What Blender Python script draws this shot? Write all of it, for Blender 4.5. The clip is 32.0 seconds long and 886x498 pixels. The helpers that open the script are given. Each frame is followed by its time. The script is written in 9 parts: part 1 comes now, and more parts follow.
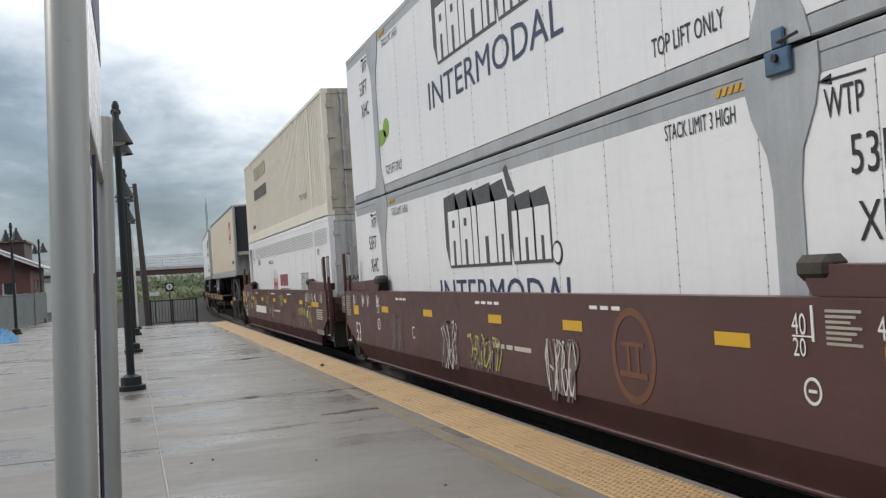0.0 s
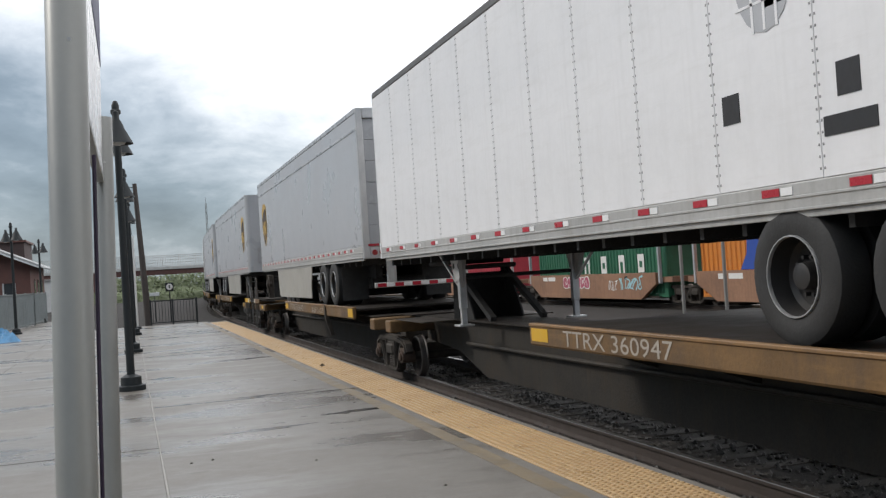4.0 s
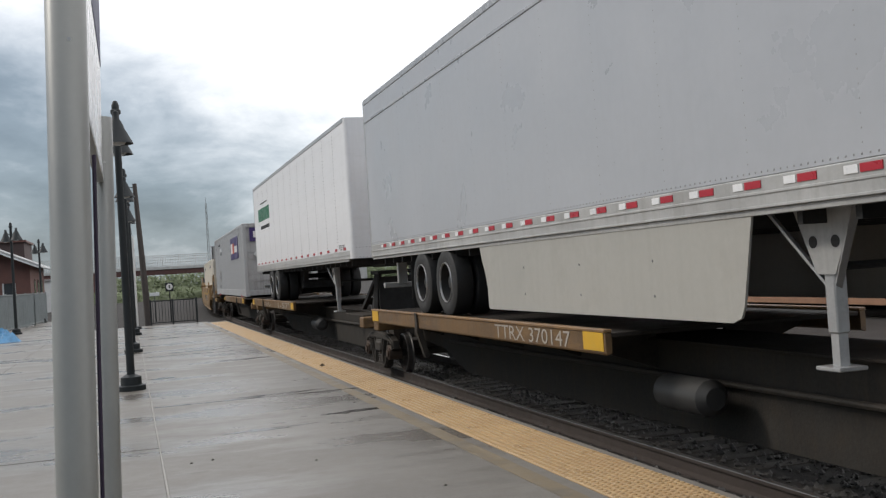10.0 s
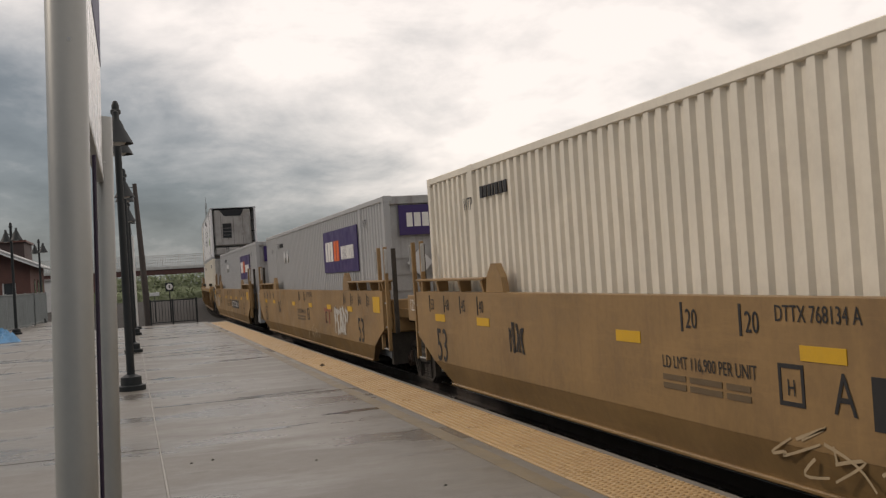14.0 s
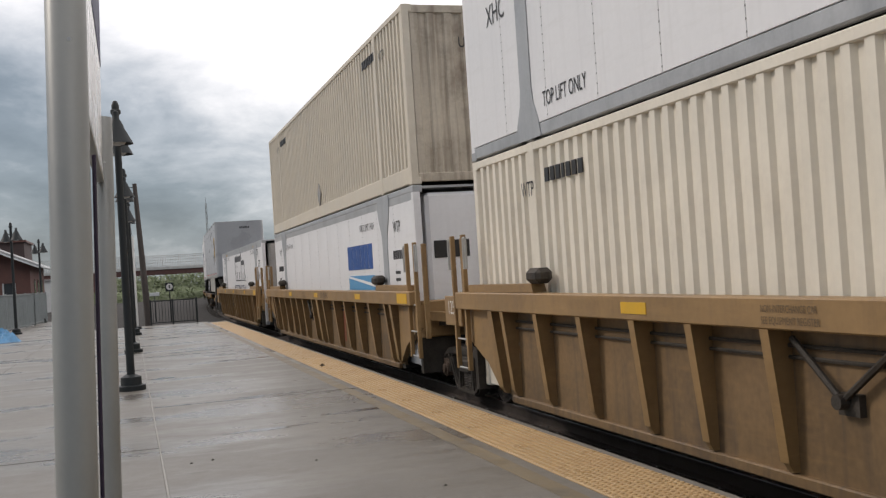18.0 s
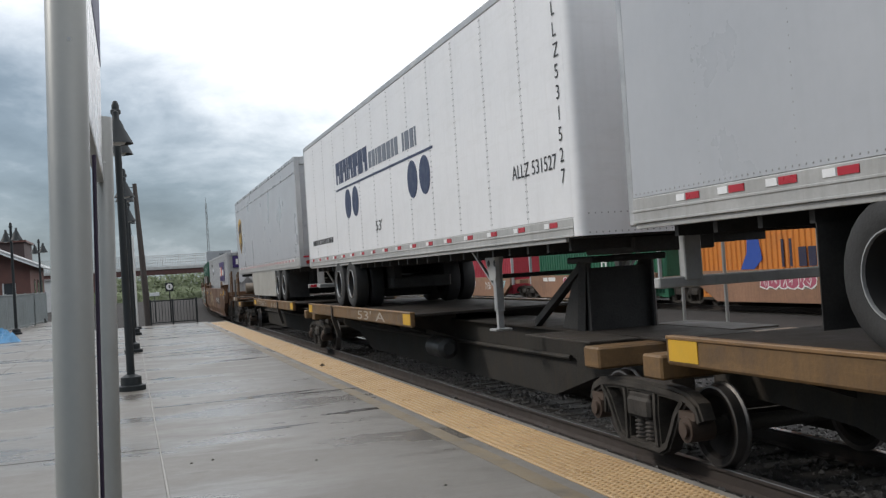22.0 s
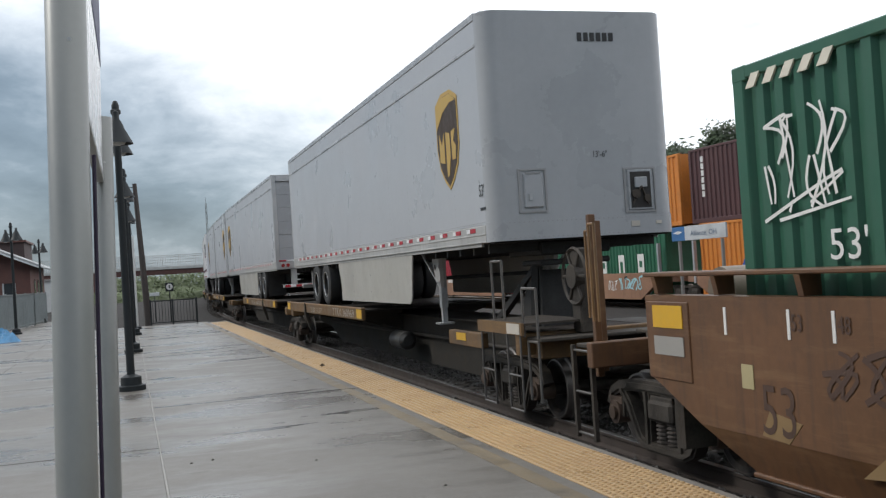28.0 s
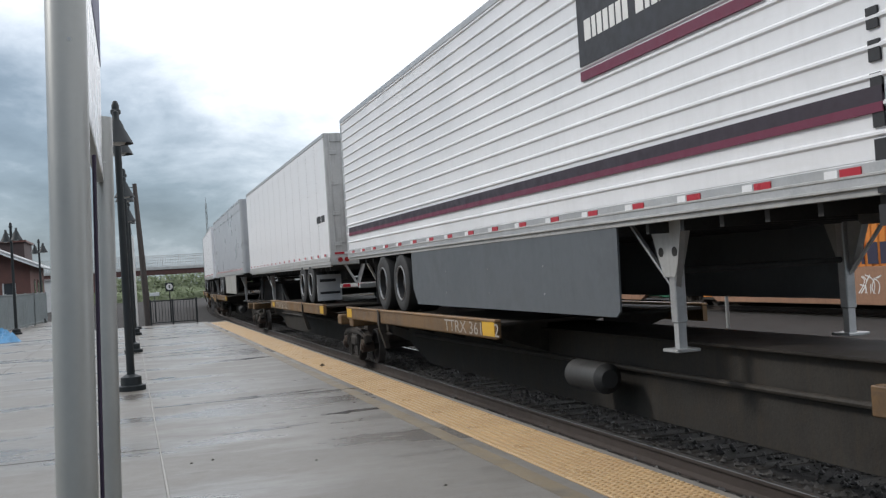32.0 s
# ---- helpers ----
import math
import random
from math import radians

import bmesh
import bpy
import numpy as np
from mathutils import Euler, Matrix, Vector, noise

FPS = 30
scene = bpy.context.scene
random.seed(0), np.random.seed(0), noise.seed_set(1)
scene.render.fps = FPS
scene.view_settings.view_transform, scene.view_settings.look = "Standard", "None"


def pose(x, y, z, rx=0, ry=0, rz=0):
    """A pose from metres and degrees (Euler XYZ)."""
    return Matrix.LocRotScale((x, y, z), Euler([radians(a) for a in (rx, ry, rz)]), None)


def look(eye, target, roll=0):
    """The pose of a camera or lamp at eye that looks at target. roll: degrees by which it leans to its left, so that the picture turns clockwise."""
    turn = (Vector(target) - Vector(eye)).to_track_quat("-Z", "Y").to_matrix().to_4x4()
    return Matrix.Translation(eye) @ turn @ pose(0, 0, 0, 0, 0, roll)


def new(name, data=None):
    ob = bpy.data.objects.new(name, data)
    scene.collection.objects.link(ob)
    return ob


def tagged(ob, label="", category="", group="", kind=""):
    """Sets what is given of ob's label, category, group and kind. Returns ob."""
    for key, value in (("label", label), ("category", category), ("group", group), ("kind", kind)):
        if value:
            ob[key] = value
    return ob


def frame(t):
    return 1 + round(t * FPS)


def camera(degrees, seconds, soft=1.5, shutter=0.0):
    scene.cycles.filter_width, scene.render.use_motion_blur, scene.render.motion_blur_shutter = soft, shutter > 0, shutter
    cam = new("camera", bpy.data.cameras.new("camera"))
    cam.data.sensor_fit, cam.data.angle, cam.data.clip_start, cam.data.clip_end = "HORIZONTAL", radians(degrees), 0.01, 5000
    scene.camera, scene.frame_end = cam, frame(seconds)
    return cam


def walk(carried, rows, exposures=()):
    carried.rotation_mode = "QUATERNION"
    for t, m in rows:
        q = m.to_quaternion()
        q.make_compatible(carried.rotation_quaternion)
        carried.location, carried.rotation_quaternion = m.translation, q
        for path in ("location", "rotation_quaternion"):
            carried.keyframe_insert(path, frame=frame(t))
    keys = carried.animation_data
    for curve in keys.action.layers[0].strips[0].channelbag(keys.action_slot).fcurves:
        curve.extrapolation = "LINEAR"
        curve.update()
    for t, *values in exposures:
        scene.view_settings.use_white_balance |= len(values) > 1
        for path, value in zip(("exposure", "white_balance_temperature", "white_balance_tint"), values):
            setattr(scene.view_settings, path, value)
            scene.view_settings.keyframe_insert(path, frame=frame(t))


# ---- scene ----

# ---------------- camera: still, on a tripod on the platform ----------------
EYE = 1.54
cam = camera(47.2, 32.0, soft=1.3, shutter=0.0)
YAW, PITCH, ROLL = radians(17.25), radians(1.04), 3.67
AIM = Vector((math.sin(YAW) * math.cos(PITCH), math.cos(YAW) * math.cos(PITCH), math.sin(PITCH)))
STAND = look((0, 0, EYE), Vector((0, 0, EYE)) + AIM * 10, -ROLL)
walk(cam, [(0, STAND), (32, STAND)],
     exposures=[(0, 0.22, 6530, 10), (1.0, 0.12, 6550, 10.5), (2.0, 0.1, 6550, 10.5), (3.0, 0.2, 6550, 10.5), (6.0, 0.27, 6380, 11), (9.0, 0.15, 6380, 10), (10.0, 0.18, 6600, 11),
                (11.0, 0.26, 6750, 13), (12.0, -0.06, 6850, 14), (13.0, -0.17, 7100, 14), (14.5, -0.42, 7500, 16), (16.0, -0.22, 7000, 13), (17.0, -0.1, 6700, 11), (18.0, 0.04, 6850, 14),
                (19.0, 0.06, 6850, 13), (20.0, -0.1, 6600, 11), (21.0, 0.1, 6550, 11), (22.0, 0.17, 6430, 10), (24.0, 0.1, 6430, 10), (25.0, -0.06, 6500, 10.5), (27.5, 0.12, 6350, 9),
                (29.0, 0.19, 6330, 10), (32, 0.28, 6300, 10)])

# ---------------- sky and sun ----------------
SUN_FROM = Vector((-0.66, 0.36, 0.60)).normalized()


def make_world():
    w = bpy.data.worlds.new("overcast_sky")
    scene.world = w
    w.use_nodes = True
    nt = w.node_tree
    nt.nodes.clear()
    N, K = nt.nodes.new, nt.links.new
    out, bg = N("ShaderNodeOutputWorld"), N("ShaderNodeBackground")
    sky = N("ShaderNodeTexSky")
    sky.sky_type, sky.sun_disc = "NISHITA", False
    sky.sun_elevation = math.asin(SUN_FROM.z)
    sky.sun_rotation = math.atan2(SUN_FROM.x, SUN_FROM.y)
    co = N("ShaderNodeTexCoord")
    sep = N("ShaderNodeSeparateXYZ")
    K(co.outputs["Generated"], sep.inputs[0])
    # clouds lie on a flat layer: stretch towards the horizon
    up = N("ShaderNodeMath"); up.operation = "MAXIMUM"; up.inputs[1].default_value = 0.0
    K(sep.outputs["Z"], up.inputs[0])
    den = N("ShaderNodeMath"); den.operation = "ADD"; den.inputs[1].default_value = 0.36
    K(up.outputs[0], den.inputs[0])
    flat = N("ShaderNodeVectorMath"); flat.operation = "DIVIDE"
    K(co.outputs["Generated"], flat.inputs[0])
    K(den.outputs[0], flat.inputs[1])
    big = N("ShaderNodeTexNoise"); big.inputs["Scale"].default_value = 3.1; big.inputs["Detail"].default_value = 7; big.inputs["Roughness"].default_value = 0.55
    big.inputs["Distortion"].default_value = 0.5
    fine = N("ShaderNodeTexNoise"); fine.inputs["Scale"].default_value = 8.0; fine.inputs["Detail"].default_value = 8; fine.inputs["Roughness"].default_value = 0.6
    K(flat.outputs[0], big.inputs["Vector"]); K(flat.outputs[0], fine.inputs["Vector"])
    # the cloud deck thins away from the storm in the north-west
    storm = N("ShaderNodeVectorMath"); storm.operation = "DOT_PRODUCT"; storm.inputs[1].default_value = (-0.75, 0.55, -1.6)
    flip = N("ShaderNodeMath"); flip.operation = "MULTIPLY"; flip.inputs[1].default_value = -2.4
    K(sep.outputs["Y"], flip.inputs[0])
    fold = N("ShaderNodeMath"); fold.operation = "MAXIMUM"
    K(sep.outputs["Y"], fold.inputs[0]); K(flip.outputs[0], fold.inputs[1])
    com = N("ShaderNodeCombineXYZ")
    K(sep.outputs["X"], com.inputs["X"]); K(fold.outputs[0], com.inputs["Y"]); K(sep.outputs["Z"], com.inputs["Z"])
    K(com.outputs[0], storm.inputs[0])
    thick = N("ShaderNodeMapRange"); thick.inputs["From Min"].default_value = 0.10; thick.inputs["From Max"].default_value = 0.42
    thick.inputs["To Min"].default_value = 0.40; thick.inputs["To Max"].default_value = -0.32
    K(storm.outputs["Value"], thick.inputs["Value"])
    low = N("ShaderNodeMapRange"); low.inputs["From Min"].default_value = 0.0; low.inputs["From Max"].default_value = 0.10
    low.inputs["To Min"].default_value = 0.10; low.inputs["To Max"].default_value = 0.0
    K(sep.outputs["Z"], low.inputs["Value"])
    a = N("ShaderNodeMath"); a.operation = "MULTIPLY_ADD"; a.inputs[1].default_value = 0.75
    K(big.outputs["Fac"], a.inputs[0]); K(thick.outputs[0], a.inputs[2])
    b = N("ShaderNodeMath"); b.operation = "MULTIPLY_ADD"; b.inputs[1].default_value = 0.36
    K(fine.outputs["Fac"], b.inputs[0]); K(a.outputs[0], b.inputs[2])
    c = N("ShaderNodeMath"); c.operation = "ADD"
    K(b.outputs[0], c.inputs[0]); K(low.outputs[0], c.inputs[1])
    ramp = N("ShaderNodeValToRGB")
    cr = ramp.color_ramp
    cr.elements[0].position, cr.elements[0].color = 0.16, (0.125, 0.165, 0.205, 1)
    cr.elements[1].position, cr.elements[1].color = 0.98, (1.22, 1.23, 1.25, 1)
    for pos, col in ((0.36, (0.215, 0.268, 0.318, 1)), (0.54, (0.42, 0.475, 0.53, 1)), (0.72, (0.74, 0.78, 0.82, 1))):
        e = cr.elements.new(pos)
        e.color = col
    K(c.outputs[0], ramp.inputs["Fac"])
    add = N("ShaderNodeMix"); add.data_type = "RGBA"; add.blend_type = "ADD"; add.inputs["Factor"].default_value = 0.02
    K(ramp.outputs["Color"], add.inputs["A"]); K(sky.outputs["Color"], add.inputs["B"])
    K(add.outputs["Result"], bg.inputs["Color"])
    bg.inputs["Strength"].default_value = 0.95
    K(bg.outputs[0], out.inputs["Surface"])


make_world()
sun_data = bpy.data.lights.new("sun", "SUN")
sun_data.energy, sun_data.angle, sun_data.color = 1.1, radians(10), (1.0, 0.95, 0.87)
sun = new("sun", sun_data)
sun.matrix_world = look(SUN_FROM * 60, (0, 0, 0))

# ---------------- materials ----------------
MATS = {}


def surface(name, color, rough=0.6, metal=0.0, vary=0.12, scale=3.0, streak=0.0, dirt=None, bump=0.0, bump_scale=40.0, obj_random=0.0, spec=0.5, dirt_amount=0.35, dirt_scale=1.2, wet=0.0, scuff=None, scuff_amount=0.4):
    """A painted or raw surface: base colour with broad and fine variation, dirt, run-off streaks, relief."""
    if name in MATS:
        return MATS[name]
    m = bpy.data.materials.new(name)
    MATS[name] = m
    m.use_nodes = True
    nt = m.node_tree
    N, K = nt.nodes.new, nt.links.new
    bs = nt.nodes["Principled BSDF"]
    bs.inputs["Metallic"].default_value = metal
    bs.inputs["Specular IOR Level"].default_value = spec
    co = N("ShaderNodeTexCoord")
    n1 = N("ShaderNodeTexNoise"); n1.inputs["Scale"].default_value = scale; n1.inputs["Detail"].default_value = 6; n1.inputs["Roughness"].default_value = 0.62
    n2 = N("ShaderNodeTexNoise"); n2.inputs["Scale"].default_value = scale * 14; n2.inputs["Detail"].default_value = 4
    K(co.outputs["Object"], n1.inputs["Vector"]); K(co.outputs["Object"], n2.inputs["Vector"])
    mixn = N("ShaderNodeMath"); mixn.operation = "MULTIPLY_ADD"; mixn.inputs[1].default_value = 0.4
    K(n2.outputs["Fac"], mixn.inputs[0]); K(n1.outputs["Fac"], mixn.inputs[2])
    rng = N("ShaderNodeMapRange"); rng.inputs["From Min"].default_value = 0.45; rng.inputs["From Max"].default_value = 0.95
    rng.inputs["To Min"].default_value = 1 - vary; rng.inputs["To Max"].default_value = 1 + vary
    K(mixn.outputs[0], rng.inputs["Value"])
    val = rng.outputs[0]
    if obj_random:
        oi = N("ShaderNodeObjectInfo")
        r2 = N("ShaderNodeMapRange"); r2.inputs["To Min"].default_value = 1 - obj_random; r2.inputs["To Max"].default_value = 1 + obj_random
        K(oi.outputs["Random"], r2.inputs["Value"])
        mm = N("ShaderNodeMath"); mm.operation = "MULTIPLY"
        K(val, mm.inputs[0]); K(r2.outputs[0], mm.inputs[1])
        val = mm.outputs[0]
    tint = N("ShaderNodeMix"); tint.data_type = "RGBA"; tint.blend_type = "MULTIPLY"; tint.inputs["Factor"].default_value = 1.0
    tint.inputs["A"].default_value = (*color, 1)
    K(val, tint.inputs["B"])
    col = tint.outputs["Result"]
    dcol = dirt or tuple(c * 0.35 for c in color)
    if streak:
        mp = N("ShaderNodeMapping"); mp.inputs["Scale"].default_value = (7.0, 7.0, 0.35)
        K(co.outputs["Object"], mp.inputs["Vector"])
        ns = N("ShaderNodeTexNoise"); ns.inputs["Scale"].default_value = 1.6; ns.inputs["Detail"].default_value = 5
        K(mp.outputs[0], ns.inputs["Vector"])
        rs = N("ShaderNodeMapRange"); rs.inputs["From Min"].default_value = 0.5; rs.inputs["From Max"].default_value = 0.8; rs.inputs["To Max"].default_value = streak
        K(ns.outputs["Fac"], rs.inputs["Value"])
        ms = N("ShaderNodeMix"); ms.data_type = "RGBA"
        K(rs.outputs[0], ms.inputs["Factor"]); K(col, ms.inputs["A"]); ms.inputs["B"].default_value = (*dcol, 1)
        col = ms.outputs["Result"]
    if dirt_amount:
        nd = N("ShaderNodeTexNoise"); nd.inputs["Scale"].default_value = dirt_scale; nd.inputs["Detail"].default_value = 9; nd.inputs["Roughness"].default_value = 0.7
        K(co.outputs["Object"], nd.inputs["Vector"])
        rd = N("ShaderNodeMapRange"); rd.inputs["From Min"].default_value = 0.5; rd.inputs["From Max"].default_value = 0.72; rd.inputs["To Max"].default_value = dirt_amount
        K(nd.outputs["Fac"], rd.inputs["Value"])
        md = N("ShaderNodeMix"); md.data_type = "RGBA"
        K(rd.outputs[0], md.inputs["Factor"]); K(col, md.inputs["A"]); md.inputs["B"].default_value = (*dcol, 1)
        col = md.outputs["Result"]
    if scuff:
        mq = N("ShaderNodeMapping"); mq.inputs["Scale"].default_value = (1.0, 0.55, 5.0)
        K(co.outputs["Object"], mq.inputs["Vector"])
        nq = N("ShaderNodeTexNoise"); nq.inputs["Scale"].default_value = 1.5; nq.inputs["Detail"].default_value = 9; nq.inputs["Roughness"].default_value = 0.72
        K(mq.outputs[0], nq.inputs["Vector"])
        rq = N("ShaderNodeMapRange"); rq.inputs["From Min"].default_value = 0.52; rq.inputs["From Max"].default_value = 0.70; rq.inputs["To Max"].default_value = scuff_amount
        K(nq.outputs["Fac"], rq.inputs["Value"])
        mk = N("ShaderNodeMix"); mk.data_type = "RGBA"
        K(rq.outputs[0], mk.inputs["Factor"]); K(col, mk.inputs["A"]); mk.inputs["B"].default_value = (*scuff, 1)
        col = mk.outputs["Result"]
    K(col, bs.inputs["Base Color"])
    rr = N("ShaderNodeMapRange"); rr.inputs["From Min"].default_value = 0.35; rr.inputs["From Max"].default_value = 0.65
    rr.inputs["To Min"].default_value = max(0.03, rough - 0.12 - wet); rr.inputs["To Max"].default_value = min(1, rough + 0.1)
    K(n1.outputs["Fac"], rr.inputs["Value"]); K(rr.outputs[0], bs.inputs["Roughness"])
    if bump:
        nb = N("ShaderNodeTexNoise"); nb.inputs["Scale"].default_value = bump_scale; nb.inputs["Detail"].default_value = 5
        K(co.outputs["Object"], nb.inputs["Vector"])
        bp = N("ShaderNodeBump"); bp.inputs["Strength"].default_value = bump; bp.inputs["Distance"].default_value = 0.02
        K(nb.outputs["Fac"], bp.inputs["Height"]); K(bp.outputs[0], bs.inputs["Normal"])
    return m


def wet_concrete():
    """Platform concrete after rain: pale dry ground, broad damp areas that shine, dark stains along the joints."""
    m = bpy.data.materials.new("wet_concrete_slab")
    m.use_nodes = True
    nt = m.node_tree
    N, K = nt.nodes.new, nt.links.new
    bs = nt.nodes["Principled BSDF"]
    geo = N("ShaderNodeNewGeometry")

    def noise(scale, stretch, detail=6, rough=0.6):
        mp = N("ShaderNodeMapping"); mp.inputs["Scale"].default_value = stretch
        K(geo.outputs["Position"], mp.inputs["Vector"])
        n = N("ShaderNodeTexNoise"); n.inputs["Scale"].default_value = scale; n.inputs["Detail"].default_value = detail; n.inputs["Roughness"].default_value = rough
        K(mp.outputs[0], n.inputs["Vector"])
        return n.outputs["Fac"]

    def span(v, a, b, lo, hi):
        r = N("ShaderNodeMapRange"); r.inputs["From Min"].default_value = a; r.inputs["From Max"].default_value = b
        r.inputs["To Min"].default_value = lo; r.inputs["To Max"].default_value = hi
        K(v, r.inputs["Value"])
        return r.outputs[0]

    def mix(f, a, b):
        x = N("ShaderNodeMix"); x.data_type = "RGBA"
        K(f, x.inputs["Factor"])
        for s, v in (("A", a), ("B", b)):
            if isinstance(v, tuple):
                x.inputs[s].default_value = (*v, 1)
            else:
                K(v, x.inputs[s])
        return x.outputs["Result"]
    broad, fine, grit = noise(0.55, (1, 1, 1)), noise(5.0, (1, 1, 1), 8, 0.7), noise(60.0, (1, 1, 1), 3)
    damp, stain = noise(0.42, (0.55, 1.5, 1), 7, 0.62), noise(1.1, (0.5, 2.6, 1), 8, 0.68)
    col = mix(span(broad, 0.35, 0.65, 0, 1), (0.122, 0.111, 0.096), (0.158, 0.145, 0.127))
    col = mix(span(fine, 0.45, 0.75, 0, 0.35), col, (0.12, 0.108, 0.094))
    col = mix(span(grit, 0.5, 0.8, 0, 0.3), col, (0.26, 0.245, 0.22))
    col = mix(span(damp, 0.50, 0.58, 0, 0.45), col, (0.088, 0.078, 0.066))
    col = mix(span(stain, 0.62, 0.70, 0, 0.75), col, (0.055, 0.05, 0.046))
    K(col, bs.inputs["Base Color"])
    rough = span(damp, 0.46, 0.60, 0.46, 0.20)
    r2 = N("ShaderNodeMath"); r2.operation = "MULTIPLY_ADD"; r2.inputs[1].default_value = 0.22; r2.inputs[2].default_value = -0.09
    K(fine, r2.inputs[0])
    r3 = N("ShaderNodeMath"); r3.operation = "ADD"
    K(rough, r3.inputs[0]); K(r2.outputs[0], r3.inputs[1]); K(r3.outputs[0], bs.inputs["Roughness"])
    bp = N("ShaderNodeBump"); bp.inputs["Strength"].default_value = 0.25; bp.inputs["Distance"].default_value = 0.01
    K(fine, bp.inputs["Height"]); K(bp.outputs[0], bs.inputs["Normal"])
    return m


def plain(name, color, rough=0.55, metal=0.0):
    return surface(name, color, rough, metal, vary=0.08, scale=6, dirt_amount=0.18)


WHITE = surface("white_panel_paint", (0.78, 0.78, 0.79), 0.42, vary=0.04, scale=1.0, streak=0.10, dirt=(0.42, 0.41, 0.39), dirt_amount=0.12, scuff=(0.66, 0.655, 0.645), scuff_amount=0.35)
# real dirt streaks over white that is greyed for the shade on end faces
DOORGREY = surface("dirty_shaded_white_door_paint", (0.45, 0.45, 0.44), 0.5, vary=0.13, scale=2, streak=0.55, dirt=(0.17, 0.155, 0.14), dirt_amount=0.5)
GREY = surface("pale_grey_trailer_paint", (0.43, 0.445, 0.47), 0.36, vary=0.05, scale=0.7, streak=0.10, dirt=(0.33, 0.335, 0.345), dirt_amount=0.06, scuff=(0.40, 0.413, 0.435), scuff_amount=0.15)
NOSEGREY = surface("grey_trailer_nose", (0.37, 0.38, 0.395), 0.3, vary=0.08, scale=0.8, streak=0.12, dirt=(0.26, 0.26, 0.265), dirt_amount=0.12)
CREAM = surface("cream_panel_paint", (0.67, 0.595, 0.45), 0.45, vary=0.05, scale=1.0, streak=0.08, dirt=(0.45, 0.4, 0.3), dirt_amount=0.12)
ALU = surface("dull_aluminium_rail", (0.52, 0.52, 0.52), 0.42, 0.55, vary=0.15, scale=3, dirt=(0.25, 0.24, 0.23))
ALU_BRIGHT = surface("polished_aluminium", (0.68, 0.68, 0.70), 0.25, 0.9, vary=0.1, scale=3, dirt=(0.3, 0.3, 0.3))
BLACK = surface("black_undercarriage", (0.042, 0.041, 0.04), 0.6, vary=0.4, scale=3, dirt=(0.035, 0.03, 0.026), spec=0.2, bump=0.2)
GRIME = surface("greasy_brown_steel", (0.052, 0.045, 0.038), 0.66, 0.0, vary=0.5, scale=4, dirt=(0.10, 0.074, 0.054), bump=0.3, bump_scale=25, spec=0.25)
TYRE = surface("worn_tyre_rubber", (0.024, 0.024, 0.024), 0.75, vary=0.25, scale=6, dirt=(0.06, 0.057, 0.054), bump=0.15)
RIM = surface("wheel_rim_metal", (0.5, 0.5, 0.5), 0.38, 0.7, vary=0.2, scale=6, dirt=(0.1, 0.08, 0.06))
RIM_DARK = surface("dark_wheel_rim", (0.03, 0.029, 0.029), 0.55, 0.2, vary=0.2, scale=6, dirt=(0.06, 0.05, 0.04))
SPINE = surface("weathered_yellow_deck_steel", (0.155, 0.088, 0.034), 0.6, vary=0.3, scale=2.0, streak=0.5, dirt=(0.07, 0.047, 0.033), dirt_amount=0.85, bump=0.15, scuff=(0.29, 0.165, 0.06), scuff_amount=0.5)
SILL = surface("grimy_centre_sill", (0.045, 0.041, 0.036), 0.8, vary=0.3, scale=2.0, spec=0.15, streak=0.4, dirt=(0.07, 0.052, 0.036), dirt_amount=0.6, bump=0.2)
DECK = surface("rusty_steel_deck", (0.033, 0.028, 0.024), 0.75, 0.0, vary=0.3, scale=2.5, dirt=(0.05, 0.04, 0.035), dirt_amount=0.6, bump=0.2, spec=0.2)
BROWN = surface("red_brown_car_paint", (0.085, 0.038, 0.033), 0.45, vary=0.16, scale=1.1, streak=0.35, dirt=(0.075, 0.05, 0.042), dirt_amount=0.35, scuff=(0.115, 0.058, 0.048), scuff_amount=0.4)
GOLD = surface("dull_gold_car_paint", (0.275, 0.170, 0.074), 0.5, vary=0.2, scale=1.0, streak=0.3, dirt=(0.15, 0.092, 0.05), dirt_amount=0.6, scuff=(0.38, 0.235, 0.10), scuff_amount=0.45)
RUSTGOLD = surface("rust_brown_car_paint", (0.125, 0.06, 0.027), 0.5, vary=0.3, scale=0.9, streak=0.65, dirt=(0.055, 0.034, 0.025), dirt_amount=0.75, dirt_scale=0.7, scuff=(0.22, 0.125, 0.06), scuff_amount=0.6)
GREEN = surface("dark_green_container_paint", (0.028, 0.11, 0.068), 0.42, vary=0.12, scale=1.2, streak=0.22, dirt=(0.05, 0.08, 0.06), dirt_amount=0.3)
CREAMBOX = surface("pale_cream_container_paint", (0.76, 0.705, 0.60), 0.45, vary=0.07, scale=1.1, streak=0.08, dirt=(0.30, 0.24, 0.18), dirt_amount=0.2)
TANBOX = surface("tan_container_paint", (0.63, 0.57, 0.47), 0.48, vary=0.07, scale=1.1, streak=0.08, dirt=(0.27, 0.19, 0.12), dirt_amount=0.15)
GREYBOX = surface("light_grey_container_paint", (0.40, 0.405, 0.41), 0.45, vary=0.07, scale=1.2, streak=0.18, dirt=(0.28, 0.27, 0.26), dirt_amount=0.2)
POSTGREY = surface("bare_grey_corner_post", (0.40, 0.415, 0.43), 0.45, 0.15, vary=0.12, scale=2, streak=0.2)
ORANGE = surface("orange_container_paint", (0.62, 0.215, 0.035), 0.5, vary=0.12, scale=0.8, streak=0.3, dirt=(0.3, 0.12, 0.05))
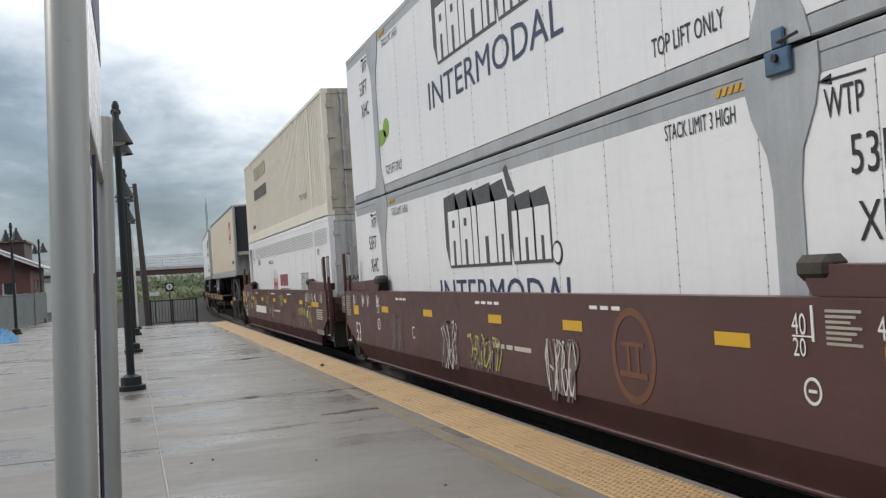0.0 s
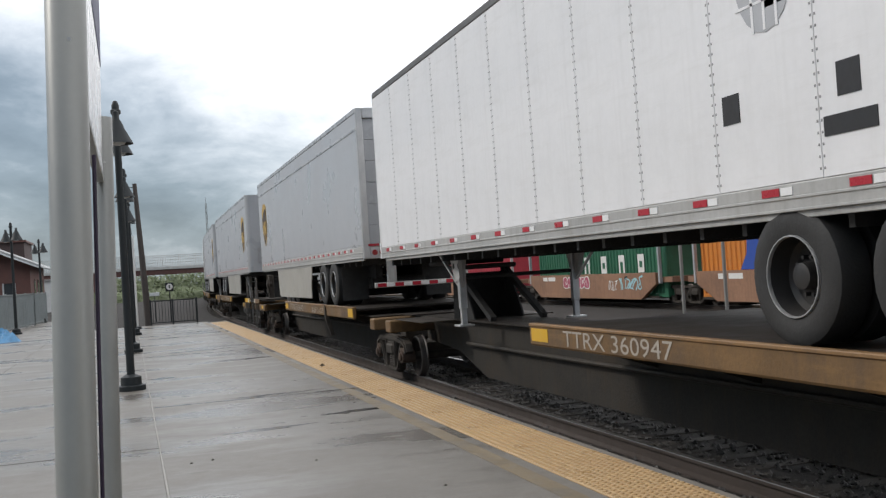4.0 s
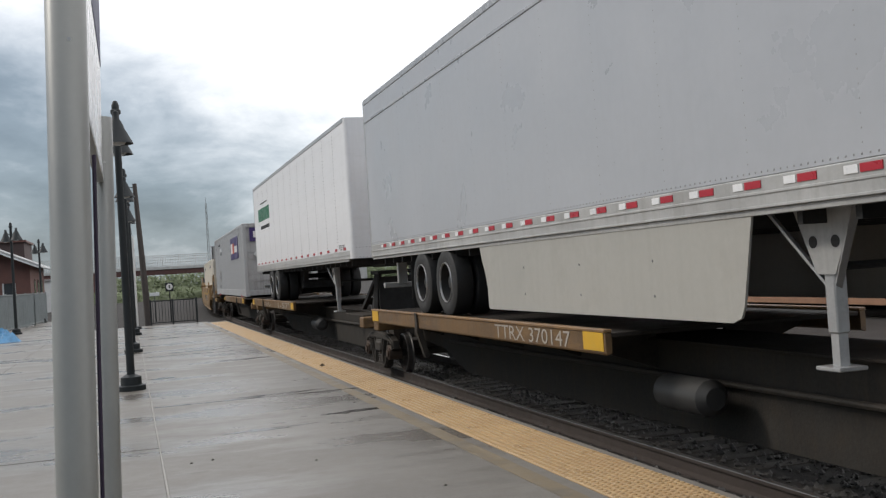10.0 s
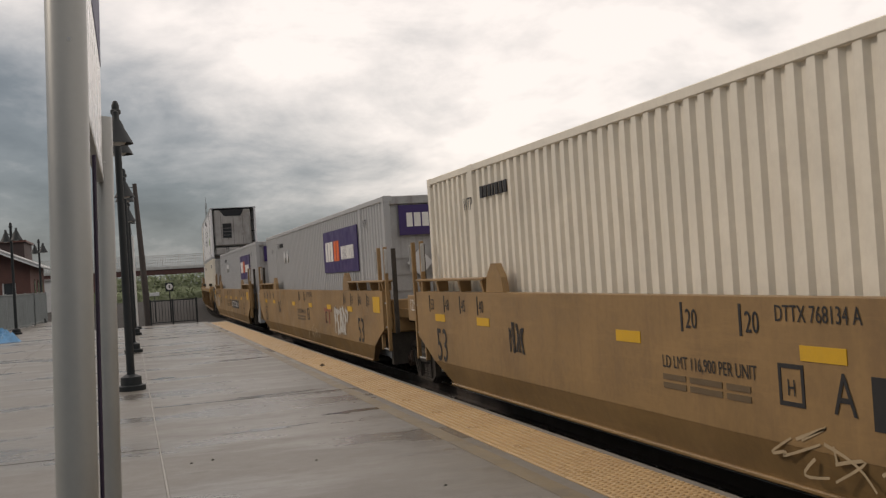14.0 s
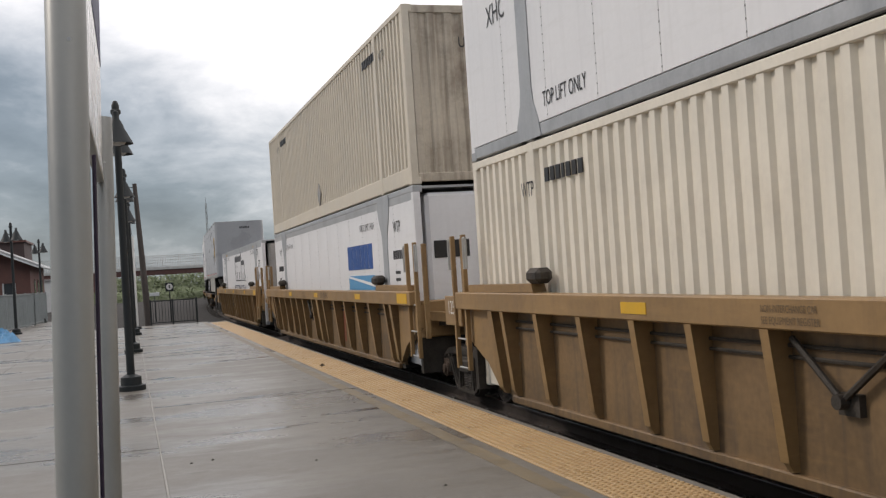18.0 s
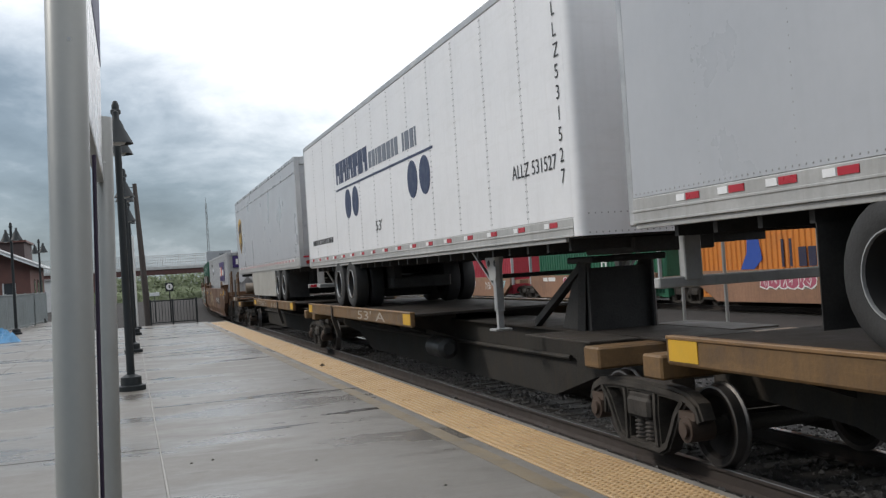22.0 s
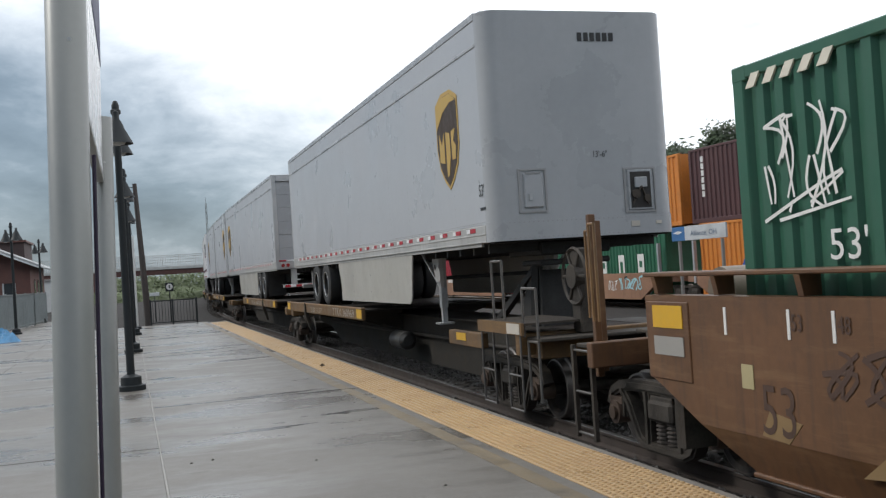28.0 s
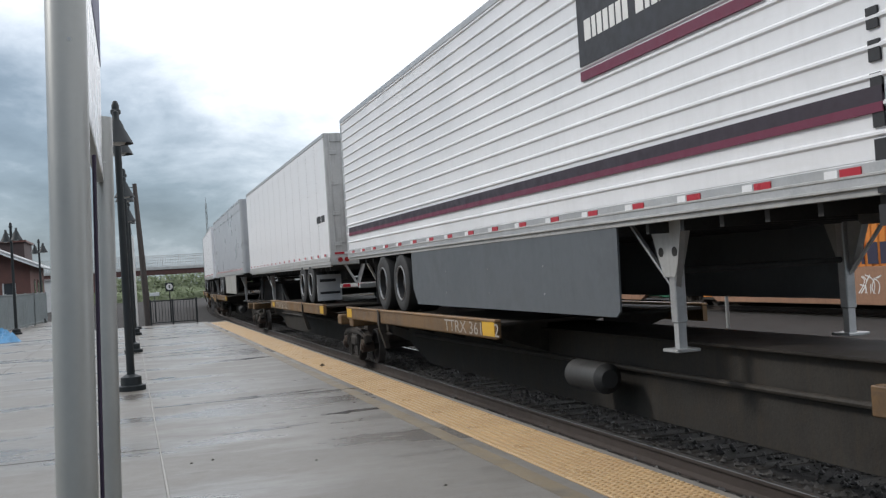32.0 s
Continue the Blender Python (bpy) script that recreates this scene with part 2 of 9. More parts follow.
MAROON = surface("maroon_container_paint", (0.085, 0.036, 0.036), 0.5, vary=0.12, scale=0.8, streak=0.3, dirt=(0.09, 0.045, 0.04))
REDBOX = surface("red_container_paint", (0.40, 0.04, 0.06), 0.5, vary=0.12, scale=0.8, streak=0.2)
DKGREEN = surface("deep_green_container_paint", (0.025, 0.13, 0.07), 0.5, vary=0.12, scale=0.8, streak=0.2)
RUSTCAR = surface("rusty_tan_well_car", (0.30, 0.165, 0.10), 0.6, vary=0.2, scale=0.8, streak=0.4, dirt=(0.12, 0.07, 0.05), dirt_amount=0.5, scuff=(0.20, 0.10, 0.065))
INK = plain("black_lettering", (0.02, 0.02, 0.022))
DKBLUE = plain("dark_blue_lettering", (0.03, 0.045, 0.10))
NAVY = plain("navy_logo_blue", (0.04, 0.05, 0.16))
WHITEINK = plain("white_lettering", (0.74, 0.73, 0.70))
FADEDINK = plain("faded_white_lettering", (0.38, 0.34, 0.29))
RIVET = plain("dull_rivet_metal", (0.30, 0.30, 0.30))
PALEMARK = plain("weathered_white_lettering", (0.50, 0.46, 0.40))
PURPLE = surface("purple_panel", (0.042, 0.022, 0.12), 0.4, vary=0.05, scale=2, dirt_amount=0.1)
ORANGEINK = plain("orange_lettering", (0.75, 0.14, 0.03))
GREENINK = plain("green_lettering", (0.03, 0.16, 0.09))
REDINK = plain("red_lettering", (0.42, 0.05, 0.05))
SHIELD = plain("dark_brown_shield", (0.045, 0.026, 0.016))
SHIELDGOLD = plain("gold_shield_edge", (0.50, 0.33, 0.09))
MARKYELLOW = plain("yellow_marking", (0.62, 0.36, 0.025))
TAPERED = plain("red_reflective_tape", (0.42, 0.02, 0.035), 0.35)
TAPEWHITE = plain("white_reflective_tape", (0.8, 0.8, 0.8), 0.35)
HAZARD = plain("silver_placard", (0.62, 0.62, 0.62), 0.4)
SCRAWL = plain("pale_spray_paint", (0.52, 0.50, 0.46), 0.7)
FAINTSPRAY = plain("faint_grey_spray_paint", (0.17, 0.13, 0.115), 0.7)
SCRAWLY = plain("yellow_green_spray_paint", (0.45, 0.42, 0.10), 0.7)
SCRAWLB = plain("dark_spray_paint", (0.05, 0.045, 0.045), 0.7)
CYAN = plain("pale_blue_spray_paint", (0.35, 0.6, 0.65), 0.7)
PINK = plain("faded_magenta_spray_paint", (0.42, 0.10, 0.15), 0.7)
SKIRT = surface("off_white_side_skirt", (0.41, 0.40, 0.365), 0.4, vary=0.06, scale=1.2, streak=0.12, dirt=(0.25, 0.23, 0.2), dirt_amount=0.3)
DKSKIRT = surface("dark_grey_side_skirt", (0.10, 0.11, 0.12), 0.45, vary=0.1, scale=1.2, streak=0.12)
WHEELSTEEL = surface("railway_wheel_steel", (0.04, 0.034, 0.03), 0.5, 0.5, vary=0.3, scale=5, dirt=(0.09, 0.06, 0.04))
TREAD = surface("bright_wheel_tread", (0.17, 0.155, 0.145), 0.42, 0.7, vary=0.15, scale=5, dirt_amount=0.1)
GLASSY = surface("black_reefer_grille", (0.018, 0.018, 0.02), 0.4, vary=0.3, scale=8)
CONCRETE = wet_concrete()
FADEDLINE = surface("worn_yellow_line", (0.165, 0.128, 0.078), 0.5, vary=0.3, scale=3, dirt=(0.105, 0.095, 0.08), dirt_amount=1.0, dirt_scale=2.2)
# grime and streaks, plus end-face shade put into the darker cream base
GRIMYSHADECREAM = surface("grimy_shaded_cream_door", (0.40, 0.37, 0.31), 0.5, vary=0.15, scale=2, streak=0.45, dirt=(0.16, 0.115, 0.075), dirt_amount=0.6)
OCHRE = surface("worn_ochre_flange", (0.20, 0.112, 0.045), 0.5, vary=0.3, scale=3, dirt=(0.10, 0.065, 0.04), dirt_amount=0.6)
PALERAIL = surface("dirty_pale_rail", (0.40, 0.40, 0.39), 0.5, vary=0.15, scale=2, streak=0.4, dirt=(0.22, 0.2, 0.18), dirt_amount=0.35)
STEP = surface("dull_step_iron", (0.125, 0.118, 0.11), 0.5, 0.3, vary=0.3, scale=5, dirt=(0.06, 0.05, 0.04))
WEB = surface("grimy_gold_web", (0.185, 0.116, 0.056), 0.6, vary=0.35, scale=1.2, streak=0.7, dirt=(0.07, 0.053, 0.04), dirt_amount=0.8, dirt_scale=0.9, scuff=(0.26, 0.155, 0.066), scuff_amount=0.5)
NOSEDIRT = surface("grimy_reefer_nose", (0.40, 0.39, 0.375), 0.5, vary=0.15, scale=1.5, streak=0.45, dirt=(0.15, 0.12, 0.095), dirt_amount=0.6)
TANEND = surface("stained_tan_end", (0.52, 0.46, 0.37), 0.5, vary=0.15, scale=1.5, streak=0.7, dirt=(0.13, 0.08, 0.05), dirt_amount=0.75, dirt_scale=0.8)
DARKEDGE = surface("dark_roof_edge", (0.10, 0.098, 0.095), 0.5, vary=0.3, scale=4, dirt=(0.3, 0.29, 0.27), dirt_amount=0.4)
GREYEND = surface("road_grimed_grey_end", (0.37, 0.37, 0.368), 0.5, vary=0.15, scale=1.5, streak=0.5, dirt=(0.13, 0.115, 0.1), dirt_amount=0.6, dirt_scale=0.8)
LOUVRE = plain("pale_grey_louvre", (0.46, 0.46, 0.46))
SAGE = plain("pale_sage_spray_paint", (0.27, 0.31, 0.25), 0.7)
ROSE = plain("faded_rose_spray_paint", (0.42, 0.10, 0.16), 0.7)
PUDDLE = surface("thin_rain_puddle", (0.045, 0.041, 0.037), 0.16, vary=0.3, scale=6)
EDGECON = surface("grimy_platform_edge", (0.16, 0.145, 0.125), 0.65, vary=0.2, scale=2, dirt=(0.07, 0.06, 0.05), bump=0.2)
TACTILE = surface("yellow_tactile_tile", (0.45, 0.30, 0.145), 0.36, vary=0.1, scale=2.0, dirt=(0.26, 0.155, 0.075), dirt_amount=0.5, obj_random=0.05)
BALLAST = surface("dark_ballast_ground", (0.05, 0.047, 0.045), 0.85, vary=0.5, scale=5, dirt=(0.03, 0.028, 0.026), dirt_amount=0.5, spec=0.1, bump=0.9, bump_scale=22)
STONE = surface("ballast_stone", (0.085, 0.08, 0.076), 0.75, vary=0.7, scale=9, dirt=(0.035, 0.03, 0.027), bump=0.3)
TIE = surface("old_timber_sleeper", (0.046, 0.041, 0.036), 0.8, vary=0.4, scale=3, dirt=(0.03, 0.026, 0.022), obj_random=0.4, bump=0.4, spec=0.25)
RAIL = surface("rusty_rail", (0.055, 0.042, 0.035), 0.75, 0.0, vary=0.2, scale=4)
RAILTOP = surface("polished_rail_head", (0.30, 0.29, 0.28), 0.38, 0.9, vary=0.1, scale=4)
POST = surface("grey_galvanised_post", (0.275, 0.28, 0.268), 0.40, 0.2, vary=0.06, scale=2.5, streak=0.06, dirt=(0.25, 0.25, 0.22), dirt_amount=0.12)
LAMPPAINT = surface("dark_green_lamp_paint", (0.022, 0.026, 0.028), 0.55, vary=0.2, scale=4, spec=0.3)
TIMBERPOLE = surface("weathered_timber_pole", (0.065, 0.055, 0.05), 0.8, vary=0.3, scale=6, bump=0.4)
BRICK = surface("red_brick", (0.145, 0.07, 0.058), 0.8, vary=0.2, scale=3, dirt=(0.1, 0.06, 0.05))
DARKBRICK = surface("dark_sooty_brick", (0.085, 0.058, 0.055), 0.8, vary=0.2, scale=3)
ROOF = surface("grey_shingle_roof", (0.34, 0.345, 0.345), 0.7, vary=0.15, scale=3)
TRIMWHITE = plain("white_trim", (0.72, 0.74, 0.74))
DARKGLASS = surface("dark_window_glass", (0.03, 0.035, 0.04), 0.1, vary=0.1)
MESHFENCE = surface("galvanised_fence", (0.26, 0.285, 0.285), 0.6, 0.0, vary=0.15, scale=4)
BLUETARP = surface("blue_plastic_sheet", (0.13, 0.36, 0.62), 0.35, vary=0.3, scale=3, dirt=(0.10, 0.12, 0.16), dirt_amount=0.5)
GIRDER = surface("rust_red_girder", (0.13, 0.06, 0.05), 0.6, vary=0.15, scale=1)
PALECON = surface("pale_bridge_concrete", (0.50, 0.50, 0.48), 0.7, vary=0.1, scale=1)
# distant foliage: green made paler, with the distance haze put into the colour
LEAF = surface("hazy_leaf_green", (0.13, 0.165, 0.075), 0.6, vary=0.4, scale=1.5, dirt=(0.04, 0.06, 0.02))
LEAF2 = surface("dark_leaf_green", (0.035, 0.06, 0.022), 0.6, vary=0.4, scale=1.5, dirt=(0.03, 0.04, 0.02))
BARK = surface("tree_bark", (0.07, 0.055, 0.045), 0.85, vary=0.3, scale=4, bump=0.4)
GRASS = surface("trackside_weeds", (0.07, 0.10, 0.03), 0.8, vary=0.4, scale=1.5)
CLAMPBLUE = surface("worn_blue_steel", (0.06, 0.115, 0.19), 0.5, vary=0.3, scale=9, dirt=(0.08, 0.06, 0.05))
SIGNBLUE = plain("dark_blue_sign_header", (0.03, 0.03, 0.10))
SIGNWHITE = plain("white_sign_panel", (0.78, 0.78, 0.78), 0.3)


# ---------------- mesh building ----------------
class M:
    """A plain mesh in the making."""

    def __init__(self):
        self.v, self.f = [], []

    def add(self, verts, faces):
        n = len(self.v)
        self.v += [tuple(p) for p in verts]
        self.f += [tuple(i + n for i in f) for f in faces]
        return self

    def box(self, x0, x1, y0, y1, z0, z1, c=0.0):
        x0, x1 = min(x0, x1), max(x0, x1)
        y0, y1 = min(y0, y1), max(y0, y1)
        z0, z1 = min(z0, z1), max(z0, z1)
        if c <= 0:
            return self.add([(x0, y0, z0), (x1, y0, z0), (x1, y1, z0), (x0, y1, z0), (x0, y0, z1), (x1, y0, z1), (x1, y1, z1), (x0, y1, z1)],
                            [(0, 3, 2, 1), (4, 5, 6, 7), (0, 1, 5, 4), (1, 2, 6, 5), (2, 3, 7, 6), (3, 0, 4, 7)])
        c = min(c, (x1 - x0) * 0.45, (y1 - y0) * 0.45, (z1 - z0) * 0.45)
        vs, idx = [], {}
        X, Y, Z = (x0, x1), (y0, y1), (z0, z1)
        for i in (0, 1):
            for j in (0, 1):
                for k in (0, 1):
                    sx, sy, sz = (1 - 2 * i) * c, (1 - 2 * j) * c, (1 - 2 * k) * c
                    for ax, p in enumerate(((X[i], Y[j] + sy, Z[k] + sz), (X[i] + sx, Y[j], Z[k] + sz), (X[i] + sx, Y[j] + sy, Z[k]))):
                        idx[i, j, k, ax] = len(vs)
                        vs.append(p)
        fs = []
        for s in (0, 1):
            fs.append([idx[s, a, b, 0] for a, b in ((0, 0), (1, 0), (1, 1), (0, 1))][::1 if s else -1])
            fs.append([idx[a, s, b, 1] for a, b in ((0, 0), (1, 0), (1, 1), (0, 1))][::-1 if s else 1])
            fs.append([idx[a, b, s, 2] for a, b in ((0, 0), (1, 0), (1, 1), (0, 1))][::1 if s else -1])
        for a in (0, 1):
            for b in (0, 1):
                fs.append((idx[a, b, 0, 0], idx[a, b, 1, 0], idx[a, b, 1, 1], idx[a, b, 0, 1]))
                fs.append((idx[a, 0, b, 0], idx[a, 1, b, 0], idx[a, 1, b, 2], idx[a, 0, b, 2]))
                fs.append((idx[0, a, b, 1], idx[1, a, b, 1], idx[1, a, b, 2], idx[0, a, b, 2]))
        for i in (0, 1):
            for j in (0, 1):
                for k in (0, 1):
                    fs.append((idx[i, j, k, 0], idx[i, j, k, 1], idx[i, j, k, 2]))
        return self.add(vs, fs)

    def cyl(self, a, b, r, n=10, r2=None, caps=True):
        a, b = Vector(a), Vector(b)
        d = (b - a).normalized()
        s = d.orthogonal().normalized()
        t = d.cross(s)
        r2 = r if r2 is None else r2
        vs = []
        for i in range(n):
            q = s * math.cos(2 * math.pi * i / n) + t * math.sin(2 * math.pi * i / n)
            vs += [a + q * r, b + q * r2]
        fs = [(2 * i, (2 * i + 2) % (2 * n), (2 * i + 3) % (2 * n), 2 * i + 1) for i in range(n)]
        if caps:
            fs += [tuple(range(0, 2 * n, 2))[::-1], tuple(range(1, 2 * n, 2))]
        return self.add(vs, fs)

    def tube(self, pts, r, n=8):
        for a, b in zip(pts, pts[1:]):
            self.cyl(a, b, r, n)
        return self

    def beam(self, a, b, w, h):
        """A straight bar of rectangular section between two points."""
        a, b = Vector(a), Vector(b)
        d = (b - a).normalized()
        s = d.cross(Vector((0, 0, 1)))
        s = s.normalized() if s.length > 1e-4 else Vector((1, 0, 0))
        t = s.cross(d)
        vs = [p + s * i * w / 2 + t * j * h / 2 for p in (a, b) for i, j in ((-1, -1), (1, -1), (1, 1), (-1, 1))]
        return self.add(vs, [(0, 1, 2, 3), (7, 6, 5, 4), (0, 4, 5, 1), (1, 5, 6, 2), (2, 6, 7, 3), (3, 7, 4, 0)])

    def prism(self, poly, axis, lo, hi):
        """Polygon in the two other axes (in order x, y, z), drawn out along axis 0, 1 or 2."""
        n = len(poly)
        vs = []
        for h in (lo, hi):
            for a, b in poly:
                p = [a, b]
                p.insert(axis, h)
                vs.append(p)
        fs = [tuple(range(n))[::-1], tuple(range(n, 2 * n))] + [(i, (i + 1) % n, n + (i + 1) % n, n + i) for i in range(n)]
        return self.add(vs, fs)

    def lathe(self, prof, centre, axis, n=20):
        """Profile of (radius, along) turned round axis 0 (x) or 2 (z) through centre."""
        vs, fs = [], []
        k = len(prof)
        for i in range(n):
            c, s = math.cos(2 * math.pi * i / n), math.sin(2 * math.pi * i / n)
            for r, h in prof:
                p = (h, r * c, r * s) if axis == 0 else (r * c, r * s, h)
                vs.append(Vector(centre) + Vector(p))
        for i in range(n):
            for j in range(k - 1):
                a, b = i * k + j, ((i + 1) % n) * k + j
                fs.append((a, b, b + 1, a + 1))
        return self.add(vs, fs)


def mesh_of(m, name, mat, smooth=False):
    me = bpy.data.meshes.new(name)
    me.from_pydata(m.v, [], m.f)
    bm = bmesh.new()
    bm.from_mesh(me)
    bmesh.ops.recalc_face_normals(bm, faces=bm.faces)
    bm.to_mesh(me)
    bm.free()
    me.materials.append(mat)
    if smooth:
        for p in me.polygons:
            p.use_smooth = True
        me.set_sharp_from_angle(angle=radians(38))
    return me


def part(name, m, mat, parent, label="", smooth=False, at=None):
    """One mesh object under a thing or a part."""
    me = m if isinstance(m, bpy.types.Mesh) else mesh_of(m, name, mat, smooth)
    ob = new(name, me)
    ob.parent = parent
    if at is not None:
        ob.matrix_basis = at
    if label:
        ob["label"] = label
    return ob


def thing(name, label, category, group="", kind="", at=None):
    ob = new(name)
    ob.empty_display_size = 0.3
    if at is not None:
        ob.matrix_basis = at
    return tagged(ob, label, category, group, kind)


def solid(name, m, mat, label, category, group="", kind="", at=None, smooth=False):
    ob = new(name, mesh_of(m, name, mat, smooth))
    if at is not None:
        ob.matrix_basis = at
    return tagged(ob, label, category, group, kind)


# ---------------- flat markings on a face ----------------
def face(kind, off, y=0.0):
    """Frame of a face: u to the reader's right, v up. near and far are the long sides, front and back the ends."""
    cols = {"near": ((0, -1, 0), (-1, 0, 0)), "far": ((0, 1, 0), (1, 0, 0)), "front": ((1, 0, 0), (0, -1, 0)), "back": ((-1, 0, 0), (0, 1, 0))}[kind]
    x, z = Vector(cols[0]), Vector(cols[1])
    m = Matrix((x, Vector((0, 0, 1)), z)).transposed().to_4x4()
    m.translation = z * off
    return m


def patch(name, polys, mat, parent, fr, lift=0.006, label=""):
    """Flat shapes (lists of u, v) lying on a face."""
    m = M()
    for poly in polys:
        n = len(poly)
        vs = [fr @ Vector((u, v, h)) for h in (-0.01, lift) for u, v in poly]
        m.add(vs, [tuple(range(n))[::-1], tuple(range(n, 2 * n))] + [(i, (i + 1) % n, n + (i + 1) % n, n + i) for i in range(n)])
    return part(name, m, mat, parent, label)


def rect(u0, u1, v0, v1):
    return [(u0, v0), (u1, v0), (u1, v1), (u0, v1)]


def oval(u, v, ru, rv, n=20):
    return [(u + ru * math.cos(2 * math.pi * i / n), v + rv * math.sin(2 * math.pi * i / n)) for i in range(n)]


WORDS = {}


def words(text, size, mat, parent, fr, u, v, stretch=1.0, name="lettering", lift=0.005, centre=False, width=0.0):
    """Lettering in the built-in font, lower left (or centre) at u, v; size is the height of a capital."""
    key = (text, mat.name, centre)
    if key not in WORDS:
        cu = bpy.data.curves.new("lettering", "FONT")
        cu.body, cu.size, cu.extrude, cu.resolution_u = text, 1.45, 0.0, 3
        if centre:
            cu.align_x = "CENTER"
        ob = bpy.data.objects.new("lettering", cu)
        scene.collection.objects.link(ob)
        dg = bpy.context.evaluated_depsgraph_get()
        me = bpy.data.meshes.new_from_object(ob.evaluated_get(dg))
        bpy.data.objects.remove(ob)
        me.materials.clear()
        me.materials.append(mat)
        WORDS[key] = me
    if width:
        xs = [p.co.x for p in WORDS[key].vertices]
        stretch = width / (max(xs) - min(xs)) / size
    return part(name, WORDS[key], mat, parent, at=fr @ Matrix.Translation((u, v, lift)) @ Matrix.Diagonal((size * stretch, size, 1, 1)))


def bars(parent, fr, mat, u, v, widths, h, gap=None, name="lettering"):
    """Writing that cannot be read or is not to be lettered: plain bars."""
    gap = h * 0.3 if gap is None else gap
    polys = []
    for w in widths:
        polys.append(rect(u, u + w, v, v + h))
        u += w + gap
    return patch(name, polys, mat, parent, fr, 0.005)


def scribble(parent, fr, mat, u, v, w, h, seed, r=0.02, loops=5, name="graffiti"):
    """A sprayed tag: a row of quick letter-like strokes."""
    rnd = random.Random(seed)
    m = M()
    k = 0
    for i in range(loops):
        cw = w / loops
        x0 = u + i * cw
        top, low = v + h * rnd.uniform(0.8, 1.0), v + h * rnd.uniform(0.0, 0.15)
        for _ in range(rnd.choice((3, 3, 4))):
            a = (x0 + cw * rnd.uniform(-0.1, 0.9), rnd.choice((top, low, (top + low) / 2)))
            b = (x0 + cw * rnd.uniform(0.1, 1.1), rnd.choice((low, top)) if abs(a[1] - low) > abs(a[1] - top) * 0.3 else top)
            bow = rnd.choice((0, 0.15, -0.45, 0.5, 0.7)) * cw
            n = 7
            pts = []
            for j in range(n):
                f = j / (n - 1)
                s = math.sin(f * math.pi) * bow
                pts.append((a[0] + (b[0] - a[0]) * f + s, a[1] + (b[1] - a[1]) * f + s * 0.4))
            vs = []
            for j, (x, y) in enumerate(pts):
                (xa, ya), (xb, yb) = pts[max(0, j - 1)], pts[min(n - 1, j + 1)]
                l = math.hypot(xb - xa, yb - ya) or 1
                q = r * (1.0 - 0.35 * j / n)
                nx, ny = -(yb - ya) / l * q, (xb - xa) / l * q
                z = 0.004 + 0.0003 * k
                vs += [fr @ Vector((x + nx, y + ny, z)), fr @ Vector((x - nx, y - ny, z))]
            m.add(vs, [(2 * j, 2 * j + 1, 2 * j + 3, 2 * j + 2) for j in range(n - 1)])
            k += 1
    return part(name, m, mat, parent)


def mural(parent, fr, u, v, w, h, seed, letters, fill, edge, shine=None):
    """A large sprayed piece: swollen interlocking letter shapes with dark outlines."""
    rnd = random.Random(seed)
    rims, fills, slits = [], [], []
    cw = w / letters
    for i in range(letters):
        cx, cy = u + (i + 0.5) * cw, v + h / 2
        n = 13
        rad = [rnd.uniform(0.62, 1.08) for _ in range(n)]
        lean = rnd.uniform(-0.3, 0.3)
        out = []
        for j in range(n):
            a = j * 6.2832 / n
            x, y = 0.78 * cw * rad[j] * math.cos(a), 0.49 * h * min(1, rad[j] + 0.12) * math.sin(a)
            out.append((x + lean * y * 0.5, y))
        rims.append([(cx + x * 1.0 + math.copysign(0.035, x), cy + y + math.copysign(0.035, y)) for x, y in out])
        fills.append([(cx + x, cy + y) for x, y in out])
        for _ in range(3):
            x, y = cx + rnd.uniform(-0.25, 0.25) * cw, cy + rnd.uniform(-0.25, 0.25) * h
            t, l = rnd.uniform(0.3, 2.6), rnd.uniform(0.15, 0.3) * h
            c, s = math.cos(t) * l, math.sin(t) * l
            slits.append([(x - c, y - s), (x - s * 0.12, y + c * 0.12), (x + c, y + s), (x + s * 0.2, y - c * 0.2)])
    n = 26
    base = [(u + w * (j / (n - 1)), v + h * rnd.uniform(0.9, 1.02)) for j in range(n)]
    patch("graffiti", [[(u, v), (u + w, v)] + base[::-1]], plain("pale_haze_spray_paint", (0.19, 0.20, 0.16), 0.7), parent, fr, 0.003)
    for i in range(letters):
        lift = 0.004 + 0.003 * (i % 2)
        patch("graffiti", [rims[i]], edge, parent, fr, lift)
        patch("graffiti", [fills[i]], fill, parent, fr, lift + 0.0015)
    patch("graffiti", slits, shine or edge, parent, fr, 0.011)

# ---------------- the line of the track ----------------
TRACK_X, RAIL_Z, BEND, RADIUS = 5.67, -0.38, 40.0, 675.0
ARC = 120.0


def on_track(s):
    """Place and heading of the track s metres beyond the camera; straight, then a gentle right-hand bend."""
    u = max(0.0, s - BEND)
    arc = min(u, ARC)
    a = arc / RADIUS
    x = TRACK_X + RADIUS * (1 - math.cos(a)) + (u - arc) * math.sin(a)
    y = min(s, BEND) + RADIUS * math.sin(a) + (u - arc) * math.cos(a)
    return x, y, a


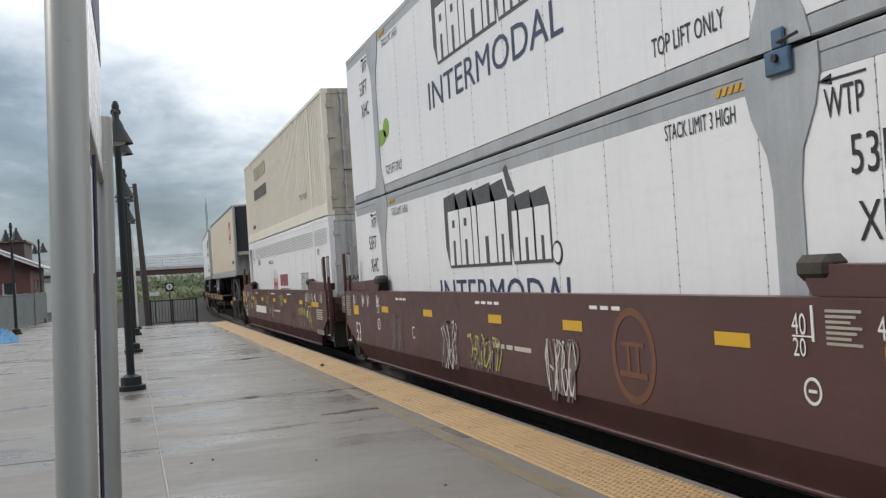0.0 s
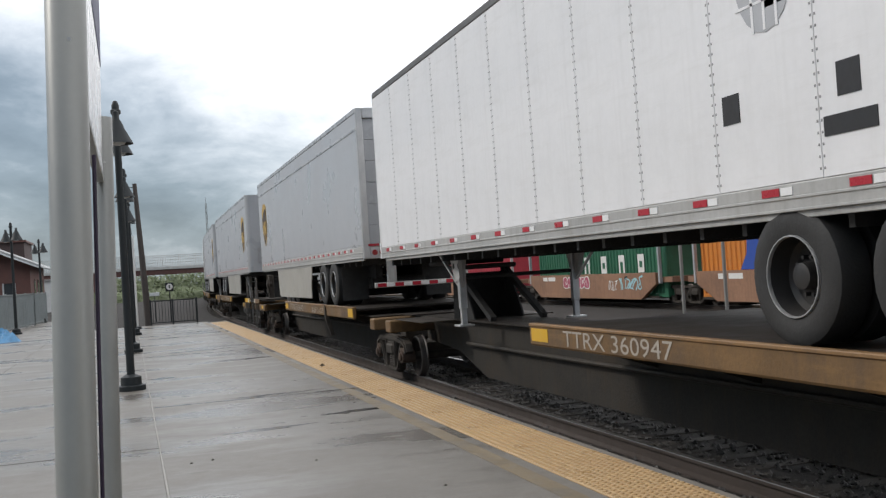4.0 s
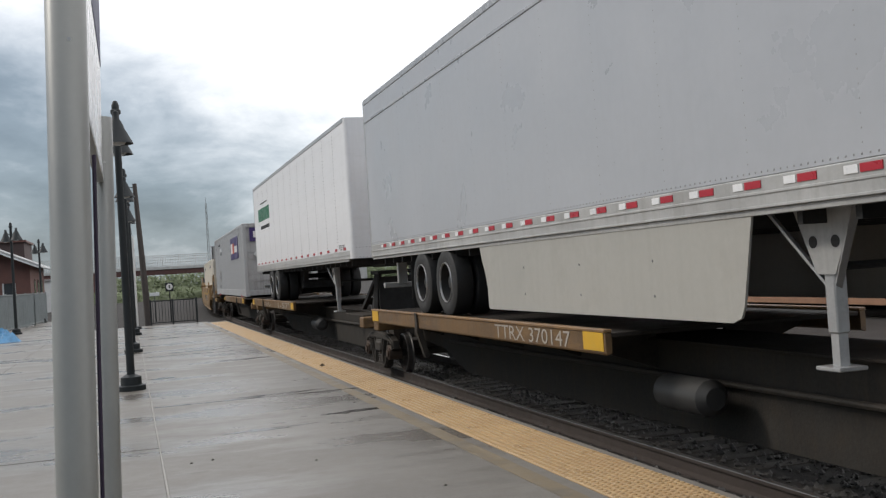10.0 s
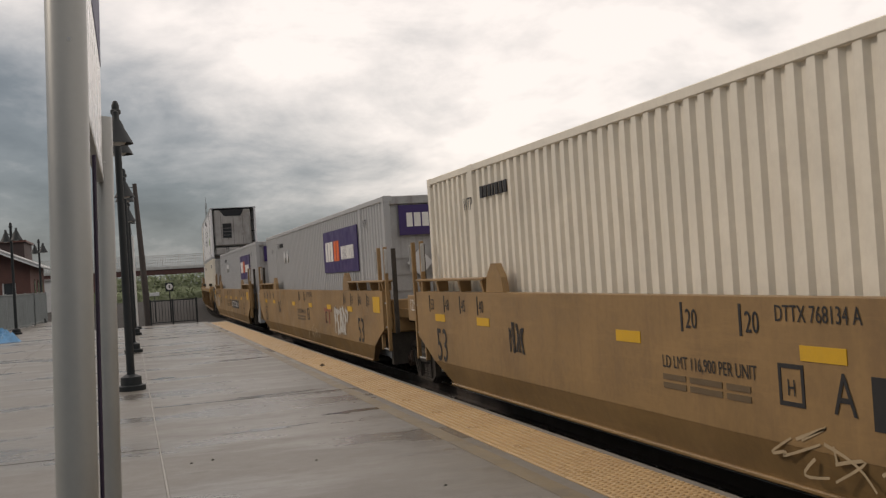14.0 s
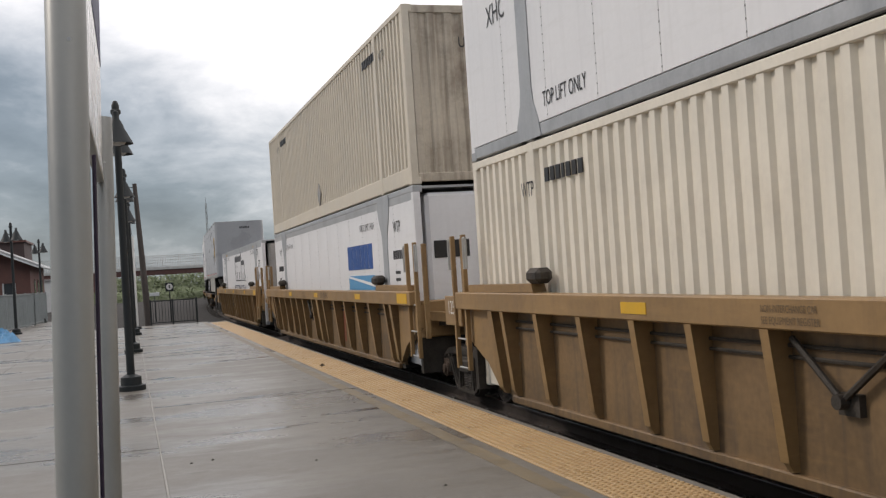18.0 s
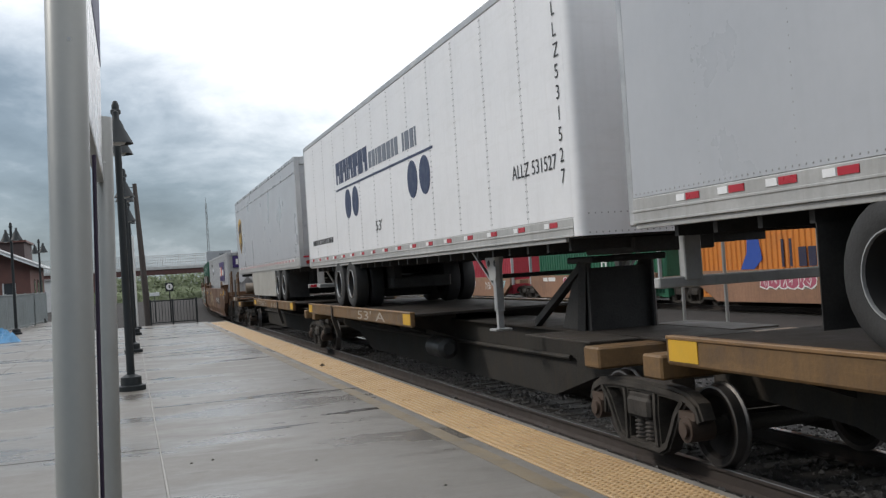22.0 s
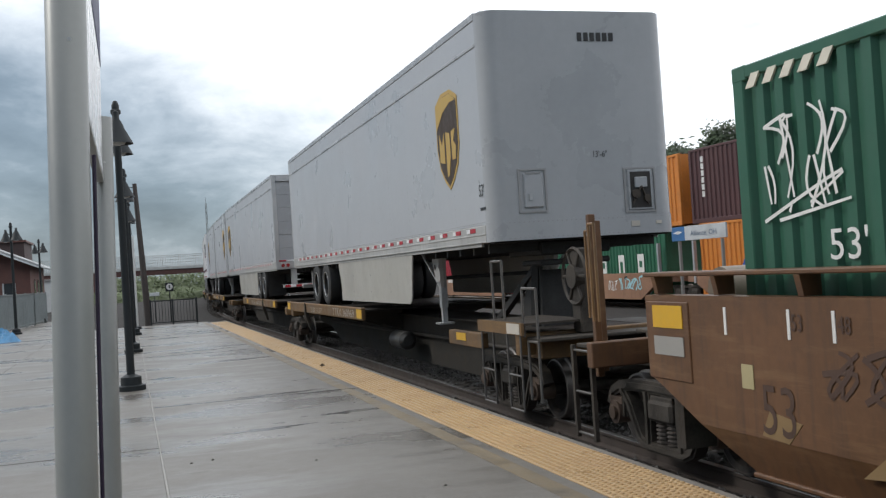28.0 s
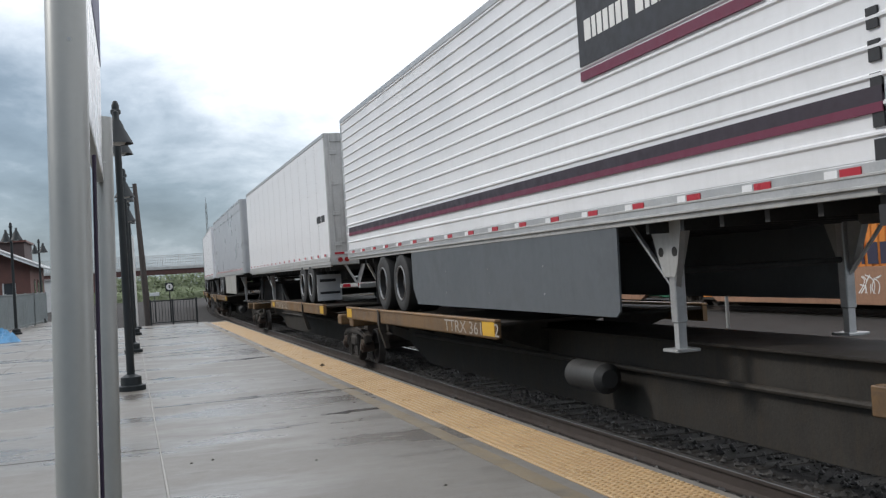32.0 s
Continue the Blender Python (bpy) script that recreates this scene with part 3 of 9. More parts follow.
# ---------------- ground, platform, track ----------------
def build_ground():
    m = M()
    n = 24
    e = [-3000, -900, -300, -100, -40, -15, 0, 3.53, 7.6, 8.6, 15, 18.0, 22.4, 25, 45, 80, 140, 300, 900, 3000]
    lev = {3.53: -0.557, 7.6: -0.557, 8.6: -0.66, 15: -0.66, 18.0: -0.557, 22.4: -0.557}
    for i in range(len(e) - 1):
        for j in range(len(e) - 1):
            a, b = lev.get(e[i], -0.6), lev.get(e[i + 1], -0.6)
            m.add([(e[i], e[j], a), (e[i + 1], e[j], b), (e[i + 1], e[j + 1], b), (e[i], e[j + 1], a)], [(0, 1, 2, 3)])
    solid("ground", m, BALLAST, "dark grey gravel ground and ballast beside the tracks", "ground", kind="structure")


build_ground()

SLAB_Y = [-5.7, 4.0, 13.4, 22.9, 32.3, 41.2]
SIDE_Y = [-5.7, 2.4, 10.05, 17.7, 25.6, 33.4, 41.2]
JOINTFILL = surface("dark_joint_filler", (0.035, 0.033, 0.03), 0.7)
SEALANT = surface("pale_joint_sealant", (0.30, 0.29, 0.27), 0.6, vary=0.2, scale=4)


def build_platform():
    pf = thing("pavement_platform", "wet grey concrete station platform cast in slabs", "platform", kind="structure")
    part("footing", M().box(-8.0, 3.535, -5.7, 41.2, -0.6, -0.03).box(-8.0, -2.5, 41.2, 58.0, -0.6, -0.03), EDGECON, pf)
    cols = [(-8.0, -5.2, SIDE_Y + [49.5, 58.0]), (-5.2, -2.5, SIDE_Y + [49.5, 58.0]), (-2.5, 0.185, SIDE_Y), (0.185, 2.865, SLAB_Y)]
    for x0, x1, ys in cols:
        for y0, y1 in zip(ys, ys[1:]):
            m = M().box(-(x1 - x0) / 2 + 0.004, (x1 - x0) / 2 - 0.004, -(y1 - y0) / 2 + 0.02, (y1 - y0) / 2 - 0.02, -0.028, 0, 0.008)
            part("slab", m, CONCRETE, pf, at=Matrix.Translation(((x0 + x1) / 2, (y0 + y1) / 2, 0)))
    part("joint_sealant", M().box(0.178, 0.192, -5.7, 41.2, -0.02, -0.002), SEALANT, pf)
    for y in SLAB_Y[1:-1]:
        part("joint_filler", M().box(0.195, 2.86, y - 0.019, y + 0.019, -0.02, -0.003), JOINTFILL, pf)
    for y in SIDE_Y[1:-1]:
        part("joint_filler", M().box(-8.0, 0.176, y - 0.019, y + 0.019, -0.02, -0.003), JOINTFILL, pf)
    for y0, y1 in zip(SLAB_Y, SLAB_Y[1:]):
        part("worn_line", M().box(2.60, 2.75, y0 + 0.02, y1 - 0.02, -0.01, 0.0025), FADEDLINE, pf)
    rnd = random.Random(17)
    for x, y, w, d in ((1.30, 10.55, 0.50, 0.11), (1.75, 13.62, 0.75, 0.10), (1.35, 23.9, 0.9, 0.22), (0.95, 30.6, 0.8, 0.35), (2.35, 11.2, 0.55, 0.13), (0.42, 17.5, 0.25, 0.2), (2.15, 20.2, 0.6, 0.2), (1.9, 33.2, 0.9, 0.4)):
        n = 22
        pts = [(x + w * math.cos(k * 6.2832 / n) * rnd.uniform(0.45, 1.1), y + d * math.sin(k * 6.2832 / n) * rnd.uniform(0.3, 1.1) + 0.10 * w * math.cos(k * 6.2832 / n)) for k in range(n)]
        part("puddle", M().prism(pts, 2, -0.004, 0.0015), PUDDLE, pf, "thin dark puddle on the concrete")
    for y, d in ((13.42, 0.07), (22.95, 0.14), (32.3, 0.25)):
        n = 26
        edge = [(0.21 + k * 2.63 / n, y + d * rnd.uniform(-0.9, -0.15)) for k in range(n + 1)] + [(0.21 + k * 2.63 / n, y + d * rnd.uniform(0.15, 0.9)) for k in range(n, -1, -1)]
        part("joint_stain", M().prism(edge, 2, -0.003, 0.0012), PUDDLE, pf, "dark damp line along a slab joint")
    # coping outside the tactile strip
    for y0, y1 in zip(SLAB_Y, SLAB_Y[1:]):
        part("coping", M().box(3.478, 3.56, y0 + 0.004, y1 - 0.004, -0.25, -0.004, 0.012), EDGECON, pf)
    st = thing("tactile_strip", "yellow tactile warning strip with raised domes along the platform edge", "tactile paving", kind="structure")
    tile = M().box(-0.302, 0.302, -0.607, 0.607, -0.028, 0.002, 0.004)
    for i in range(10):
        for j in range(20):
            x, y = -0.27 + i * 0.06, -0.575 + j * 0.0605
            tile.add([(x + r * math.cos(k * math.pi / 4), y + r * math.sin(k * math.pi / 4), z) for r, z in ((0.021, 0.0018), (0.018, 0.009), (0.010, 0.013)) for k in range(8)],
                     [(b + k, b + (k + 1) % 8, b + 8 + (k + 1) % 8, b + 8 + k) for b in (0, 8) for k in range(8)] + [tuple(range(16, 24))])
    me = mesh_of(tile, "tile", TACTILE)
    for k in range(32):
        part("tile", me, TACTILE, st, at=Matrix.Translation((3.172, 0.59 + k * 1.22 + 0.61 + (0.012 if k > 9 else 0), 0)))


build_platform()


def build_track(x_of, s0, s1, name, label, ties=True):
    tr = thing(name, label, "railway track", kind="structure")
    pts = []
    s = s0
    while s <= s1:
        pts.append(x_of(s))
        s += 60 if s < BEND - 61 else 4
    prof = [(-0.07, -0.17), (0.07, -0.17), (0.07, -0.155), (0.012, -0.135), (0.012, -0.045), (0.034, -0.035), (0.036, -0.006), (-0.036, -0.006), (-0.034, -0.035), (-0.012, -0.045), (-0.012, -0.135), (-0.07, -0.155)]
    top = [(-0.033, -0.008), (0.033, -0.008), (0.03, 0.0), (-0.03, 0.0)]
    for side in (-1, 1):
        for nm, pr, mat in (("rail", prof, RAIL), ("rail_head", top, RAILTOP)):
            m = M()
            vs = []
            for x, y, a in pts:
                for u, v in pr:
                    o = side * 0.752 + u
                    vs.append((x + o * math.cos(a), y - o * math.sin(a), RAIL_Z + v))
            k = len(pr)
            fs = [(i * k + j, i * k + (j + 1) % k, (i + 1) * k + (j + 1) % k, (i + 1) * k + j) for i in range(len(pts) - 1) for j in range(k)]
            m.add(vs, fs)
            part(nm, m, mat, tr)
    return tr


main_track = build_track(on_track, -60, 240, "railway_track", "main railway track with rusty rails on timber sleepers")
far_track = build_track(lambda s: (20.25, s, 0.0), -60, 240, "railway_track", "second railway track carrying the parked container train")


def build_sleepers():
    rnd = random.Random(4)
    me = mesh_of(M().box(-1.3, 1.3, -0.115, 0.115, -0.14, 0, 0.012), "sleeper", TIE)
    s = 2.6
    while s < 62:
        x, y, a = on_track(s)
        part("sleeper", me, TIE, main_track, at=Matrix.Translation((x + rnd.uniform(-0.05, 0.05), y, RAIL_Z - 0.165 + rnd.uniform(-0.015, 0.006))) @ Matrix.Rotation(-a + rnd.uniform(-0.02, 0.02), 4, "Z"))
        s += 0.53
    m = M()
    while s < 200:
        x, y, a = on_track(s)
        m.box(x - 1.3, x + 1.3, y - 0.11, y + 0.11, RAIL_Z - 0.3, RAIL_Z - 0.165)
        s += 0.53
    y = 12.0
    while y < 70:
        m.box(18.95, 21.55, y - 0.11, y + 0.11, RAIL_Z - 0.3, RAIL_Z - 0.165)
        y += 0.53
    tagged(part("sleepers", m, TIE, main_track), kind="stuff")
    # loose ballast
    st = M()
    for _ in range(17000):
        y = 3.5 + 40 * rnd.random() ** 1.7
        x = rnd.uniform(3.6, 9.4)
        r = rnd.uniform(0.018, 0.042)
        z = -0.556 + rnd.uniform(-0.010, 0.022) - (min(1, x - 7.6) * 0.1 if x > 7.6 else 0)
        c = [Vector((rnd.uniform(-1, 1), rnd.uniform(-1, 1), 0)) * r * 0.35 for _ in range(2)]
        j = lambda: r * rnd.uniform(0.75, 1.25)
        st.add([(x - j(), y + c[0].y, z), (x + c[0].x, y - j(), z), (x + j(), y + c[1].y, z), (x + c[1].x, y + j(), z), (x, y, z + j() * 0.8), (x, y, z - r)],
               [(0, 1, 4), (1, 2, 4), (2, 3, 4), (3, 0, 4), (1, 0, 5), (2, 1, 5), (3, 2, 5), (0, 3, 5)])
    solid("ballast", st, STONE, "loose grey ballast stones between the sleepers", "ballast", kind="stuff")


# ---------------- platform furniture ----------------
def lamp_post(x, y, turn=0.0):
    lp = thing("lamp_post", "dark green platform lamp post with two bell-shaped shades", "lamp post", "platform lamp posts", at=pose(x, y, 0, 0, 0, turn))
    part("base", M().lathe([(0, 0.0), (0.21, 0.0), (0.21, 0.07), (0.155, 0.085), (0.15, 0.20), (0.07, 0.24), (0, 0.24)], (0, 0, 0), 2, 20), LAMPPAINT, lp, smooth=True)
    part("pole", M().cyl((0, 0, 0.2), (0, 0, 4.2), 0.06, 14, 0.05), LAMPPAINT, lp, smooth=True)
    part("finial", M().lathe([(0.05, 4.15), (0.075, 4.17), (0.075, 4.22), (0.055, 4.24), (0.055, 4.30), (0.03, 4.36), (0, 4.37)], (0, 0, 0), 2, 12), LAMPPAINT, lp, smooth=True)
    for s in (-1, 1):
        arm = [(0, s * 0.05, 3.87)] + [(0, s * (0.05 + 0.56 * math.sin(k * math.pi / 10)), 3.87 + 0.24 * (1 - math.cos(k * math.pi / 5)) / 2) for k in range(1, 6)]
        part("arm", M().tube(arm, 0.018, 8), LAMPPAINT, lp)
        sh = part("shade", M().lathe([(0.0, 4.12), (0.045, 4.10), (0.05, 3.99), (0.085, 3.94), (0.115, 3.85), (0.20, 3.69), (0.23, 3.63), (0.205, 3.635), (0.12, 3.8), (0.0, 3.9)], (0, s * 0.61, 0), 2, 20), LAMPPAINT, lp, smooth=True)
        part("lens", M().lathe([(0.0, 3.60), (0.1, 3.62), (0.15, 3.68), (0.0, 3.70)], (0, s * 0.61, 0), 2, 14), plain("frosted_lens", (0.45, 0.46, 0.46), 0.3), sh, smooth=True)
    return lp


for lx, ly in ((-0.06, 16.0), (0.0, 25.15), (0.08, 34.2)):
    lamp_post(lx, ly)
lamp_post(-4.30, 42.6, 24)
lamp_post(-4.40, 56.5, 24)


def station_sign():
    """The two posts lean a little towards the track."""
    sg = thing("station_sign", "white platform sign with dark blue header on two leaning grey posts", "sign", at=pose(0, 0, 0, 0, 1.75, 0))
    for px, py, ph in ((-0.228, 3.55, 2.70), (-0.196, 6.95, 2.655)):
        p = part("post", M().lathe([(0, ph), (0.062, ph), (0.066, ph - 0.006), (0.066, 0.0)], (px, py, 0), 2, 28), POST, sg, smooth=True)
        part("base_plate", M().box(px - 0.13, px + 0.13, py - 0.13, py + 0.13, 0, 0.014, 0.004), POST, p)
        part("cap_screw", M().cyl((px + 0.012, py - 0.066, 2.355), (px + 0.012, py - 0.060, 2.355), 0.007, 10), ALU, p)
    # slim dark purple strip added along the near post's right edge
    part("conduit", M().cyl((-0.152, 3.60, 0.0), (-0.152, 3.60, 1.99), 0.007, 8), plain("dark_purple_strip", (0.03, 0.02, 0.045)), sg)
    part("panel", M().box(-0.235, -0.195, 3.70, 6.86, 2.27, 2.965, 0.003), SIGNWHITE, sg)
    part("header", M().box(-0.239, -0.191, 3.70, 6.86, 2.969, 3.55, 0.003), SIGNBLUE, sg)
    part("lower_rail", M().box(-0.24, -0.19, 3.62, 6.88, 2.225, 2.266, 0.004), POST, sg)
    return sg


station_sign()


def far_name_board():
    nb = thing("station_sign", "white station name board with a dark blue end on posts", "sign")
    for y in (24.25, 26.5):
        part("post", M().box(15.50, 15.58, y - 0.04, y + 0.04, -0.62, 1.86, 0.008), POST, nb)
    part("panel", M().box(15.47, 15.53, 23.95, 26.08, 1.87, 2.28, 0.004), surface("weathered_white_sign", (0.55, 0.57, 0.58), 0.45, vary=0.08, scale=2), nb)
    part("blue_end", M().box(15.47, 15.53, 26.084, 26.82, 1.87, 2.28, 0.004), plain("sign_blue", (0.05, 0.16, 0.36)), nb)
    fr = face("near", -15.468)
    words("Alliance, OH", 0.15, plain("blue_grey_lettering", (0.12, 0.17, 0.25)), nb, fr, -25.75, 1.99, width=1.35)
    patch("swoosh", [[(-26.72, 2.1), (-26.45, 2.16), (-26.2, 2.12), (-26.45, 2.06)]], SIGNWHITE, nb, fr)


far_name_board()


def end_railing():
    r = thing("railing", "black picket railing closing the end of the platform", "railing")
    x0, x1, y = 0.72, 2.46, 41.0
    for px in (x0, (x0 + x1) / 2 - 0.04, x1):
        part("post", M().box(px - 0.03, px + 0.03, y - 0.03, y + 0.03, 0, 1.0, 0.006), LAMPPAINT, r)
    for z in (0.94, 0.10):
        part("rail", M().box(x0 + 0.03, x1 - 0.03, y - 0.018, y + 0.018, z - 0.018, z + 0.018), LAMPPAINT, r)
    me = mesh_of(M().box(-0.008, 0.008, -0.008, 0.008, 0, 0.80), "picket", LAMPPAINT)
    n = 15
    for i in range(n):
        part("picket", me, LAMPPAINT, r, at=Matrix.Translation((x0 + (i + 0.7) * (x1 - x0) / n, y, 0.12)))


end_railing()


FENCE = [(-5.55, 36.0), (-5.07, 43.0), (-4.45, 52.5), (-4.30, 57.9)]


def side_fence():
    f = thing("fence", "pale grey galvanised picket fence along the back of the platform", "fence")
    pts = FENCE
    pk = mesh_of(M().box(-0.011, 0.011, -0.011, 0.011, -0.55, 1.5), "picket", MESHFENCE)
    for (xa, ya), (xb, yb) in zip(pts, pts[1:]):
        L = math.hypot(xb - xa, yb - ya)
        part("rail", M().beam((xa, ya, 1.54), (xb, yb, 1.54), 0.04, 0.04), MESHFENCE, f)
        part("rail", M().beam((xa, ya, 0.12), (xb, yb, 0.12), 0.04, 0.04), MESHFENCE, f)
        k = int(L / 2.4) + 1
        for i in range(k + 1):
            a = i / k
            part("post", M().box(-0.035, 0.035, -0.035, 0.035, 0, 1.60, 0.006), MESHFENCE, f, at=Matrix.Translation((xa + (xb - xa) * a, ya + (yb - ya) * a, 0)))
        k = int(L / 0.085)
        m = M()
        for i in range(k):
            a = (i + 0.5) / k
            x, y = xa + (xb - xa) * a, ya + (yb - ya) * a
            m.box(x - 0.012, x + 0.012, y - 0.008, y + 0.008, 0.05, 1.53)
        tagged(part("picket_infill", m, MESHFENCE, f), kind="stuff")


side_fence()


def tarp_heap():
    rnd = random.Random(8)
    m = M()
    n, k = 40, 16
    ph = [rnd.uniform(0, 6.28) for _ in range(8)]
    for i in range(k + 1):
        for j in range(n):
            a = 2 * math.pi * j / n
            r = 1 - i / k
            w = 1 + 0.16 * math.sin(3 * a + 1) + 0.07 * math.sin(7 * a + ph[0])
            fold = abs(math.sin(5 * a + ph[1] + 3 * r)) * 0.18 + abs(math.sin(9 * r + 4 * a + ph[2])) * 0.14 + rnd.uniform(-0.05, 0.05)
            z = 0.40 * (1 - r * r) * (1 + 0.3 * math.sin(2 * a + 0.6)) + fold * min(1, 3 * (1 - r)) * (r > 0)
            m.v.append((0.85 * r * w * math.cos(a), 0.5 * r * w * math.sin(a), max(0, z) if r < 1 else 0))
    for i in range(k):
        for j in range(n):
            a, b = i * n + j, i * n + (j + 1) % n
            m.f.append((a, b, b + n, a + n))
    solid("tarpaulin", m, BLUETARP, "crumpled blue plastic tarpaulin over a low heap on the platform", "tarpaulin", at=pose(-4.42, 36.2, 0) @ Matrix.Diagonal((0.9, 0.9, 0.62, 1)))
    heap = M()
    for i in range(9):
        for j in range(18):
            a, r = j * 0.349, 1 - i / 8
            heap.v.append((0.55 * r * math.cos(a) * (1 + 0.15 * math.sin(3 * a)), 0.5 * r * math.sin(a), (0.5 * (1 - r ** 1.6) + rnd.uniform(-0.035, 0.035)) if i else 0))
    for i in range(8):
        for j in range(18):
            a, b = i * 18 + j, i * 18 + (j + 1) % 18
            heap.f.append((a, b, b + 18, a + 18))
    solid("rubbish_heap", heap, plain("dark_red_cloth", (0.10, 0.055, 0.055)), "dark reddish heap beside the blue tarpaulin", "heap", at=pose(-4.75, 38.2, 0))


tarp_heap()

# timber pole leaning a little, with a bracket and a wire
pole = thing("utility_pole", "leaning weathered timber pole beside the platform railing", "utility pole", at=pose(0.66, 42.0, -0.6, 0, -2.4, 0))
part("shaft", M().cyl((0, 0, 0), (0, 0, 6.25), 0.15, 12, 0.085), TIMBERPOLE, pole, smooth=True)
part("bracket", M().tube([(-0.05, 0, 6.1), (-0.32, 0, 6.14), (-0.36, 0, 5.95)], 0.015), LAMPPAINT, pole)
part("cable", M().tube([(-0.30, 0, 6.0), (-0.34, 0, 5.0), (-0.26, 0, 3.6)], 0.008), LAMPPAINT, pole)
white_post = thing("post", "slim white painted post at the platform's end", "post", at=pose(0.16, 38.9, 0))
part("shaft", M().cyl((0, 0, 0), (0, 0, 3.4), 0.075, 14, 0.07), plain("white_post_paint", (0.62, 0.63, 0.62)), white_post, smooth=True)
part("foot", M().lathe([(0, 0), (0.17, 0), (0.17, 0.08), (0.09, 0.11)], (0, 0, 0), 2, 14), LAMPPAINT, white_post, smooth=True)


def dead_leaf(x, y, z, r, seed):
    rnd = random.Random(seed)
    n = 9
    m = M()
    rim = [(r * rnd.uniform(0.6, 1.2) * math.cos(k * 6.2832 / n), r * rnd.uniform(0.5, 1.0) * math.sin(k * 6.2832 / n), r * rnd.uniform(0.0, 0.5)) for k in range(n)]
    m.add([(0, 0, r * 0.8)] + rim + [(0, 0, 0)], [(0, 1 + k, 1 + (k + 1) % n) for k in range(n)] + [(n + 1, 1 + (k + 1) % n, 1 + k) for k in range(n)])
    solid("dead_leaf", m, DEADLEAF, "small dark curled dead leaf on the wet platform", "leaf", "litter on the platform", at=pose(x, y, z, 0, 0, seed * 40))


DEADLEAF = surface("dark_dead_leaf", (0.04, 0.03, 0.022), 0.7)
for k, (lx, ly, lz, lr) in enumerate(((3.02, 17.0, 0.013, 0.055), (0.60, 9.05, 0, 0.018), (1.48, 12.45, 0, 0.016), (1.40, 8.45, 0, 0.014), (0.42, 9.0, 0, 0.014), (2.05, 6.9, 0, 0.016))):
    dead_leaf(lx, ly, lz, lr, k + 1)


def round_sign():
    s = thing("trackside_sign", "small round white sign on a dark square board on a post", "sign", at=pose(2.15, 60.0, -0.6))
    part("post", M().cyl((0, 0, 0), (0, 0, 2.0), 0.03), LAMPPAINT, s)
    part("board", M().box(-0.22, 0.22, -0.03, 0, 1.78, 2.28, 0.02), LAMPPAINT, s)
    part("disc", M().cyl((0, -0.034, 2.04), (0, -0.030, 2.04), 0.18, 20), WHITEINK, s)
    part("symbol", M().box(-0.035, 0.035, -0.040, -0.034, 1.95, 2.13), INK, s)
    b = thing("trackside_sign", "low white board beside the track", "sign", at=pose(1.35, 62.0, -0.6))
    part("board", M().box(-0.28, 0.28, -0.02, 0.0, 1.55, 1.75, 0.01), TRIMWHITE, b)
    part("post", M().cyl((0, 0.02, 0), (0, 0.02, 1.6), 0.025), LAMPPAINT, b)


round_sign()


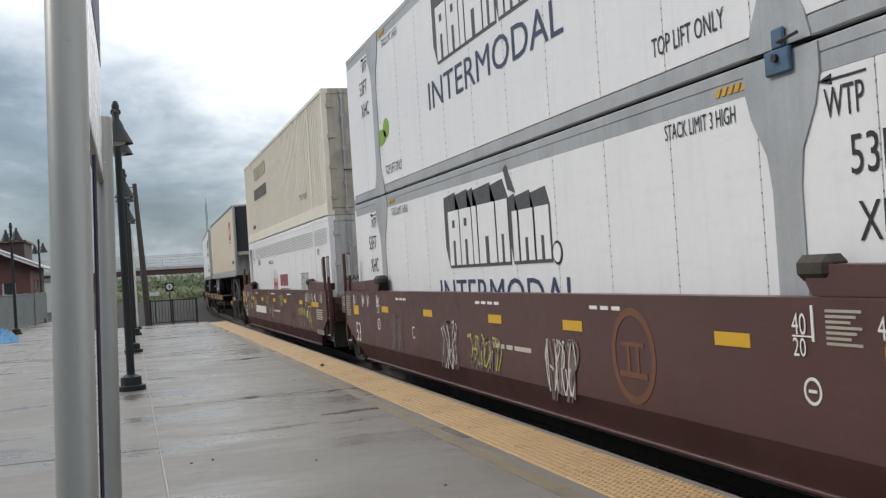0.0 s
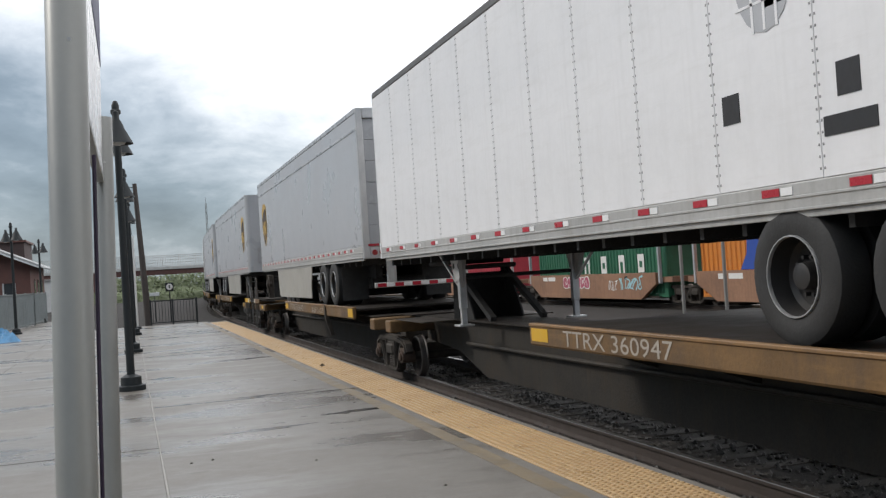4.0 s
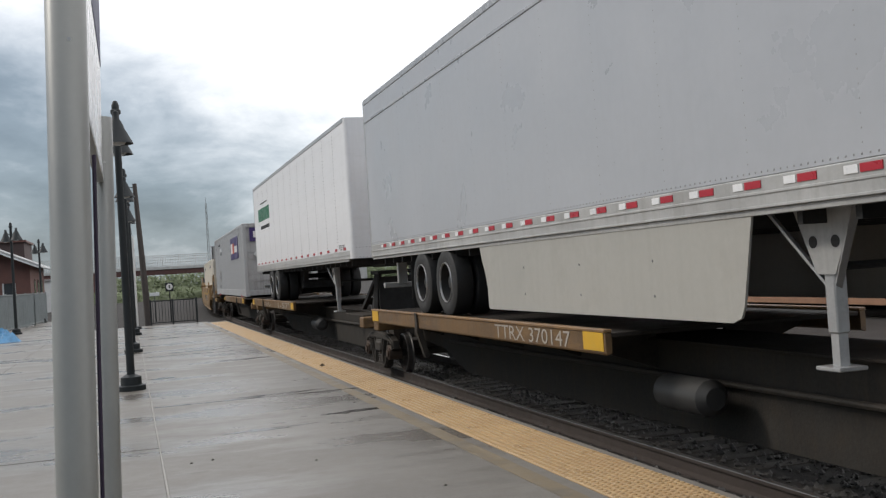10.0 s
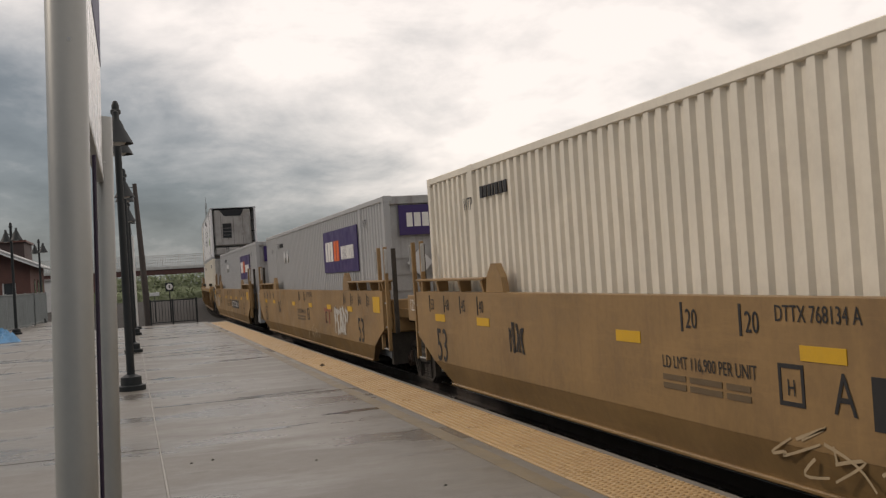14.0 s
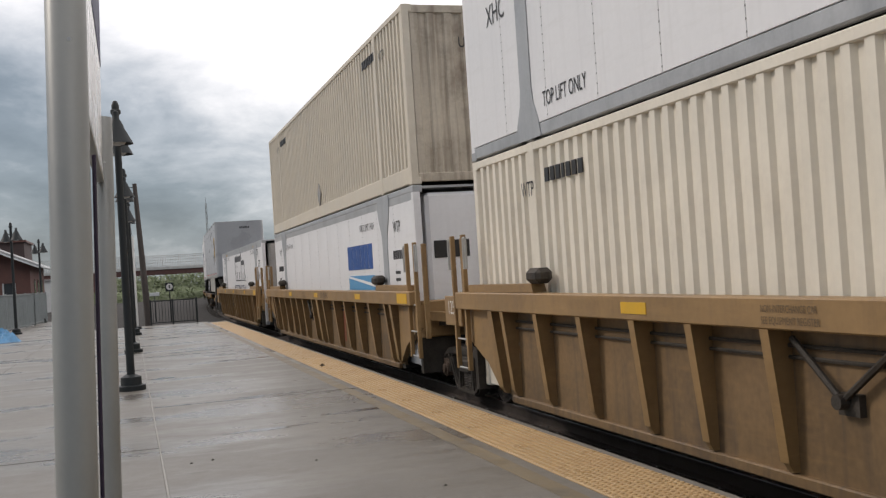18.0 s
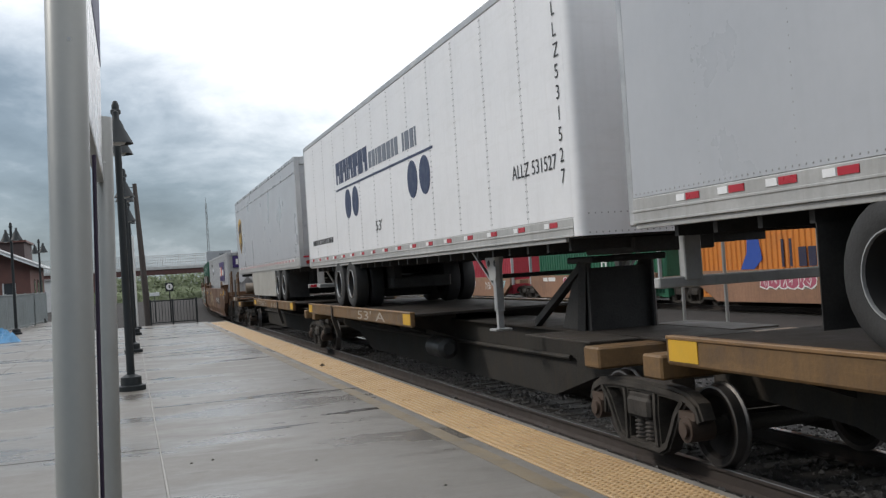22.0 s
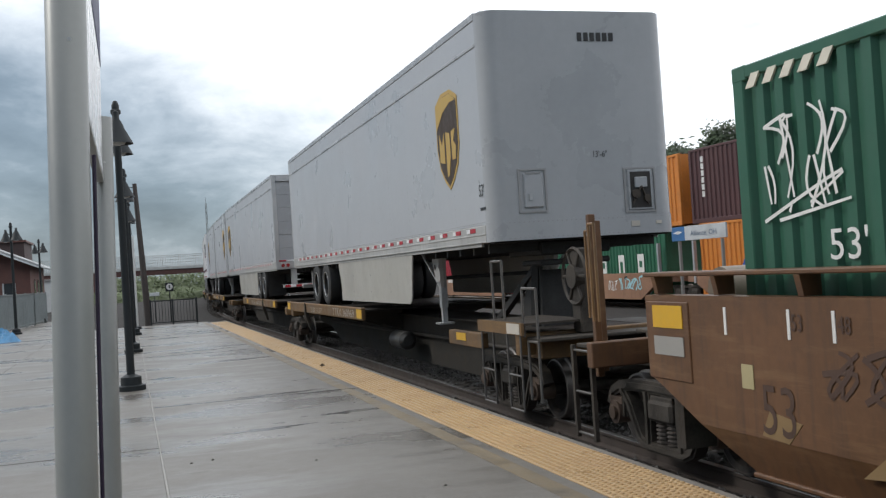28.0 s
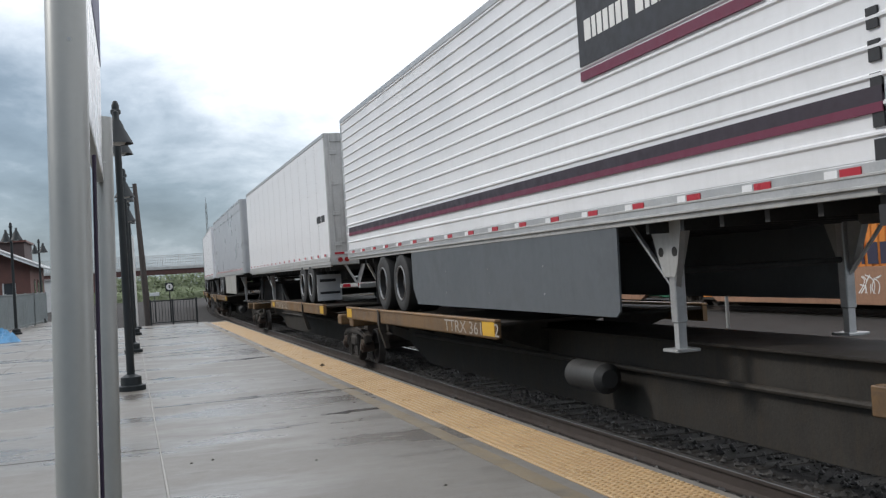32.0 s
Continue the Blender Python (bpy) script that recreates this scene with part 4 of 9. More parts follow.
# ---------------- distance ----------------
def brick_station():
    h = thing("brick_building", "low red brick gabled building with white eaves behind the fence", "building", at=pose(0, 0, -0.6))
    x1, x0, y0, y1, e = -6.07, -16.0, 70.0, 81.0, 4.1
    xr, zr = (x0 + x1) / 2, 4.1 + 0.45 * (x1 - x0) / 2
    part("gable_wall", M().prism([(x0, 2.9), (x1, 2.9), (x1, e), (xr, zr), (x0, e)], 1, y0, y0 + 0.3), BRICK, h)
    for a, b in ((x0, -9.6), (-8.8, -7.75), (-6.95, x1)):
        part("wall", M().box(a, b, y0, y0 + 0.3, 0, 2.9), BRICK, h)
    for a, b in ((-9.6, -8.8), (-7.75, -6.95)):
        w = part("window", M().box(a, b, y0 + 0.12, y0 + 0.16, 1.2, 2.9), DARKGLASS, h)
        part("frame", M().box(a, a + 0.08, y0 + 0.04, y0 + 0.2, 1.2, 2.9).box(b - 0.08, b, y0 + 0.04, y0 + 0.2, 1.2, 2.9).box(a + 0.08, b - 0.08, y0 + 0.04, y0 + 0.2, 2.0, 2.08).box(a - 0.06, b + 0.06, y0 - 0.04, y0 + 0.2, 1.1, 1.2), TRIMWHITE, w)
        part("wall", M().box(a, b, y0, y0 + 0.3, 0, 1.1), BRICK, h)
    part("side_wall", M().box(x1 - 0.3, x1, y0 + 0.3, y1, 0, e), BRICK, h)
    for y in (72.6, 75.2, 78.2):
        w = part("window", M().box(x1 + 0.002, x1 + 0.03, y, y + 1.0, 1.2, 3.1), DARKGLASS, h)
        part("sill", M().box(x1, x1 + 0.12, y - 0.1, y + 1.1, 1.08, 1.19), TRIMWHITE, w)
    for s, xe in ((1, x1), (-1, x0)):
        part("roof", M().prism([(xr, zr + 0.16), (xr, zr + 0.04), (xe + s * 0.7, e - 0.28), (xe + s * 0.7, e - 0.16)], 1, y0 - 0.7, y1 + 0.7), ROOF, h)
        part("fascia", M().prism([(xr, zr + 0.03), (xr, zr - 0.08), (xe + s * 0.7, e - 0.40), (xe + s * 0.7, e - 0.29)], 1, y0 - 0.74, y0 - 0.66), TRIMWHITE, h)
    part("gutter", M().box(x1 + 0.68, x1 + 0.80, y0 - 0.7, y1 + 0.7, e - 0.32, e - 0.18, 0.02), TRIMWHITE, h)
    b = thing("brick_building", "taller dark brick building with a flat roof", "building", at=pose(-0.9, 104.0, -0.6))
    part("wall", M().box(-19, -8.5, 0, 8, 0, 7.1), DARKBRICK, b)
    part("parapet", M().box(-19.2, -8.3, -0.2, 8.2, 7.1, 7.3), GIRDER, b)
    for i in range(4):
        w = part("window", M().box(-18 + i * 2.4, -16.8 + i * 2.4, -0.06, 0.02, 4.6, 6.2), DARKGLASS, b)
        part("sill", M().box(-18.1 + i * 2.4, -16.7 + i * 2.4, -0.12, 0.0, 4.45, 4.58), PALECON, w)
    s = thing("shed", "small white shed with a dark door beside the brick building", "shed", at=pose(-8.0, 118.0, -0.6))
    part("wall", M().box(-1.0, 3.0, 0, 4, 0, 3.4), TRIMWHITE, s)
    part("door", M().box(0.4, 1.5, -0.05, 0.0, 0, 2.1), GIRDER, s)
    part("roof", M().box(-1.2, 3.2, -0.2, 4.2, 3.4, 3.6), ROOF, s)


brick_station()


def overbridge():
    b = thing("bridge", "road bridge with rust-red girders and a pale mesh parapet", "bridge", at=pose(0, 262, 0, 0, 0.35, 0))
    part("girder", M().box(-90, 90, 0, 0.5, 4.35, 5.55), GIRDER, b)
    part("girder", M().box(-90, 90, 8.5, 9, 4.35, 5.55), GIRDER, b)
    part("deck", M().box(-90, 90, -0.4, 9.4, 5.55, 5.95), PALECON, b)
    part("kerb", M().box(-90, 90, -0.4, -0.1, 5.95, 6.25), PALECON, b)
    m = M()
    for i in range(300):
        m.box(-60 + i * 0.4 - 0.05, -60 + i * 0.4 + 0.05, -0.3, -0.24, 6.25, 9.05)
    for z in (6.5, 7.2, 7.9, 8.6, 9.05):
        m.box(-60, 60, -0.31, -0.25, z - 0.05, z + 0.05)
    tagged(part("parapet_railing", m, PALECON, b), kind="stuff")
    for i in range(31):
        part("parapet_post", M().box(-60 + i * 4 - 0.09, -60 + i * 4 + 0.09, -0.4, -0.2, 6.25, 9.2), PALECON, b)
    part("abutment", M().box(-40, -3.2, 0.2, 8.8, -0.6, 4.35), GIRDER, b)
    part("abutment", M().box(34, 60, 0.2, 8.8, -0.6, 4.35), PALECON, b)


overbridge()


def mast():
    t = thing("radio_mast", "thin grey lattice radio mast", "mast", at=pose(15.2, 205, -0.6))
    m = M()
    for k in range(3):
        a = k * 2.0944
        m.cyl((0.35 * math.cos(a), 0.35 * math.sin(a), 0), (0.14 * math.cos(a), 0.14 * math.sin(a), 17.8), 0.05, 6)
    part("legs", m, MESHFENCE, t)
    m = M()
    for i in range(16):
        z = i * 1.1
        r = 0.35 - 0.21 * z / 17.8
        for k in range(3):
            a, b = k * 2.0944, (k + 1) * 2.0944
            m.cyl((r * math.cos(a), r * math.sin(a), z), (r * math.cos(b), r * math.sin(b), z + 1.1), 0.03, 5)
    part("lattice", m, MESHFENCE, t)
    part("antenna", M().cyl((0, 0, 17.8), (0, 0, 19.0), 0.04, 6), MESHFENCE, t)


mast()


def crown(m, rnd, centre, rx, ry, rz, clumps, leaf):
    for _ in range(clumps):
        u, v = rnd.uniform(-1, 1), rnd.uniform(0, 6.283)
        q = math.sqrt(1 - u * u)
        r = rnd.uniform(0.45, 1.0) ** 0.5
        c = Vector((centre[0] + rx * r * q * math.cos(v), centre[1] + ry * r * q * math.sin(v), centre[2] + rz * r * u))
        for _ in range(16):
            p = c + Vector((rnd.gauss(0, 1), rnd.gauss(0, 1), rnd.gauss(0, 0.8))) * leaf * 1.6
            a = Vector((rnd.uniform(-1, 1), rnd.uniform(-1, 1), rnd.uniform(-0.6, 0.6))).normalized() * leaf * rnd.uniform(0.6, 1.2)
            b = a.orthogonal().normalized() * leaf * rnd.uniform(0.4, 0.8)
            m.add([p - a, p + b * 0.6, p + a, p - b * 0.6], [(0, 1, 2, 3)])


def tree(x, y, h, r, seed, mat, label):
    rnd = random.Random(seed)
    t = thing("tree", label, "tree", at=pose(x, y, -0.6))
    m = M().cyl((0, 0, 0), (0.1, 0, h * 0.55), r * 0.09, 9, r * 0.05)
    for k in range(7):
        a = k * 2.4
        z = h * (0.35 + 0.05 * k)
        m.cyl((0.05, 0, z), (r * 0.6 * math.cos(a), r * 0.6 * math.sin(a), z + h * 0.22), r * 0.035, 6, r * 0.012)
    part("trunk", m, BARK, t)
    m = M()
    for k in range(6):
        a = k * 1.05 + rnd.random()
        crown(m, rnd, (r * 0.5 * math.cos(a), r * 0.5 * math.sin(a), h * rnd.uniform(0.5, 0.82)), r * 0.55, r * 0.55, h * 0.17, 150, 0.19)
    crown(m, rnd, (0, 0, h * 0.86), r * 0.5, r * 0.5, h * 0.14, 130, 0.18)
    part("crown", m, mat, t)


def woods():
    rnd = random.Random(12)
    m = M()
    for i in range(120):
        x = -34 + i * 1.1 + rnd.uniform(-1, 1)
        crown(m, rnd, (x, 325 + rnd.uniform(-10, 14), rnd.uniform(-0.4, 3.2)), 3.6, 3, rnd.uniform(2.0, 3.2), 26, 0.5)
    solid("woods", m, LEAF, "fresh green bushes and trees beyond the bridge", "trees", kind="stuff")
    m = M()
    for i in range(90):
        x = -9 + i * 0.22
        crown(m, rnd, (x + rnd.uniform(-0.5, 0.5), 158 + rnd.uniform(-8, 10), rnd.uniform(-0.5, 0.2)), 1.3, 1.2, rnd.uniform(0.5, 1.0), 12, 0.22)
    solid("weeds", m, LEAF, "low green weeds beside the tracks", "weeds", kind="stuff")


woods()

for args in ((34.6, 43.0, 10.6, 2.6, 3, LEAF2), (37.2, 43.6, 9.6, 2.8, 5, LEAF2), (28.4, 43.5, 8.2, 1.7, 7, LEAF2), (38.5, 51.5, 9.2, 2.2, 8, LEAF2), (26.0, 45.0, 7.4, 2.0, 9, LEAF2)):
    tree(*args, "dark leafy tree behind the parked container train")

# ---------------- containers ----------------
CW, CH, CL = 1.295, 2.90, 16.15


def zigzag(y0, y1, pitch, depth):
    """Trapezoid corrugation along y: list of (y, inset)."""
    n = max(1, round((y1 - y0) / pitch))
    p = (y1 - y0) / n
    out = []
    for i in range(n):
        a = y0 + i * p
        out += [(a, 0.0), (a + p * 0.40, 0.0), (a + p * 0.52, depth), (a + p * 0.88, depth)]
    return out + [(y1, 0.0)]


def corrugated_wall(side, L, z0, z1, pitch=0.226, depth=0.042, posts=()):
    m = M()
    cuts = [-L / 2 + 0.14] + sorted(sum(([p - 0.09, p + 0.09] for p in posts), [])) + [L / 2 - 0.14]
    for a, b in zip(cuts[::2], cuts[1::2]):
        pts = zigzag(a, b, pitch, depth)
        vs = [(side * (CW - 0.012 - d), y, z) for y, d in pts for z in (z0, z1)]
        m.add(vs, [(2 * i, 2 * i + 2, 2 * i + 3, 2 * i + 1) for i in range(len(pts) - 1)])
    return m


def castings(parent, L, posts, mat):
    for y in [-L / 2 + 0.09, L / 2 - 0.09] + list(posts):
        for side in (-1, 1):
            for z in (0.0, CH - 0.118):
                part("corner_casting", M().box(side * (CW + 0.002), side * (CW - 0.16), y - 0.089, y + 0.089, z, z + 0.118, 0.01), mat, parent)


def door_end(parent, y, s, w, z0, z1, mat, rods=True):
    """Two swing doors with lock rods at the end y; s is -1 for the end that faces -y."""
    for side in (-1, 1):
        d = part("door", M().box(side * 0.022, side * (w - 0.12), y, y + s * 0.05, z0 + 0.16, z1 - 0.14, 0.008), mat, parent)
        part("gasket", M().box(side * 0.004, side * 0.021, y, y + s * 0.046, z0 + 0.16, z1 - 0.14), BLACK, d)
        part("stiffener", M().box(side * 0.06, side * (w - 0.16), y + s * 0.048, y + s * 0.056, z0 + 0.42, z0 + 0.78, 0.003), mat, d)
        for k in (0.3, 0.72) if rods else ():
            x = side * (w - 0.12) * k
            rod = part("lock_rod", M().cyl((x, y + s * 0.082, z0 + 0.10), (x, y + s * 0.082, z1 - 0.08), 0.019, 8), POSTGREY, d)
            g = M()
            for z in (z0 + 0.2, z0 + 0.72, z0 + 1.5, z1 - 0.62, z1 - 0.2):
                g.box(x - 0.045, x + 0.045, y + s * 0.05, y + s * 0.10, z - 0.035, z + 0.035, 0.006)
            g.box(x - 0.05, x + 0.05, y + s * 0.045, y + s * 0.105, z1 - 0.12, z1 - 0.03, 0.008).box(x - 0.05, x + 0.05, y + s * 0.045, y + s * 0.105, z0 + 0.06, z0 + 0.15, 0.008)
            tagged(part("rod_hardware", g, POSTGREY, rod), kind="stuff")
            part("handle", M().box(x - 0.03, x + side * (-0.36), y + s * 0.085, y + s * 0.105, z0 + 0.99 + 0.02 * k, z0 + 1.025 + 0.02 * k, 0.005), GRIME, rod)
        for k in range(4):
            z = z0 + 0.4 + k * (z1 - z0 - 0.8) / 3
            part("hinge", M().box(side * (w - 0.10), side * (w - 0.27), y + s * 0.048, y + s * 0.075, z - 0.045, z + 0.045, 0.006), mat, d)
    part("door_header", M().box(-w, w, y - s * 0.04, y + s * 0.05, z1 - 0.135, z1, 0.008), mat, parent)
    part("door_sill", M().box(-w, w, y - s * 0.04, y + s * 0.05, z0, z0 + 0.15, 0.008), mat, parent)


def reefer_end(parent, y, s, mat, flat=False):
    """A nose with a refrigeration unit between the corner posts and a strapped fuel tank below."""
    mat = NOSEDIRT if not flat else mat
    part("nose_wall", M().box(-CW + 0.1, CW - 0.1, y - s * 0.75, y - s * 0.70, 0.1, CH - 0.1), mat, parent)
    u = part("cooling_unit", M().box(-1.08, 0.98, y - s * 0.70, y - s * 0.07, 0.70, CH - 0.12, 0.06), mat, parent)
    if flat:
        part("grille", M().box(-0.98, -0.38, y - s * 0.075, y - s * 0.055, 1.72, 2.0, 0.01), GLASSY, u)
        part("access_panel", M().box(-0.25, 0.9, y - s * 0.078, y - s * 0.058, 0.95, 2.3, 0.02), mat, u)
    else:
        part("upper_recess", M().prism([(-0.78, CH - 0.125), (0.62, CH - 0.125), (0.42, CH - 0.50), (-0.5, CH - 0.50)], 1, y - s * 0.055, y - s * 0.09), GLASSY, u)
        part("grille", M().box(-0.62, -0.12, y - s * 0.078, y - s * 0.050, 1.15, 1.98, 0.03), GLASSY, u)
        part("grille_slat", M().box(-0.60, -0.14, y - s * 0.05, y - s * 0.045, 1.3, 1.315).box(-0.60, -0.14, y - s * 0.05, y - s * 0.045, 1.5, 1.515).box(-0.60, -0.14, y - s * 0.05, y - s * 0.045, 1.7, 1.715), RIVET, u)
        for x in (-0.70, 0.0, 0.52):
            part("panel_seam", M().box(x - 0.006, x + 0.006, y - s * 0.07, y - s * 0.064, 0.74, CH - 0.5), BLACK, u)
        part("latch", M().box(-0.36, -0.28, y - s * 0.075, y - s * 0.05, 1.06, 1.1), BLACK, u)
    tk = part("fuel_tank", M().box(-1.1, 1.1, y - s * 0.6, y - s * 0.05, 0.16, 0.60, 0.10), NOSEDIRT, parent)
    for x in (-0.45, -0.35, 0.30, 0.42):
        part("tank_strap", M().box(x - 0.02, x + 0.02, y - s * 0.62, y - s * 0.04, 0.14, 0.62, 0.03), GRIME, tk)
    part("lower_beam", M().box(-CW + 0.12, CW - 0.12, y - s * 0.12, y, 0.0, 0.14, 0.01), GRIME, parent)
    for z in (0.9, 1.5, 2.1):
        part("frame_rung", M().cyl((1.0, y - s * 0.1, z), (CW - 0.1, y - s * 0.1, z), 0.02, 6), GRIME, parent)


def container(label, mat, style="corrugated", L=CL, near="plain", far="doors", post_mat=None, rail_mat=None, posts=(-6.07, 6.07), group="containers on the train", top_band=None, bay=0.0, end_mat=None, depth=0.042):
    c = thing("shipping_container", label, "container", group)
    post_mat, rail_mat = post_mat or mat, rail_mat or mat
    for side in (-1, 1):
        if style == "corrugated":
            part("side_wall", corrugated_wall(side, L, 0.29 if L > 13 else 0.16, CH - 0.09, depth=depth, posts=posts), mat, c)
        else:
            n = 13 if not bay else 12
            w = (L - 0.2 - bay) / n
            me = mesh_of(M().box(-0.012, 0.012, -w / 2 + 0.004, w / 2 - 0.004, 0.17, CH - 0.23, 0.003), "panel", mat)
            for i in range(n):
                part("panel", me, mat, c, at=Matrix.Translation((side * (CW - 0.013), -L / 2 + 0.1 + (i + 0.5) * w, 0)))
            rv = M()
            for i in range(1, n):
                for k in range(26):
                    z, y = 0.22 + k * (CH - 0.5) / 25, -L / 2 + 0.1 + i * w
                    rv.add([(side * (CW - 0.001), y - 0.009, z - 0.009), (side * (CW - 0.001), y + 0.009, z - 0.009), (side * (CW - 0.001), y + 0.009, z + 0.009), (side * (CW - 0.001), y - 0.009, z + 0.009), (side * (CW + 0.005), y, z)], [(0, 1, 4), (1, 2, 4), (2, 3, 4), (3, 0, 4)])
            tagged(part("rivets", rv, RIVET, c), kind="stuff")
            part("side_lining", M().box(side * (CW - 0.06), side * (CW - 0.03), -L / 2 + 0.08, L / 2 - 0.08 - bay, 0.1, CH - 0.05), mat, c)
            if bay:
                part("bay_post", M().box(side * (CW - 0.1), side * (CW - 0.002), L / 2 - bay - 0.1, L / 2 - bay, 0.166, CH - 0.23, 0.01), mat, c)
                part("bay_tie", M().box(side * (CW - 0.08), side * (CW - 0.01), L / 2 - bay, L / 2 - 0.14, 1.25, 1.42, 0.01), mat, c)
            part("side_band", M().box(side * (CW - 0.03), side * (CW - 0.004), -L / 2 + 0.1, L / 2 - 0.1, CH - 0.226, CH - 0.10), top_band or rail_mat, c)
        part("top_rail", M().box(side * (CW - 0.09), side * CW, -L / 2 + 0.1, L / 2 - 0.1, CH - 0.10, CH - 0.004, 0.01), rail_mat, c)
        part("bottom_rail", M().box(side * (CW - 0.09), side * (CW - 0.003), -L / 2 + 0.1, L / 2 - 0.1, 0.02, 0.165 if style != "corrugated" or L < 13 else 0.29, 0.012), rail_mat, c)
        for y in (-L / 2 + 0.07, L / 2 - 0.07):
            part("corner_post", M().box(side * (CW - 0.12), side * CW, y - 0.068, y + 0.068, 0.05, CH - 0.05, 0.012), post_mat if style == "corrugated" else mat, c)
        for y in posts:
            if style == "corrugated":
                part("lift_post", M().box(side * (CW - 0.10), side * (CW + 0.001), y - 0.085, y + 0.085, 0.05, CH - 0.05, 0.012), post_mat, c)
            elif bay:
                part("lift_post", M().box(side * (CW - 0.05), side * (CW + 0.012), y - 0.10, y + 0.10, 0.03, CH - 0.02, 0.008), post_mat, c)
            else:
                pl = [(-0.36, 0.02), (0.36, 0.02), (0.30, 0.22), (0.19, 0.42), (0.16, 0.6), (0.16, CH - 0.95), (0.20, CH - 0.70), (0.36, CH - 0.42), (0.42, CH - 0.22), (0.42, CH - 0.02), (-0.42, CH - 0.02), (-0.42, CH - 0.22), (-0.36, CH - 0.42), (-0.20, CH - 0.70), (-0.16, CH - 0.95), (-0.16, 0.6), (-0.19, 0.42), (-0.30, 0.22)]
                part("lift_post", M().prism([(y + a, b) for a, b in pl], 0, min(side * (CW - 0.05), side * (CW + 0.012)), max(side * (CW - 0.05), side * (CW + 0.012))), post_mat, c)
    part("roof", M().box(-CW + 0.05, CW - 0.05, -L / 2 + 0.05, L / 2 - 0.05, CH - 0.05, CH - 0.012), rail_mat, c)
    part("floor", M().box(-CW + 0.09, CW - 0.09, -L / 2 + 0.05, L / 2 - 0.05, 0.06, 0.16), BLACK, c)
    for kind, y, s in ((near, -L / 2, -1), (far, L / 2 - bay, 1)):
        yy = y - s * 0.06
        if kind == "doors" and s > 0:
            part("end_wall", M().box(-CW + 0.1, CW - 0.1, yy, yy + s * 0.03, 0.08, CH - 0.02, 0.01), mat, c)
        elif kind == "doors":
            door_end(c, yy, s, CW, 0, CH, end_mat or mat)
        elif kind == "reefer":
            reefer_end(c, y, s, mat)
        elif kind == "reefer_flat":
            reefer_end(c, y, s, mat, True)
        elif kind == "ribbed":
            part("end_wall", M().box(-CW + 0.1, CW - 0.1, yy, yy - s * 0.03, 0.08, CH - 0.05), (end_mat or mat), c)
            for k in range(6):
                z = 0.32 + k * 0.29
                part("end_rib", M().prism([(-1.12, z), (1.12, z), (1.10, z + 0.035), (-1.10, z + 0.035)], 1, yy - 0.02, yy + s * 0.022), (end_mat or mat), c)
            part("end_header", M().box(-CW + 0.02, CW - 0.02, yy, yy + s * 0.05, CH - 0.16, CH - 0.01, 0.01), (end_mat or mat), c)
            part("end_sill", M().box(-CW + 0.02, CW - 0.02, yy, yy + s * 0.05, 0.04, 0.24, 0.01), (end_mat or mat), c)
        elif kind == "corrugated":
            pts = zigzag(-CW + 0.13, CW - 0.13, 0.28, 0.036)
            vs = [(x, yy + s * (0.04 - d), z) for x, d in pts for z in (0.18, CH - 0.14)]
            part("end_wall", M().add(vs, [(2 * i, 2 * i + 2, 2 * i + 3, 2 * i + 1) for i in range(len(pts) - 1)]), (end_mat or mat), c)
            part("end_header", M().box(-CW + 0.02, CW - 0.02, yy - s * 0.02, yy + s * 0.05, CH - 0.14, CH - 0.01, 0.01), (end_mat or mat), c)
            part("end_sill", M().box(-CW + 0.02, CW - 0.02, yy - s * 0.02, yy + s * 0.05, 0.04, 0.18, 0.01), (end_mat or mat), c)
        else:
            part("end_wall", M().box(-CW + 0.1, CW - 0.1, yy, yy + s * 0.03, 0.08, CH - 0.02, 0.01), mat, c)
    castings(c, L, posts, post_mat if style != "corrugated" else mat)
    return c


# ---------------- highway trailers ----------------
TB, TT = 2.15, 5.15      # underside and top of the body above the rail head
TYRE_R = 0.49
FOOT = 1.02      # underside of the landing feet above the rail head
DECK_Z = 1.21


def rounded_nose(L, w, z0, z1, r):
    """The front end: a skin with rounded upright corners."""
    pts = [(-w, -L / 2 + r + 0.05)]
    for k in range(7):
        a = k * math.pi / 12
        pts.append((-w + r - r * math.cos(a), -L / 2 + r - r * math.sin(a)))
    pts += [(-x, y) for x, y in pts[::-1]]
    vs = [(x, y, z) for x, y in pts for z in (z0, z1)]
    m = M().add(vs, [(2 * i, 2 * i + 2, 2 * i + 3, 2 * i + 1) for i in range(len(pts) - 1)])
    m.add([(x, y, z1 + 0.001) for x, y in pts], [tuple(range(len(pts)))])
    return m


TYRES = {}


